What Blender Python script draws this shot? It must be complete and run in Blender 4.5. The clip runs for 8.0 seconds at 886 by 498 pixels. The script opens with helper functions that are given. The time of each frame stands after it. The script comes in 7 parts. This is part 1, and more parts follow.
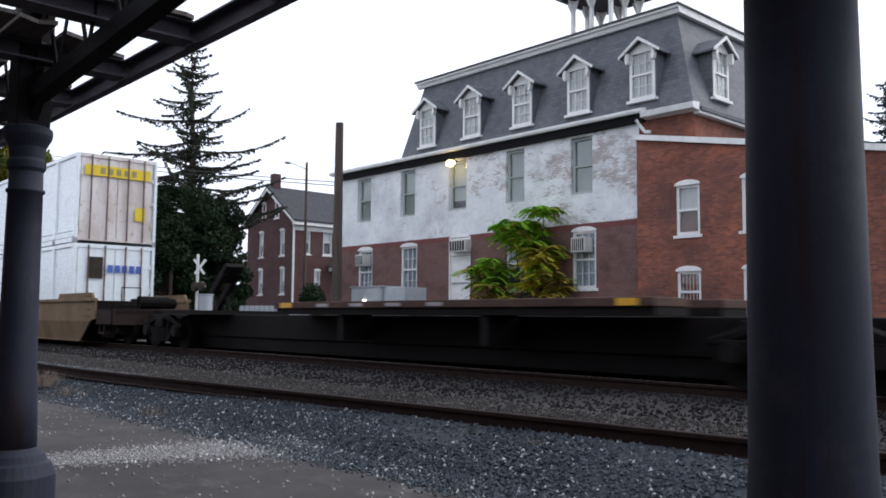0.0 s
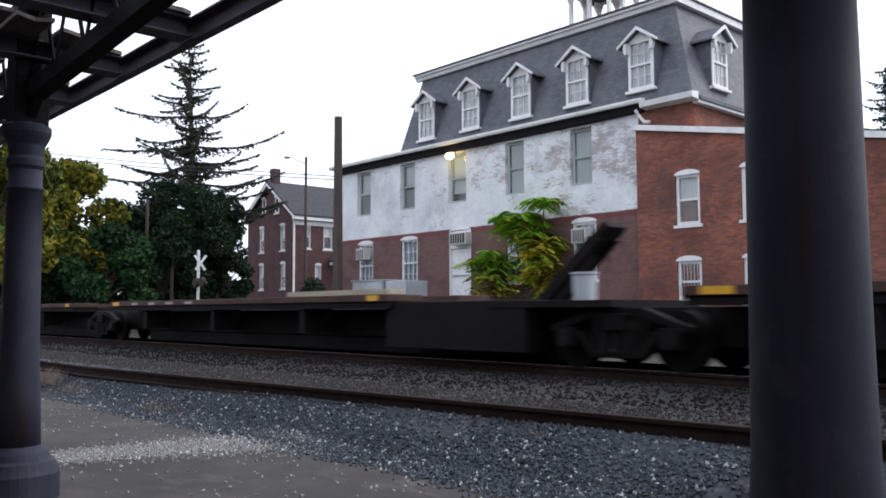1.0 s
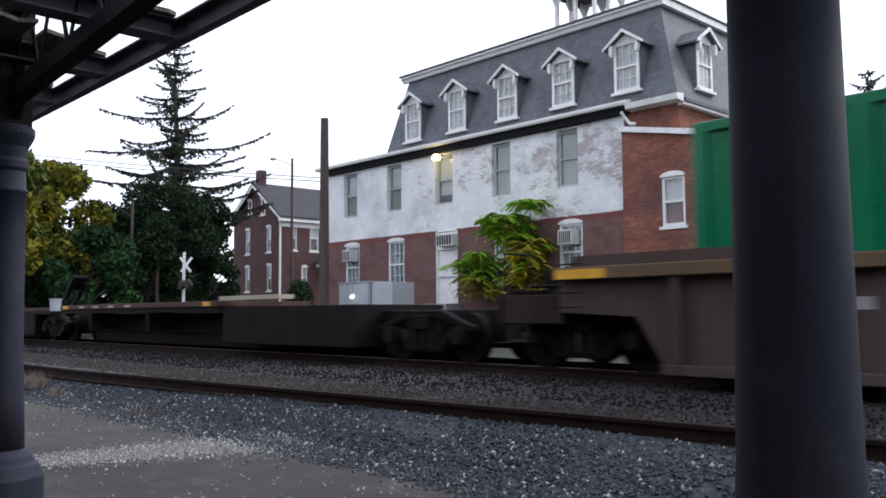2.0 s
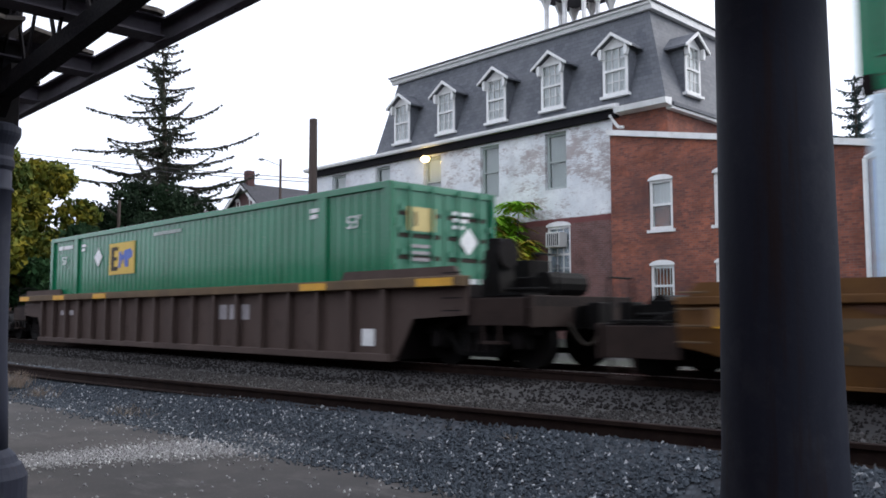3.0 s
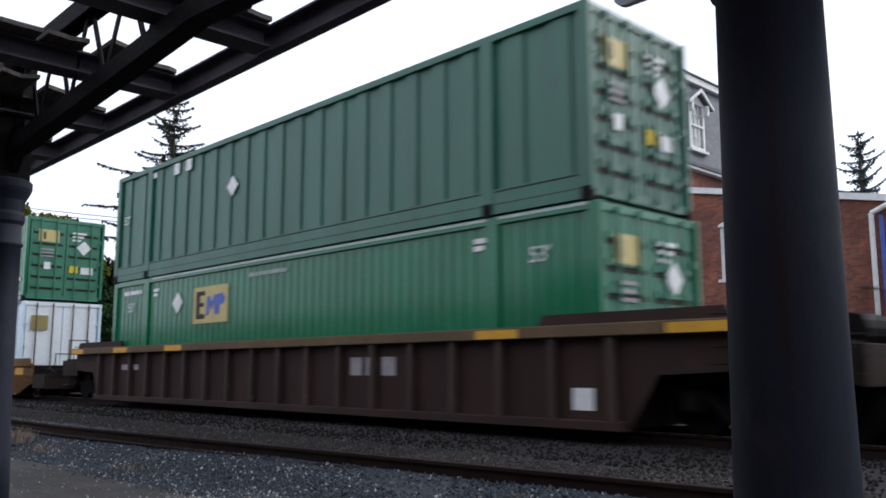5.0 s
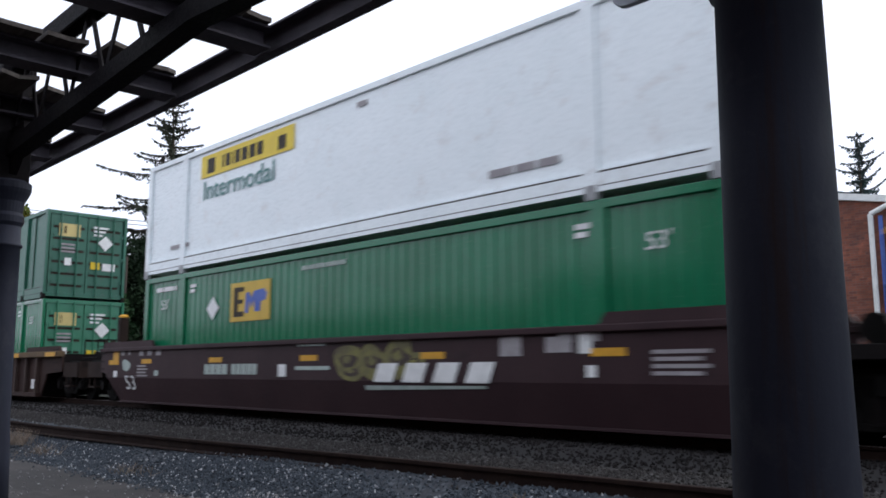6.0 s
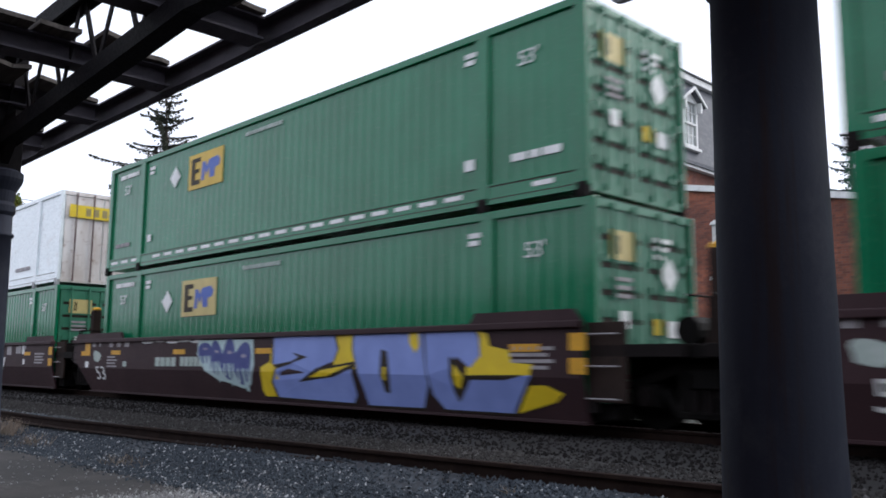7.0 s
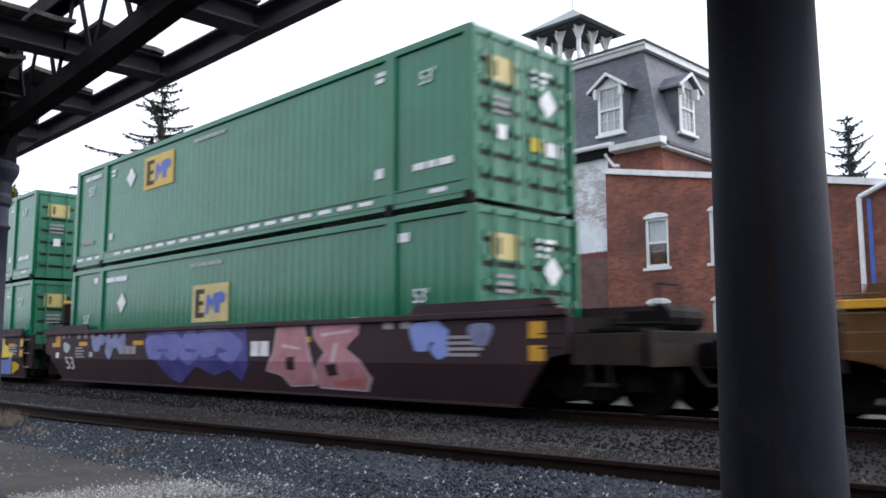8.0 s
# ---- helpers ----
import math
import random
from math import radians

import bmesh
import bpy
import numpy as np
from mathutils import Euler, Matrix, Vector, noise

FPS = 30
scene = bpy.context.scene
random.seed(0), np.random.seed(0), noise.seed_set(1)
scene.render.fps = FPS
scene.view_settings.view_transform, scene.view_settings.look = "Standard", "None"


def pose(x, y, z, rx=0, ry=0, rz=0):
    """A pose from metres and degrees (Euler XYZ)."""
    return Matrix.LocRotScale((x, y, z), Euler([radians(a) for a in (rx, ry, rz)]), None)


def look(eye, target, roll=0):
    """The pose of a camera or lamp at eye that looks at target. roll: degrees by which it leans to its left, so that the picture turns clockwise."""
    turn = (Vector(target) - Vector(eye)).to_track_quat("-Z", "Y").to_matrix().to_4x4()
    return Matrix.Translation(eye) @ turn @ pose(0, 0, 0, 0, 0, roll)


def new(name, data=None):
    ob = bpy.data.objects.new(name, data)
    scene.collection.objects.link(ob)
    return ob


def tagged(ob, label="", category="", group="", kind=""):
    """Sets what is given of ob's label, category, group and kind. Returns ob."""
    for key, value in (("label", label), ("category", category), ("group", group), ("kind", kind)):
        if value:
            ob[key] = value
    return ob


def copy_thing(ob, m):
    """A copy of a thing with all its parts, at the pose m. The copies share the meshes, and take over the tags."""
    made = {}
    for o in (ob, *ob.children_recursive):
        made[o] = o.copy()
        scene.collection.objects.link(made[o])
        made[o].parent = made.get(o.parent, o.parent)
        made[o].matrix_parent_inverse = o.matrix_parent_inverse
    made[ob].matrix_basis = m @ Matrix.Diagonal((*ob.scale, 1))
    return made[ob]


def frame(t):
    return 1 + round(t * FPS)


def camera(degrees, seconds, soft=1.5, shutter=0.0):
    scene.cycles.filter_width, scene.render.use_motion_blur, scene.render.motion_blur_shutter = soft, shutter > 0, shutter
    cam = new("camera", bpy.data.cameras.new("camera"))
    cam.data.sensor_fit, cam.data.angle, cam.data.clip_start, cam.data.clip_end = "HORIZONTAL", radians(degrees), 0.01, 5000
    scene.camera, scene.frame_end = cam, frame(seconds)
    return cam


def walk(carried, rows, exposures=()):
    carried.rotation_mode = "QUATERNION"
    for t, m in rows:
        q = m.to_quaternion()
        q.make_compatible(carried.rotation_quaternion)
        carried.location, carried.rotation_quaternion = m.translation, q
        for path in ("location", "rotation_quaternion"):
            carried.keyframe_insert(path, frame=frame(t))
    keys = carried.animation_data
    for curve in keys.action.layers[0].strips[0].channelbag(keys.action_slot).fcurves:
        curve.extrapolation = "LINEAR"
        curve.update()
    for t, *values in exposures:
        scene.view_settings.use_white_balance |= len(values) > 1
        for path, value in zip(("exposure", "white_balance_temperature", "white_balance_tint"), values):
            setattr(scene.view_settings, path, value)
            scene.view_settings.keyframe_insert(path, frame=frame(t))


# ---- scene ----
HFOV = 55.78
EYE_Z = 1.45          # eye above the platform
SPEED = 21.8          # train, metres per second towards -x
RAIL = 0.61           # top of the running rails
TRAIN_Y = 9.48        # near side of the boxes

# seconds, yaw, pitch, roll of the hand-held camera
TURNS = [(0.0, 47.37, 4.74, -0.46), (0.2, 47.93, 4.44, -0.14), (0.5, 47.86, 3.88, 0.23), (1.0, 47.46, 4.25, 0.26),
         (1.5, 47.01, 4.27, 0.26), (2.8, 45.80, 4.41, 0.35), (3.0, 45.72, 4.47, 0.09), (3.2, 46.11, 6.97, -0.59),
         (3.5, 46.66, 8.41, -0.85), (4.0, 47.00, 8.73, -0.64), (4.5, 46.54, 8.45, -0.21), (5.8, 46.00, 8.11, 0.07),
         (6.0, 46.13, 8.28, 0.07), (6.2, 45.86, 8.43, -0.30), (6.5, 45.07, 8.35, -0.73), (7.0, 45.58, 7.85, -0.41), (7.1, 46.32, 7.48, -0.17),
         (7.2, 46.59, 7.15, -0.20), (7.3, 46.42, 7.02, -0.38), (7.5, 45.75, 6.82, -0.44), (7.7, 45.55, 6.68, -0.25),
         (8.0, 45.47, 7.05, 0.04)]
cam = camera(HFOV, 8.0, soft=1.7, shutter=0.2)
walk(cam, [(t, pose(0, 0, EYE_Z, 90 + p, r, y)) for t, y, p, r in TURNS], exposures=((0.0, 0.10), (0.4, 0.24), (1.0, 0.30), (3.0, 0.30), (3.4, -0.03), (4.5, -0.05), (5.8, 0.06), (6.1, 0.04), (6.5, -0.06), (7.0, 0.12), (7.4, 0.30), (8.0, 0.42)))

# ---- light: a bright, colourless evening sky ----
world = bpy.data.worlds.new("evening_sky")
scene.world = world
world.use_nodes = True
wn, wl = world.node_tree.nodes, world.node_tree.links
sky = wn.new("ShaderNodeTexSky")
sky.sky_type, sky.sun_disc = "NISHITA", False
sky.sun_elevation, sky.sun_rotation = radians(37), radians(23)
sky.air_density, sky.dust_density, sky.ozone_density = 1.0, 4.0, 1.5
pale = wn.new("ShaderNodeHueSaturation")
pale.inputs["Saturation"].default_value = 0.45
pale.inputs["Value"].default_value = 1.0
wl.new(sky.outputs[0], pale.inputs["Color"])
veil = wn.new("ShaderNodeMix")          # thin even cloud over the whole sky
veil.data_type = "RGBA"
veil.inputs[0].default_value = 0.88
veil.inputs[7].default_value = (6.68, 7.12, 8.35, 1)
wl.new(pale.outputs[0], veil.inputs[6])
wl.new(veil.outputs[2], wn["Background"].inputs[0])
wn["Background"].inputs[1].default_value = 0.175
sun = new("sun", bpy.data.lights.new("sun", "SUN"))
sun.data.energy, sun.data.angle, sun.data.color = 1.4, radians(35), (1.0, 0.97, 0.95)
sun.matrix_world = look((25, 60, 49), (0, 0, 0))


# ---- materials ----
def rgb(c):
    return (c, c, c, 1) if isinstance(c, (int, float)) else (*c, 1)


class Nodes:
    def __init__(self, name):
        self.mat = bpy.data.materials.new(name)
        self.mat.use_nodes = True
        self.n, self.l = self.mat.node_tree.nodes, self.mat.node_tree.links
        self.b = self.n["Principled BSDF"]
        self.co = self.n.new("ShaderNodeTexCoord").outputs["Object"]

    def node(self, kind, **inputs):
        node = self.n.new(kind)
        for key, value in inputs.items():
            self.put(node.inputs[key.replace("_", " ")], value)
        return node

    def put(self, socket, value):
        if hasattr(value, "is_linked"):
            self.l.new(value, socket)
        else:
            socket.default_value = value

    def noise(self, scale, detail=4.0, rough=0.6, co=None, stretch=None):
        co = co or self.co
        if stretch:
            m = self.n.new("ShaderNodeMapping")
            m.inputs["Scale"].default_value = stretch
            self.l.new(co, m.inputs[0])
            co = m.outputs[0]
        return self.node("ShaderNodeTexNoise", Vector=co, Scale=scale, Detail=detail, Roughness=rough).outputs["Fac"]

    def ramp(self, fac, a, b, low=0.0, high=1.0):
        m = self.node("ShaderNodeMapRange", Value=fac)
        for key, value in (("From Min", a), ("From Max", b), ("To Min", low), ("To Max", high)):
            m.inputs[key].default_value = value
        return m.outputs[0]

    def mix(self, fac, a, b):
        m = self.n.new("ShaderNodeMix")
        m.data_type = "RGBA"
        for i, value in ((0, fac), (6, a), (7, b)):
            self.put(m.inputs[i], rgb(value) if not hasattr(value, "is_linked") and i else value)
        return m.outputs[2]

    def math(self, op, a, b=0.0):
        m = self.n.new("ShaderNodeMath")
        m.operation = op
        self.put(m.inputs[0], a)
        self.put(m.inputs[1], b)
        return m.outputs[0]

    def finish(self, colour, rough=0.7, metal=0.0, bump=None, height=0.3, distance=0.01):
        self.put(self.b.inputs["Base Color"], rgb(colour) if not hasattr(colour, "is_linked") else colour)
        self.put(self.b.inputs["Roughness"], rough)
        self.b.inputs["Metallic"].default_value = metal
        if bump is not None:
            bn = self.node("ShaderNodeBump", Height=bump, Strength=height, Distance=distance)
            self.l.new(bn.outputs[0], self.b.inputs["Normal"])
        return self.mat


def plain(name, a, b, scale=3.0, rough=0.6, metal=0.0, grain=40.0, height=0.25, dirt=None, stretch=None, lo=0.35, hi=0.65, gloss=0.5):
    """Two tones mixed by a broad noise, dirt by another, a fine bump."""
    m = Nodes(name)
    c = m.mix(m.ramp(m.noise(scale, 6, stretch=stretch), lo, hi), a, b)
    if dirt is not None:
        c = m.mix(m.ramp(m.noise(scale * 3.1, 8, 0.7), 0.56, 0.72, 0, 0.8), c, dirt)
    fine = m.noise(grain, 3)
    m.b.inputs["Specular IOR Level"].default_value = gloss
    return m.finish(c, m.ramp(fine, 0.3, 0.7, max(0.05, rough - 0.12), min(1, rough + 0.12)), metal, fine, height, 0.006)


def brick_mat(name, tones, mortar, patch, patch_amount=0.5, painted=False):
    m = Nodes(name)
    sep = m.node("ShaderNodeSeparateXYZ", Vector=m.co)
    x, y, z = sep.outputs
    flat = m.node("ShaderNodeCombineXYZ", X=m.math("ADD", x, y), Y=z, Z=0.0).outputs[0]
    br = m.node("ShaderNodeTexBrick", Vector=flat, Color1=rgb(tones[0]), Color2=rgb(tones[1]), Mortar=rgb(mortar), Scale=1.0,
                Mortar_Size=0.007, Bias=0.0, Brick_Width=0.22, Row_Height=0.075)
    wide = m.noise(0.35, 6, 0.65)
    c = m.mix(m.ramp(wide, 0.42, 0.62, 0, patch_amount), br.outputs[0], patch)
    c = m.mix(m.ramp(m.noise(1.1, 8, 0.75, stretch=(0.8, 0.8, 1.2)), 0.48, 0.68, 0, 0.7), c, [v * 0.35 for v in tones[0]])
    c = m.mix(m.ramp(m.noise(0.9, 7, 0.7), 0.56, 0.66, 0, 0.5), c, [v * 1.25 for v in tones[0]])
    height = br.outputs["Fac"]
    rough = 0.9
    if painted:
        peel = m.math("ADD", m.math("MULTIPLY", m.noise(1.5, 8, 0.75, stretch=(0.7, 1, 1.5)), 0.55), m.math("MULTIPLY", m.noise(9.0, 6, 0.75, stretch=(0.5, 1, 2.6)), 0.45))
        lean = m.ramp(x, -36.0, -19.0, -0.06, 0.035)          # the paint holds best towards the far end
        cluster = m.ramp(m.noise(0.55, 4, 0.6, stretch=(1, 1, 1.3)), 0.40, 0.60, -0.075, 0.035)
        bare = m.ramp(m.math("ADD", m.math("ADD", peel, lean), cluster), 0.522, 0.585, 0, 0.85)
        paint = m.mix(m.ramp(m.noise(0.8, 6, 0.7), 0.35, 0.65), (0.62, 0.65, 0.68), (0.78, 0.80, 0.81))
        paint = m.mix(m.ramp(m.noise(0.45, 7, 0.75), 0.48, 0.62, 0, 0.7), paint, (0.46, 0.46, 0.47))
        paint = m.mix(m.ramp(m.noise(5.0, 7, 0.75, stretch=(0.6, 1, 2.2)), 0.54, 0.70, 0, 0.55), paint, (0.42, 0.39, 0.39))
        faded = m.mix(0.42, c, (0.60, 0.57, 0.56))
        up = m.mix(bare, paint, faded)
        band = m.mix(0.75, c, (0.16, 0.045, 0.045))
        edge = m.math("ADD", z, m.math("MULTIPLY", m.math("SUBTRACT", m.noise(3.0, 4), 0.5), 0.06))
        c = m.mix(m.ramp(edge, 4.94, 4.96), c, band)
        c = m.mix(m.ramp(edge, 5.17, 5.19), c, up)
        # bare wall beyond the painted stretch
    return m.finish(c, rough, 0.0, height, -0.5, 0.01)


M = {}
M["brick_dark"] = brick_mat("painted_front", ((0.125, 0.062, 0.056), (0.165, 0.082, 0.074)), (0.17, 0.135, 0.13), (0.18, 0.075, 0.055), 0.35, painted=True)
M["brick_red"] = brick_mat("red_brick", ((0.34, 0.105, 0.058), (0.155, 0.052, 0.040)), (0.20, 0.13, 0.105), (0.085, 0.042, 0.038), 0.85)
M["brick_house"] = brick_mat("house_brick", ((0.100, 0.042, 0.040), (0.080, 0.035, 0.034)), (0.085, 0.062, 0.060), (0.065, 0.032, 0.032), 0.4)
M["white"] = plain("white_paint", (0.80, 0.80, 0.79), (0.68, 0.68, 0.67), 2.0, 0.55, dirt=(0.45, 0.44, 0.42))


def slate_mat():
    m = Nodes("roof_slate")
    sep = m.node("ShaderNodeSeparateXYZ", Vector=m.co)
    x, y, z = sep.outputs
    flat = m.node("ShaderNodeCombineXYZ", X=m.math("ADD", x, y), Y=z, Z=0.0).outputs[0]
    br = m.node("ShaderNodeTexBrick", Vector=flat, Color1=rgb((0.075, 0.082, 0.098)), Color2=rgb((0.115, 0.122, 0.14)), Mortar=rgb((0.045, 0.047, 0.055)),
                Scale=1.0, Mortar_Size=0.006, Brick_Width=0.26, Row_Height=0.17)
    c = m.mix(m.ramp(m.noise(0.6, 6, 0.7), 0.4, 0.7, 0, 0.5), br.outputs[0], (0.15, 0.155, 0.165))
    return m.finish(c, 0.75, 0.0, br.outputs["Fac"], -0.5, 0.01)


M["slate"] = slate_mat()
M["cap_metal"] = plain("weathered_cap_metal", (0.20, 0.24, 0.235), (0.27, 0.31, 0.30), 1.2, 0.6, dirt=(0.14, 0.16, 0.16))
M["shingle"] = plain("dark_shingle", (0.030, 0.030, 0.036), (0.048, 0.048, 0.056), 1.5, 0.85, grain=14, height=0.5, stretch=(1, 3, 3))
M["tar"] = plain("roof_tar", (0.05, 0.05, 0.055), (0.09, 0.09, 0.095), 1.0, 0.9)


def column_mat():
    """Blue-grey paint over iron, mottled, with thin brown runs."""
    m = Nodes("painted_iron")
    c = m.mix(m.ramp(m.noise(1.6, 6, stretch=(3, 3, 0.35)), 0.35, 0.65), (0.018, 0.021, 0.036), (0.030, 0.034, 0.053))
    c = m.mix(m.ramp(m.noise(5.0, 8, 0.72), 0.52, 0.70, 0, 0.7), c, (0.048, 0.050, 0.064))
    c = m.mix(m.ramp(m.noise(2.4, 8, 0.7, stretch=(4, 4, 0.22)), 0.55, 0.66, 0, 0.75), c, (0.030, 0.016, 0.013))
    m.b.inputs["Specular IOR Level"].default_value = 0.25
    lumps = m.math("ADD", m.math("MULTIPLY", m.noise(7.0, 5, 0.6), 0.7), m.math("MULTIPLY", m.noise(60.0, 3), 0.3))
    return m.finish(c, 0.68, 0.0, lumps, 0.35, 0.006)


M["iron"] = column_mat()
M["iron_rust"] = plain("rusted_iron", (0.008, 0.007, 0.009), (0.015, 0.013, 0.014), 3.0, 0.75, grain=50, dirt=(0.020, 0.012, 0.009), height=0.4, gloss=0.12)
M["iron_dark"] = plain("near_black", (0.004, 0.004, 0.006), (0.009, 0.008, 0.010), 3.0, 0.75, grain=50, dirt=(0.014, 0.010, 0.009), height=0.4, gloss=0.12)
M["iron_paint"] = plain("violet_grey_iron", (0.062, 0.056, 0.070), (0.095, 0.087, 0.104), 3.0, 0.7, grain=50, dirt=(0.026, 0.018, 0.018), height=0.4, gloss=0.2)
M["rotten_board"] = plain("rotten_board", (0.075, 0.066, 0.060), (0.14, 0.125, 0.115), 4.0, 0.9, stretch=(0.4, 5, 5), height=0.6, gloss=0.12)
M["rail_rust"] = plain("rail_rust", (0.018, 0.010, 0.009), (0.029, 0.018, 0.014), 5.0, 0.85, grain=60, height=0.4, gloss=0.12)
M["rail_worn"] = plain("rail_worn_steel", (0.55, 0.54, 0.52), (0.42, 0.41, 0.40), 2.0, 0.28, metal=1.0, height=0.05)
M["tie"] = plain("creosote_timber", (0.021, 0.017, 0.014), (0.038, 0.030, 0.024), 3.0, 0.9, stretch=(5, 0.5, 5), height=0.6, gloss=0.12)
M["wood_pole"] = plain("pole_timber", (0.050, 0.038, 0.032), (0.085, 0.062, 0.052), 2.0, 0.9, stretch=(6, 6, 0.3), height=0.6)
M["green"] = plain("green_paint", (0.003, 0.132, 0.056), (0.005, 0.172, 0.078), 0.7, 0.18, dirt=None, grain=25, height=0.008, gloss=0.48)
M["green_dull"] = plain("dull_green_paint", (0.008, 0.100, 0.060), (0.016, 0.134, 0.084), 0.9, 0.45, dirt=(0.035, 0.070, 0.055), stretch=(1, 1, 0.25), gloss=0.7)
M["green_door"] = plain("door_green_paint", (0.030, 0.175, 0.10), (0.05, 0.215, 0.13), 1.5, 0.42, dirt=(0.06, 0.13, 0.09))
M["box_white"] = plain("white_panel", (0.84, 0.90, 0.92), (0.79, 0.86, 0.88), 0.8, 0.3, dirt=(0.64, 0.64, 0.63), grain=20, height=0.05, gloss=0.9)
# grey for the painted groove shade, also for plain trim and castings
M["box_grey"] = plain("groove_and_trim_grey", (0.36, 0.37, 0.38), (0.28, 0.28, 0.29), 2.0, 0.6)
M["door_rusty"] = plain("rust_stained_white", (0.78, 0.74, 0.72), (0.60, 0.53, 0.49), 1.6, 0.5, dirt=(0.24, 0.125, 0.06), stretch=(1, 1, 0.22), lo=0.38, hi=0.58)
M["rod_rust"] = plain("rusted_rod", (0.085, 0.050, 0.048), (0.14, 0.09, 0.08), 3.0, 0.7, dirt=(0.05, 0.03, 0.03))
M["box_ice"] = plain("ice_white_panel", (0.68, 0.84, 0.94), (0.62, 0.78, 0.88), 0.8, 0.3, dirt=(0.54, 0.57, 0.58), grain=20, height=0.05, gloss=0.9)
M["sign_yellow"] = plain("yellow_decal", (0.66, 0.44, 0.05), (0.58, 0.38, 0.05), 3.0, 0.5)
M["sign_pale"] = plain("faded_yellow_decal", (0.62, 0.50, 0.20), (0.52, 0.42, 0.17), 3.0, 0.5)
M["sign_dark"] = plain("faded_ochre_decal", (0.34, 0.27, 0.10), (0.26, 0.21, 0.08), 3.0, 0.5)
M["mark_yellow"] = plain("yellow_mark", (0.70, 0.36, 0.02), (0.58, 0.30, 0.02), 4.0, 0.5, dirt=(0.20, 0.12, 0.04))
M["bright_yellow"] = plain("bright_yellow_decal", (0.78, 0.58, 0.02), (0.70, 0.50, 0.02), 3.0, 0.45)
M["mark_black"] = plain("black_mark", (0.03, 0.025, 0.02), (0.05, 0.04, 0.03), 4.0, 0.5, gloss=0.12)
M["mark_blue"] = plain("blue_mark", (0.05, 0.10, 0.42), (0.07, 0.14, 0.46), 4.0, 0.5)
M["mark_teal"] = plain("teal_mark", (0.06, 0.20, 0.19), (0.09, 0.25, 0.23), 4.0, 0.5)
M["mark_white"] = plain("white_mark", (0.84, 0.85, 0.84), (0.70, 0.71, 0.70), 5.0, 0.5)
M["mark_faded"] = plain("faded_white_mark", (0.46, 0.52, 0.49), (0.34, 0.42, 0.38), 5.0, 0.55)
M["mark_grey"] = plain("faint_grey_mark", (0.36, 0.34, 0.35), (0.27, 0.25, 0.26), 5.0, 0.6)
M["maroon"] = plain("oxide_maroon", (0.030, 0.014, 0.017), (0.042, 0.021, 0.024), 0.9, 0.6, dirt=(0.019, 0.011, 0.013), stretch=(1, 1, 0.3), gloss=0.25)
M["car_yellow"] = plain("weathered_yellow", (0.165, 0.078, 0.020), (0.092, 0.042, 0.014), 1.1, 0.7, dirt=(0.048, 0.023, 0.012), stretch=(1, 1, 0.3), gloss=0.25)
M["car_dusty"] = plain("dusty_tan_paint", (0.20, 0.135, 0.075), (0.13, 0.085, 0.050), 1.2, 0.75, dirt=(0.07, 0.048, 0.035), stretch=(1, 1, 0.3), gloss=0.25)
M["car_brown"] = plain("dusty_brown_paint", (0.084, 0.059, 0.050), (0.060, 0.040, 0.034), 0.8, 0.75, dirt=(0.038, 0.024, 0.021), stretch=(1, 1, 0.25), gloss=0.25)
M["car_umber"] = plain("grimy_umber_paint", (0.041, 0.021, 0.017), (0.025, 0.013, 0.012), 0.8, 0.75, dirt=(0.060, 0.030, 0.025), stretch=(1, 1, 0.25), gloss=0.25)
M["rib_edge"] = plain("lighter_rib_paint", (0.062, 0.040, 0.034), (0.036, 0.023, 0.020), 1.6, 0.7, dirt=(0.10, 0.062, 0.045), stretch=(1, 1, 0.25), gloss=0.25)
M["chord_tan"] = plain("worn_tan_steel", (0.143, 0.094, 0.049), (0.101, 0.068, 0.039), 1.5, 0.7, dirt=(0.075, 0.045, 0.034), gloss=0.25)
M["deck"] = plain("weathered_deck", (0.082, 0.047, 0.036), (0.048, 0.027, 0.022), 1.4, 0.8, dirt=(0.144, 0.082, 0.054), gloss=0.25)
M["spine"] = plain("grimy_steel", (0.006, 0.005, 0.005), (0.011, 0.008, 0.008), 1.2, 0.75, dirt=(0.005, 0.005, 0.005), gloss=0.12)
M["grime"] = plain("brown_grime", (0.022, 0.014, 0.012), (0.036, 0.024, 0.020), 1.5, 0.8, dirt=(0.010, 0.008, 0.008), gloss=0.15)
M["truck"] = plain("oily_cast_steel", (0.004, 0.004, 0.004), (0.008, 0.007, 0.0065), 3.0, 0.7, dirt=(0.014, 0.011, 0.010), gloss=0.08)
M["plank"] = plain("pale_plank", (0.42, 0.37, 0.28), (0.33, 0.29, 0.22), 2.0, 0.85, stretch=(0.4, 5, 5))
M["galvanised"] = plain("galvanised_sheet", (0.46, 0.49, 0.52), (0.38, 0.41, 0.44), 2.0, 0.5, metal=0.2)
M["bark"] = plain("bark", (0.075, 0.058, 0.046), (0.12, 0.095, 0.075), 3.0, 0.95, stretch=(4, 4, 0.5), height=0.8)
M["twig"] = plain("bare_twig", (0.034, 0.026, 0.022), (0.053, 0.041, 0.035), 3.0, 0.95)
M["enamel"] = plain("pale_blue_enamel", (0.62, 0.68, 0.76), (0.54, 0.60, 0.68), 2.0, 0.35)
M["ac"] = plain("air_unit_plastic", (0.60, 0.60, 0.57), (0.50, 0.50, 0.48), 3.0, 0.5)
M["dark_gap"] = plain("dark_grille", (0.03, 0.03, 0.03), (0.05, 0.05, 0.05), 3.0, 0.7, gloss=0.12)
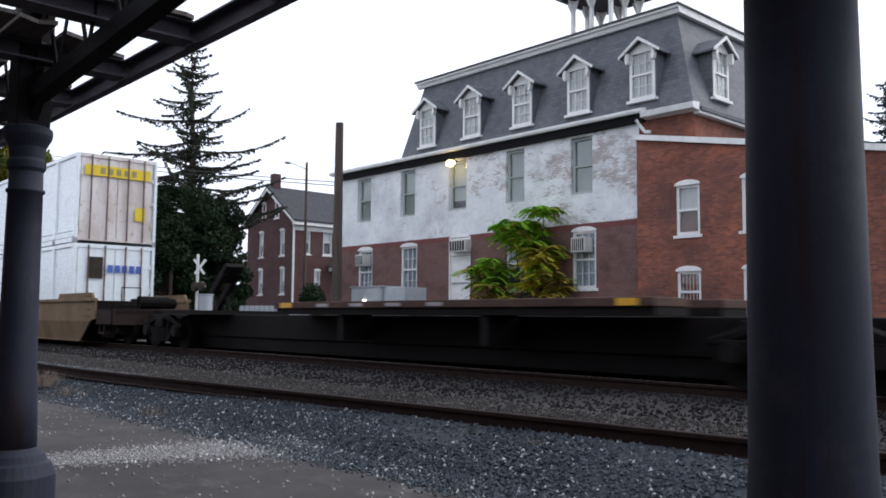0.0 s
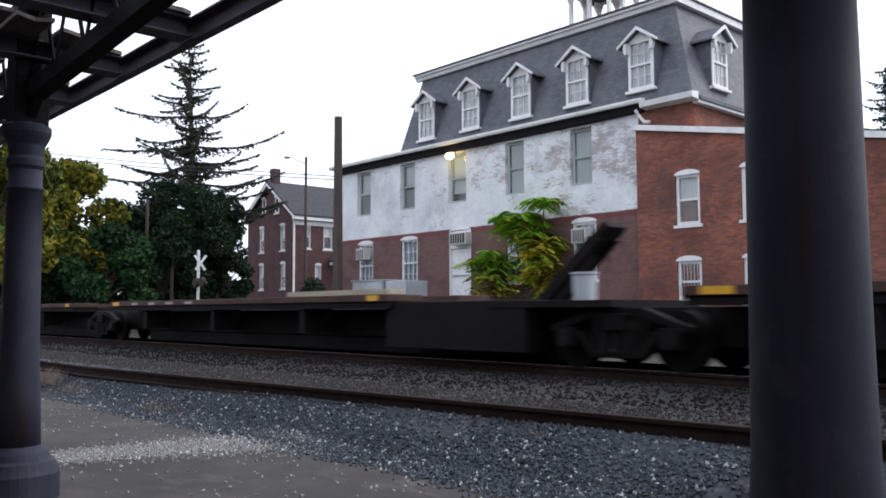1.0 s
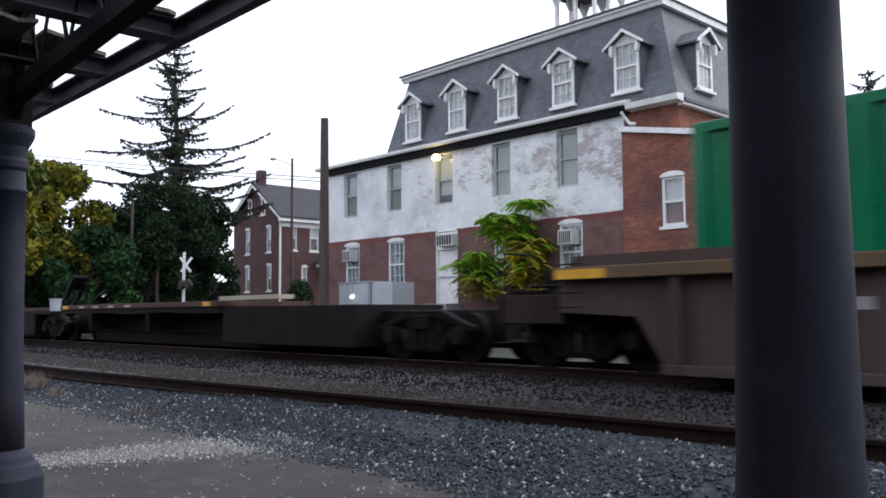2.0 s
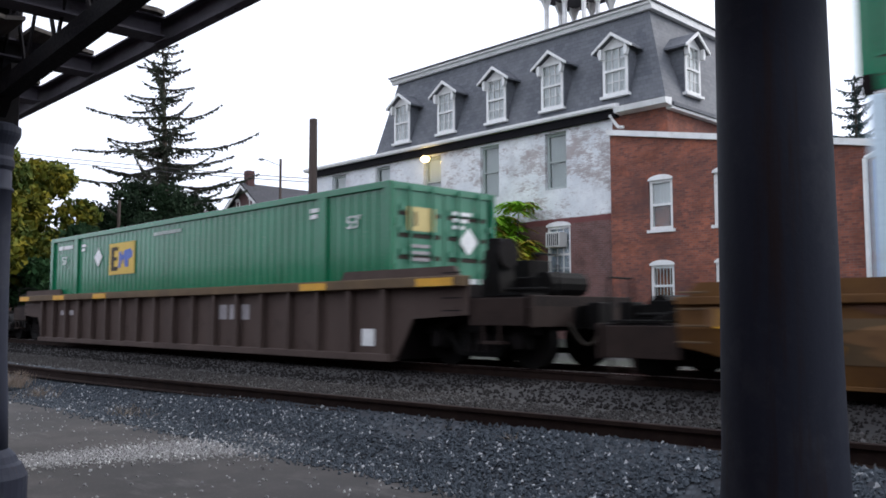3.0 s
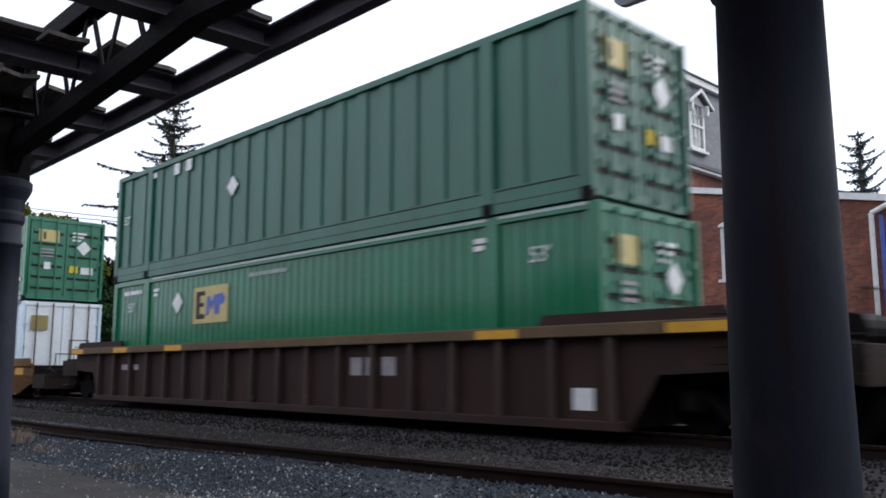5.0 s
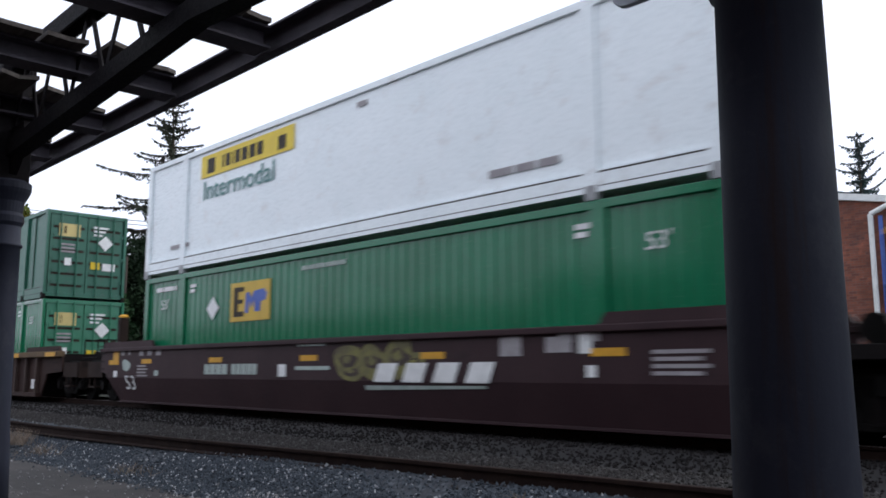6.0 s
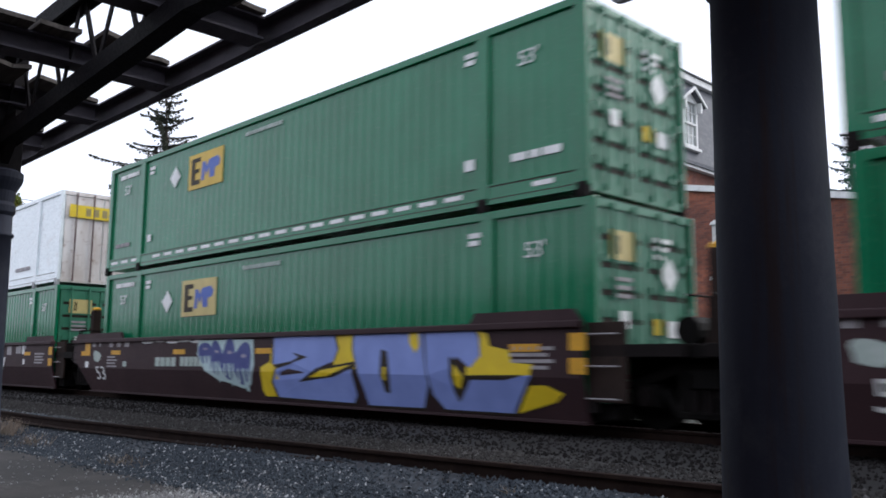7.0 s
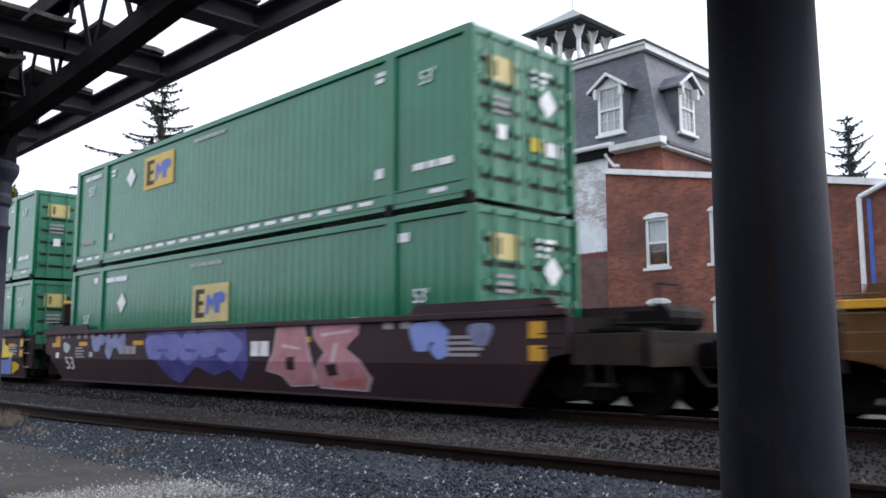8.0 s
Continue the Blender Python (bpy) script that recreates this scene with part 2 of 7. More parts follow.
M["blind"] = plain("grey_green_blind", (0.40, 0.44, 0.43), (0.33, 0.37, 0.36), 1.0, 0.8)
M["curtain"] = plain("white_curtain", (0.66, 0.67, 0.66), (0.52, 0.54, 0.54), 2.0, 0.9, stretch=(8, 1, 0.5))
M["blind_warm"] = plain("cream_blind", (0.66, 0.62, 0.46), (0.58, 0.55, 0.42), 1.5, 0.9)
# curtain tinted blue to carry the sky reflected in the panes
M["curtain_sky"] = plain("sky_tinted_net_curtain", (0.44, 0.50, 0.58), (0.30, 0.35, 0.42), 1.6, 0.9, stretch=(3, 1, 0.6))
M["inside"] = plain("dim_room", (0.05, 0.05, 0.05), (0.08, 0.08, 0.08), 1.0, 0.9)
M["wire"] = plain("cable", (0.03, 0.03, 0.03), (0.045, 0.045, 0.045), 3.0, 0.8)
M["red_light"] = plain("red_mark", (0.35, 0.05, 0.03), (0.28, 0.04, 0.03), 3.0, 0.5)


def leaf_mat(name, tones):
    m = Nodes(name)
    r = m.n.new("ShaderNodeNewGeometry").outputs["Random Per Island"]
    c = m.mix(r, tones[0], tones[1])
    c = m.mix(m.ramp(m.noise(0.5, 3), 0.42, 0.6), c, tones[2])
    m.b.inputs["Specular IOR Level"].default_value = 0.15
    return m.finish(c, 0.8)


M["leaf_yellow"] = leaf_mat("autumn_leaf", ((0.20, 0.160, 0.014), (0.115, 0.125, 0.014), (0.045, 0.072, 0.014)))
M["leaf_green"] = leaf_mat("green_leaf", ((0.014, 0.044, 0.014), (0.025, 0.060, 0.018), (0.013, 0.034, 0.013)))
M["leaf_dark"] = leaf_mat("dark_leaf", ((0.010, 0.024, 0.010), (0.018, 0.038, 0.015), (0.012, 0.024, 0.012)))
M["needle"] = leaf_mat("needles", ((0.022, 0.034, 0.020), (0.036, 0.046, 0.028), (0.036, 0.036, 0.028)))
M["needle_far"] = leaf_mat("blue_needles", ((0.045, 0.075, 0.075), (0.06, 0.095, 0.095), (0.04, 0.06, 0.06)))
M["leaf_vine"] = leaf_mat("vine_leaf", ((0.15, 0.38, 0.02), (0.26, 0.50, 0.03), (0.22, 0.42, 0.03)))
M["leaf_turning"] = leaf_mat("turning_vine_leaf", ((0.52, 0.42, 0.03), (0.36, 0.36, 0.03), (0.26, 0.19, 0.05)))
M["grass_dry"] = leaf_mat("dry_grass", ((0.34, 0.27, 0.21), (0.28, 0.22, 0.17), (0.22, 0.18, 0.14)))


def ground_mat():
    """Dusty concrete on the platform, stone ballast, dark fouled ballast towards the running track, the train's shade
    painted near-black beside the rails, asphalt and weeds beyond.
    """
    m = Nodes("ground_surface")
    sep = m.node("ShaderNodeSeparateXYZ", Vector=m.co)
    x, y, z = sep.outputs
    wob = m.math("MULTIPLY", m.math("SUBTRACT", m.noise(1.6, 5, 0.65), 0.5), 0.9)
    yy = m.math("ADD", y, wob)
    dirt = m.mix(m.ramp(m.noise(0.7, 7, 0.7), 0.4, 0.62), (0.031, 0.027, 0.025), (0.069, 0.060, 0.056))
    dirt = m.mix(m.ramp(m.noise(6.0, 6, 0.75), 0.5, 0.72, 0, 0.6), dirt, (0.045, 0.039, 0.036))
    dirt = m.mix(m.ramp(m.noise(0.42, 8, 0.72), 0.47, 0.58, 0, 0.8), dirt, (0.030, 0.027, 0.026))
    dirt = m.mix(m.ramp(m.noise(1.3, 8, 0.72, stretch=(0.6, 1.4, 1)), 0.56, 0.68, 0, 0.5), dirt, (0.135, 0.124, 0.118))
    grit = m.node("ShaderNodeTexVoronoi", Vector=m.co, Scale=34.0)
    dirt = m.mix(m.ramp(grit.outputs["Distance"], 0.05, 0.16, 0.5, 0), dirt, (0.24, 0.23, 0.23))
    stone = m.node("ShaderNodeTexVoronoi", Vector=m.co, Scale=19.0)
    tone = m.node("ShaderNodeSeparateColor", Color=stone.outputs["Color"]).outputs[0]
    ballast = m.mix(tone, (0.039, 0.047, 0.056), (0.095, 0.110, 0.124))
    ballast = m.mix(m.ramp(stone.outputs["Distance"], 0.25, 0.6), ballast, (0.035, 0.038, 0.045))
    foul = m.mix(tone, (0.016, 0.014, 0.014), (0.036, 0.033, 0.032))
    foul = m.mix(m.ramp(stone.outputs["Distance"], 0.25, 0.6), foul, (0.018, 0.016, 0.015))
    # near-black tone beside the rails: the train's shade put into the colour
    shaded = m.mix(tone, (0.007, 0.006, 0.006), (0.014, 0.012, 0.012))
    far = m.mix(m.ramp(m.noise(0.3, 6), 0.4, 0.6), (0.028, 0.027, 0.026), (0.022, 0.029, 0.015))
    c = m.mix(m.ramp(yy, 5.05, 5.35), dirt, ballast)
    c = m.mix(m.ramp(yy, 5.9, 6.25), c, foul)
    c = m.mix(m.ramp(yy, 7.5, 7.9), c, shaded)
    c = m.mix(m.ramp(yy, 12.6, 13.4), c, far)
    rough = m.math("SUBTRACT", stone.outputs["Distance"], m.noise(30, 3))
    return m.finish(c, 0.92, 0.0, rough, -0.6, 0.03)


M["ground"] = ground_mat()


def stone_mat(name, a, b, light):
    m = Nodes(name)
    r = m.n.new("ShaderNodeNewGeometry").outputs["Random Per Island"]
    c = m.mix(r, a, b)
    c = m.mix(m.ramp(r, 0.925, 0.975), c, light)
    m.b.inputs["Specular IOR Level"].default_value = 0.2
    return m.finish(c, 0.85, 0.0, m.noise(70, 3), 0.3, 0.004)


M["stone"] = stone_mat("ballast_stone", (0.040, 0.048, 0.059), (0.104, 0.121, 0.138), (0.466, 0.474, 0.483))
M["stone_foul"] = stone_mat("grimy_stone", (0.026, 0.024, 0.023), (0.064, 0.058, 0.055), (0.118, 0.112, 0.110))
# stones of the same band, shade under the train in their colour
M["stone_shaded"] = stone_mat("shaded_stone", (0.007, 0.006, 0.006), (0.017, 0.014, 0.014), (0.030, 0.027, 0.025))
M["stone_pale"] = stone_mat("pale_chippings", (0.216, 0.210, 0.210), (0.360, 0.354, 0.348), (0.660, 0.660, 0.648))


def glass_mat():
    m = Nodes("window_glass")
    m.b.inputs["Transmission Weight"].default_value = 1.0
    m.b.inputs["IOR"].default_value = 1.45
    return m.finish((0.92, 0.95, 0.95), 0.03)


M["glass"] = glass_mat()


def glow_mat(name, colour, strength):
    m = Nodes(name)
    m.b.inputs["Emission Color"].default_value = rgb(colour)
    m.b.inputs["Emission Strength"].default_value = strength
    return m.finish(colour, 0.5)


M["lamp_glow"] = glow_mat("lit_lamp", (1.0, 0.72, 0.30), 9.0)
M["lamp_white"] = glow_mat("lit_small_lamp", (1.0, 0.92, 0.80), 5.0)


# ---- mesh helpers ----
def box(bm, x0, x1, y0, y1, z0, z1):
    v = [bm.verts.new((x, y, z)) for z in (z0, z1) for y in (y0, y1) for x in (x0, x1)]
    for f in ((0, 2, 3, 1), (4, 5, 7, 6), (0, 1, 5, 4), (2, 6, 7, 3), (0, 4, 6, 2), (1, 3, 7, 5)):
        bm.faces.new([v[i] for i in f])


def prism(bm, pts, y0, y1, axis="y"):
    """A polygon given in x, z (axis y) or y, z (axis x) pushed from y0 to y1."""
    def at(p, d):
        return (p[0], d, p[1]) if axis == "y" else (d, p[0], p[1]) if axis == "x" else (p[0], p[1], d)
    a, b = [bm.verts.new(at(p, y0)) for p in pts], [bm.verts.new(at(p, y1)) for p in pts]
    bm.faces.new(a)
    bm.faces.new(b[::-1])
    for i in range(len(pts)):
        j = (i + 1) % len(pts)
        bm.faces.new((a[j], a[i], b[i], b[j]))


def tube(bm, p0, p1, r0, r1=None, seg=10, cap=True):
    p0, p1, r1 = Vector(p0), Vector(p1), r0 if r1 is None else r1
    q = (p1 - p0).to_track_quat("Z", "Y")
    rings = []
    for p, r in ((p0, r0), (p1, r1)):
        rings.append([bm.verts.new(p + q @ Vector((r * math.cos(2 * math.pi * i / seg), r * math.sin(2 * math.pi * i / seg), 0))) for i in range(seg)])
    for i in range(seg):
        j = (i + 1) % seg
        bm.faces.new((rings[0][i], rings[0][j], rings[1][j], rings[1][i]))
    if cap:
        bm.faces.new(rings[0][::-1])
        bm.faces.new(rings[1])


def lathe(bm, profile, seg=24, centre=(0, 0)):
    rings = [[bm.verts.new((centre[0] + r * math.cos(2 * math.pi * i / seg), centre[1] + r * math.sin(2 * math.pi * i / seg), z)) for i in range(seg)]
             for r, z in profile]
    for a, b in zip(rings, rings[1:]):
        for i in range(seg):
            j = (i + 1) % seg
            bm.faces.new((a[i], a[j], b[j], b[i]))
    bm.faces.new(rings[0][::-1])
    bm.faces.new(rings[-1])


def quad(bm, *pts):
    bm.faces.new([bm.verts.new(p) for p in pts])


def mesh_of(name, bm, material, smooth=False):
    me = bpy.data.meshes.new(name)
    bmesh.ops.recalc_face_normals(bm, faces=bm.faces)
    bm.to_mesh(me)
    bm.free()
    me.materials.append(material)
    if smooth:
        me.polygons.foreach_set("use_smooth", [True] * len(me.polygons))
    return me


def part(name, bm, material, parent, label="", bevel=0.0, smooth=False):
    ob = new(name, mesh_of(name, bm, material, smooth))
    ob.parent = parent
    if label:
        tagged(ob, label)
    if bevel:
        mod = ob.modifiers.new("edge", "BEVEL")
        mod.width, mod.segments, mod.limit_method = bevel, 2, "ANGLE"
    return ob


def boxpart(name, dims, material, parent, label="", bevel=0.0):
    bm = bmesh.new()
    box(bm, *dims)
    return part(name, bm, material, parent, label, bevel)


def thing(name, m, label, category, group="", kind=""):
    ob = new(name)
    ob.empty_display_size = 0.3
    ob.matrix_world = m
    return tagged(ob, label, category, group, kind)


def solo(name, bm, material, label, category, group="", kind="", m=None, smooth=False):
    ob = new(name, mesh_of(name, bm, material, smooth))
    if m is not None:
        ob.matrix_world = m
    return tagged(ob, label, category, group, kind)


def letters(name, body, size, material, parent, x, y, z, wide=1.0):
    cu = bpy.data.curves.new(name, "FONT")
    cu.body, cu.size, cu.extrude = body, size, 0.003
    cu.materials.append(material)
    ob = new(name, cu)
    ob.parent = parent
    ob.matrix_basis = pose(x, y, z, 90, 0, 0) @ Matrix.Diagonal((wide, 1, 1, 1))
    return ob


def cloud(name, verts, faces, material):
    me = bpy.data.meshes.new(name)
    me.from_pydata(verts.tolist() if hasattr(verts, "tolist") else verts, [], faces.tolist() if hasattr(faces, "tolist") else faces)
    me.materials.append(material)
    return me


# ---- ground, platform, tracks ----
def ground():
    ys = [-3000, -300, -40, -8, -3, 0, 2, 4, 5.0, 5.25, 5.55, 5.85, 6.1, 7.0, 8.4, 8.9, 12.8, 13.4, 14.4, 18, 26, 60, 300, 3000]
    zs = [0, 0, 0, 0, 0, 0, 0, 0, 0.0, 0.06, 0.25, 0.40, 0.43, 0.43, 0.43, 0.46, 0.46, 0.40, 0.25, 0.3, 0.5, 1.2, 2.0, 2.0]
    xs = [-3000, -400, -120, -70, -45] + [-30 + 0.5 * i for i in range(73)] + [12, 30, 100, 400, 3000]
    bm = bmesh.new()
    grid = []
    for x in xs:
        row = []
        for y, z in zip(ys, zs):
            w = 0.0
            if -31 < x < 7 and 4.5 < y < 13:
                w = 0.015 * noise.noise((x * 0.9, y * 1.1, 0))
            row.append(bm.verts.new((x, y, z + w)))
        grid.append(row)
    for a, b in zip(grid, grid[1:]):
        for i in range(len(ys) - 1):
            bm.faces.new((a[i], b[i], b[i + 1], a[i + 1]))
    solo("ground", bm, M["ground"], "dusty platform, blue-grey ballast and trodden earth", "ground", kind="structure", smooth=True)


def surface_z(x, y):
    ys = (5.0, 5.25, 5.55, 5.85, 6.1, 8.4, 8.9, 12.8)
    zs = (0.0, 0.06, 0.25, 0.40, 0.43, 0.43, 0.46, 0.46)
    return float(np.interp(y, ys, zs))


def stones(name, count, region, size, material, label, seed):
    """Loose crushed stone, each piece a crooked eight-sided lump."""
    rs = np.random.RandomState(seed)
    base = np.array([(1, 0, 0), (-1, 0, 0), (0, 1, 0), (0, -1, 0), (0, 0, 1), (0, 0, -1)], float)
    tri = np.array([(0, 2, 4), (2, 1, 4), (1, 3, 4), (3, 0, 4), (2, 0, 5), (1, 2, 5), (3, 1, 5), (0, 3, 5)])
    verts, faces = [], []
    for i in range(count):
        x, y = region(rs)
        s = size * rs.uniform(0.5, 1.25)
        v = base * (s * rs.uniform(0.55, 1.0, (1, 3))) + rs.uniform(-0.25, 0.25, (6, 3)) * s
        a, b = rs.uniform(0, 6.28), rs.uniform(-0.5, 0.5)
        ca, sa, cb, sb = math.cos(a), math.sin(a), math.cos(b), math.sin(b)
        v = v @ np.array([[ca, sa, 0], [-sa, ca, 0], [0, 0, 1]]) @ np.array([[1, 0, 0], [0, cb, sb], [0, -sb, cb]])
        verts.append(v + (x, y, surface_z(x, y) + 0.25 * s))
        faces.append(tri + 6 * i)
    ob = new(name, cloud(name, np.concatenate(verts), np.concatenate(faces), material))
    tagged(ob, label, "gravel", kind="stuff")


def drift(x):
    """How far the old siding lies off its line, towards the platform."""
    return max(-0.42, min(0.2, 0.034 * (x + 3.2)))


def rail(name, y, top, x0, x1, label, worn):
    """A rail of its real section: foot, web and head. The unused one wanders a little."""
    bm = bmesh.new()
    sec = [(-0.070, 0), (0.070, 0), (0.070, 0.012), (0.012, 0.03), (0.009, 0.125), (0.036, 0.135), (0.036, 0.166), (0.030, 0.172),
           (-0.030, 0.172), (-0.036, 0.166), (-0.036, 0.135), (-0.009, 0.125), (-0.012, 0.03), (-0.070, 0.012)]
    xs = [x0, x1] if worn else [x0, -40, -30, -24] + [-18 + k for k in range(22)] + [6, x1]
    rings = []
    for x in xs:
        d = 0.0 if worn else drift(x)
        rings.append([bm.verts.new((x, y + a + d, top - 0.172 + b + 0.22 * d)) for a, b in sec])
    bm.faces.new(rings[0])
    bm.faces.new(rings[-1][::-1])
    for a, b in zip(rings, rings[1:]):
        for i in range(len(sec)):
            k = (i + 1) % len(sec)
            bm.faces.new((a[i], b[i], b[k], a[k]))
    ob = solo(name, bm, M["rail_rust"], label, "rail", kind="structure")
    if worn:
        boxpart("running_surface", (x0, x1, y - 0.033, y + 0.033, top - 0.001, top + 0.004), M["rail_worn"], ob, "polished steel running surface")
    return ob


def tracks():
    for y in (10.06, 11.495):
        rail("rail", y, RAIL, -260, 60, "steel running rail with a bright worn head", True)
    rail("old_rail", 6.02, 0.57, -120, 40, "rusty brown rail of an unused siding half buried in ballast", False)
    tie = None
    for i in range(64):
        x = -30 + 0.55 * i
        if tie is None:
            tie = tagged(boxpart("railway_tie", (-0.11, 0.11, -1.3, 1.3, -0.12, 0.0), M["tie"], None, bevel=0.008),
                         "dark creosoted timber tie under the rails", "railway tie", "ties of the running track")
            tie.matrix_world = pose(x, 10.78, RAIL - 0.175)
        else:
            copy_thing(tie, pose(x + random.uniform(-0.03, 0.03), 10.78, RAIL - 0.175, 0, 0, random.uniform(-1, 1)))


def platform_column(x, label):
    """Tapered cast-iron column with a moulded base and capital, bracket post above it."""
    col = thing("platform_column", pose(x, 2.05, 0), label, "column", "columns of the platform canopy")
    bm = bmesh.new()
    lathe(bm, [(0.176, 0.38), (0.162, 0.80), (0.146, 1.10), (0.141, 1.40), (0.135, 2.0), (0.131, 2.425), (0.143, 2.432), (0.147, 2.445), (0.143, 2.458), (0.130, 2.465), (0.126, 2.62)], 32)
    part("shaft", bm, M["iron"], col, smooth=True)
    bm = bmesh.new()
    lathe(bm, [(0.32, 0.0), (0.32, 0.20), (0.30, 0.24), (0.28, 0.29), (0.25, 0.31), (0.23, 0.36), (0.19, 0.40), (0.165, 0.42)], 32)
    part("base", bm, M["iron"], col, "flared cast base")
    bm = bmesh.new()
    lathe(bm, [(0.126, 2.60), (0.145, 2.63), (0.145, 2.68), (0.13, 2.71), (0.14, 2.80), (0.175, 2.87), (0.185, 2.90), (0.185, 2.95), (0.16, 2.97)], 32)
    part("capital", bm, M["iron"], col, "moulded capital")
    boxpart("bracket_post", (-0.13, 0.13, -0.13, 0.13, 2.95, 3.95), M["iron_rust"], col, bevel=0.01)
    for s in (-1, 1):
        bm = bmesh.new()
        pts = [(s * 0.12, 3.0), (s * 0.24, 3.10), (s * 0.42, 3.33), (s * 0.42, 3.38), (s * 0.12, 3.38)]
        prism(bm, pts, -0.03, 0.03)
        part("bracket", bm, M["iron_rust"], col)
    return col


def canopy():
    """Iron frame of the canopy: an arched lattice girder over the columns, rafters, an outer beam and rotten roof boards."""
    can = thing("platform_canopy", pose(0, 0, 0), "rusted iron platform canopy frame with rotten roof boards", "canopy")
    x0, x1 = -13.7, 5.6
    span, mid = 3.16, -4.06

    def sag(x):
        """Underside of the lower chord, dropping towards the columns."""
        u = abs((x - mid + span) % (2 * span) - span) / span
        return 3.33 - 0.19 * u ** 0.9

    xs = [x0 + (x1 - x0) * k / 60 for k in range(61)]
    bm = bmesh.new()
    sec = [(1.985, 0.0), (2.115, 0.0), (2.115, 0.125), (2.097, 0.125), (2.097, 0.022), (2.003, 0.022), (2.003, 0.125), (1.985, 0.125)]
    rings = [[bm.verts.new((x, y, sag(x) + z)) for y, z in sec] for x in xs]
    for r0, r1 in zip(rings, rings[1:]):
        for i in range(8):
            bm.faces.new((r0[i], r1[i], r1[(i + 1) % 8], r0[(i + 1) % 8]))
    bm.faces.new(rings[0])
    bm.faces.new(rings[-1][::-1])
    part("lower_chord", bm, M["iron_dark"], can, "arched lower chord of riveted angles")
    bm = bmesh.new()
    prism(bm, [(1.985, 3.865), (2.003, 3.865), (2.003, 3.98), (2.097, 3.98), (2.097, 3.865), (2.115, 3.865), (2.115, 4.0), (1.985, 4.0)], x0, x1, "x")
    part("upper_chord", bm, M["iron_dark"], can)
    n = int((x1 - x0) / 0.31)
    for i in range(n):
        a, b = x0 + 0.31 * i, x0 + 0.31 * (i + 1)
        za, zb = (sag(a) + 0.05, 3.92) if i % 2 else (3.92, sag(b) + 0.05)
        bm = bmesh.new()
        prism(bm, [(a - 0.026, za), (a + 0.026, za), (b + 0.026, zb), (b - 0.026, zb)], 2.035 if i % 2 else 2.052, 2.048 if i % 2 else 2.065)
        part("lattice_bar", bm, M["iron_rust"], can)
    bm = bmesh.new()
    prism(bm, [(2.74, 3.462), (2.82, 3.462), (2.82, 3.645), (2.74, 3.645), (2.74, 3.63), (2.80, 3.63), (2.80, 3.477), (2.74, 3.477)], x0, x1, "x")
    beam = part("outer_beam", bm, M["iron_paint"], can, "riveted outer channel beam")
    bm = bmesh.new()
    x = x0 + 0.1
    while x < x1:
        tube(bm, (x, 2.82, 3.50), (x, 2.828, 3.50), 0.014, 0.010, 6)
        tube(bm, (x, 2.78, 3.462), (x, 2.78, 3.454), 0.014, 0.010, 6)
        x += 0.22
    tagged(part("rivet", bm, M["iron_paint"], beam), kind="stuff")
    x = -4.53 - 7 * 1.29
    while x < 5.0:
        w = 0.095
        bm = bmesh.new()
        prism(bm, [(x - w, 3.485), (x + w, 3.485), (x + w, 3.500), (x + 0.012, 3.500), (x + 0.012, 3.622), (x + w, 3.622), (x + w, 3.637), (x - w, 3.637),
                   (x - w, 3.622), (x - 0.012, 3.622), (x - 0.012, 3.500), (x - w, 3.500)], -2.9, 2.739)
        part("rafter", bm, M["iron_paint"], can, "painted iron rafter")
        rs = random.Random(int(x * 10) + 500)
        # ragged ends of rotten boards still lying on this rafter, outside the girder
        for k in range(3):
            y0 = 2.13 + 0.20 * k
            l1 = w + (0.30, 0.16, 0.05)[k] * rs.uniform(0.8, 1.25)
            l0 = w + (0.22, 0.20, 0.03)[k] * rs.uniform(0.6, 1.2)
            bm = bmesh.new()
            prism(bm, [(x - l0, y0), (x - l0 * rs.uniform(0.8, 1.0), y0 + 0.09), (x - l0 * rs.uniform(0.7, 0.95), y0 + 0.19), (x + l1 * rs.uniform(0.75, 0.9), y0 + 0.19),
                       (x + l1 * rs.uniform(0.85, 1.05), y0 + 0.12), (x + l1, y0)], 3.641, 3.672, "z")
            part("roof_board", bm, M["rotten_board"], can)
        # boards behind the girder, whole beyond the gap over the near bay
        for k in range(6):
            y0 = 0.30 + 0.29 * k
            if x > -6.5:
                l0, l1 = rs.uniform(0.12, 0.30), rs.uniform(0.12, 0.26)
            else:
                l0, l1 = rs.uniform(0.55, 0.66), rs.uniform(0.50, 0.63)
            bm = bmesh.new()
            prism(bm, [(x - l0, y0 + 0.01), (x - l0 * rs.uniform(0.85, 1.0), y0 + 0.15), (x - l0 * rs.uniform(0.9, 1.05), y0 + 0.275), (x + l1 * rs.uniform(0.9, 1.05), y0 + 0.275),
                       (x + l1 * rs.uniform(0.85, 1.0), y0 + 0.16), (x + l1, y0 + 0.01)], 3.641, 3.672, "z")
            part("roof_board", bm, M["rotten_board"], can)
        x += 1.29
    # out of view overhead, added to darken the columns and near platform
    bm = bmesh.new()
    box(bm, x0, x1, -4.0, 0.28, 3.68, 3.72)
    part("roof", bm, M["rotten_board"], can, "unseen boarded roof overhead, added to keep light off the platform")


def unseen_wall():
    # never in view: added to dim reflections on the train and light on the columns
    bm = bmesh.new()
    box(bm, -15, 18, -7.35, -7.05, -0.05, 8.6)
    box(bm, -95, -15.001, -7.35, -7.05, -0.05, 4.3)
    solo("wall_unseen", bm, M["brick_house"], "unseen brick wall behind the platform, added to block the sky", "wall", kind="structure")


ground()
tracks()
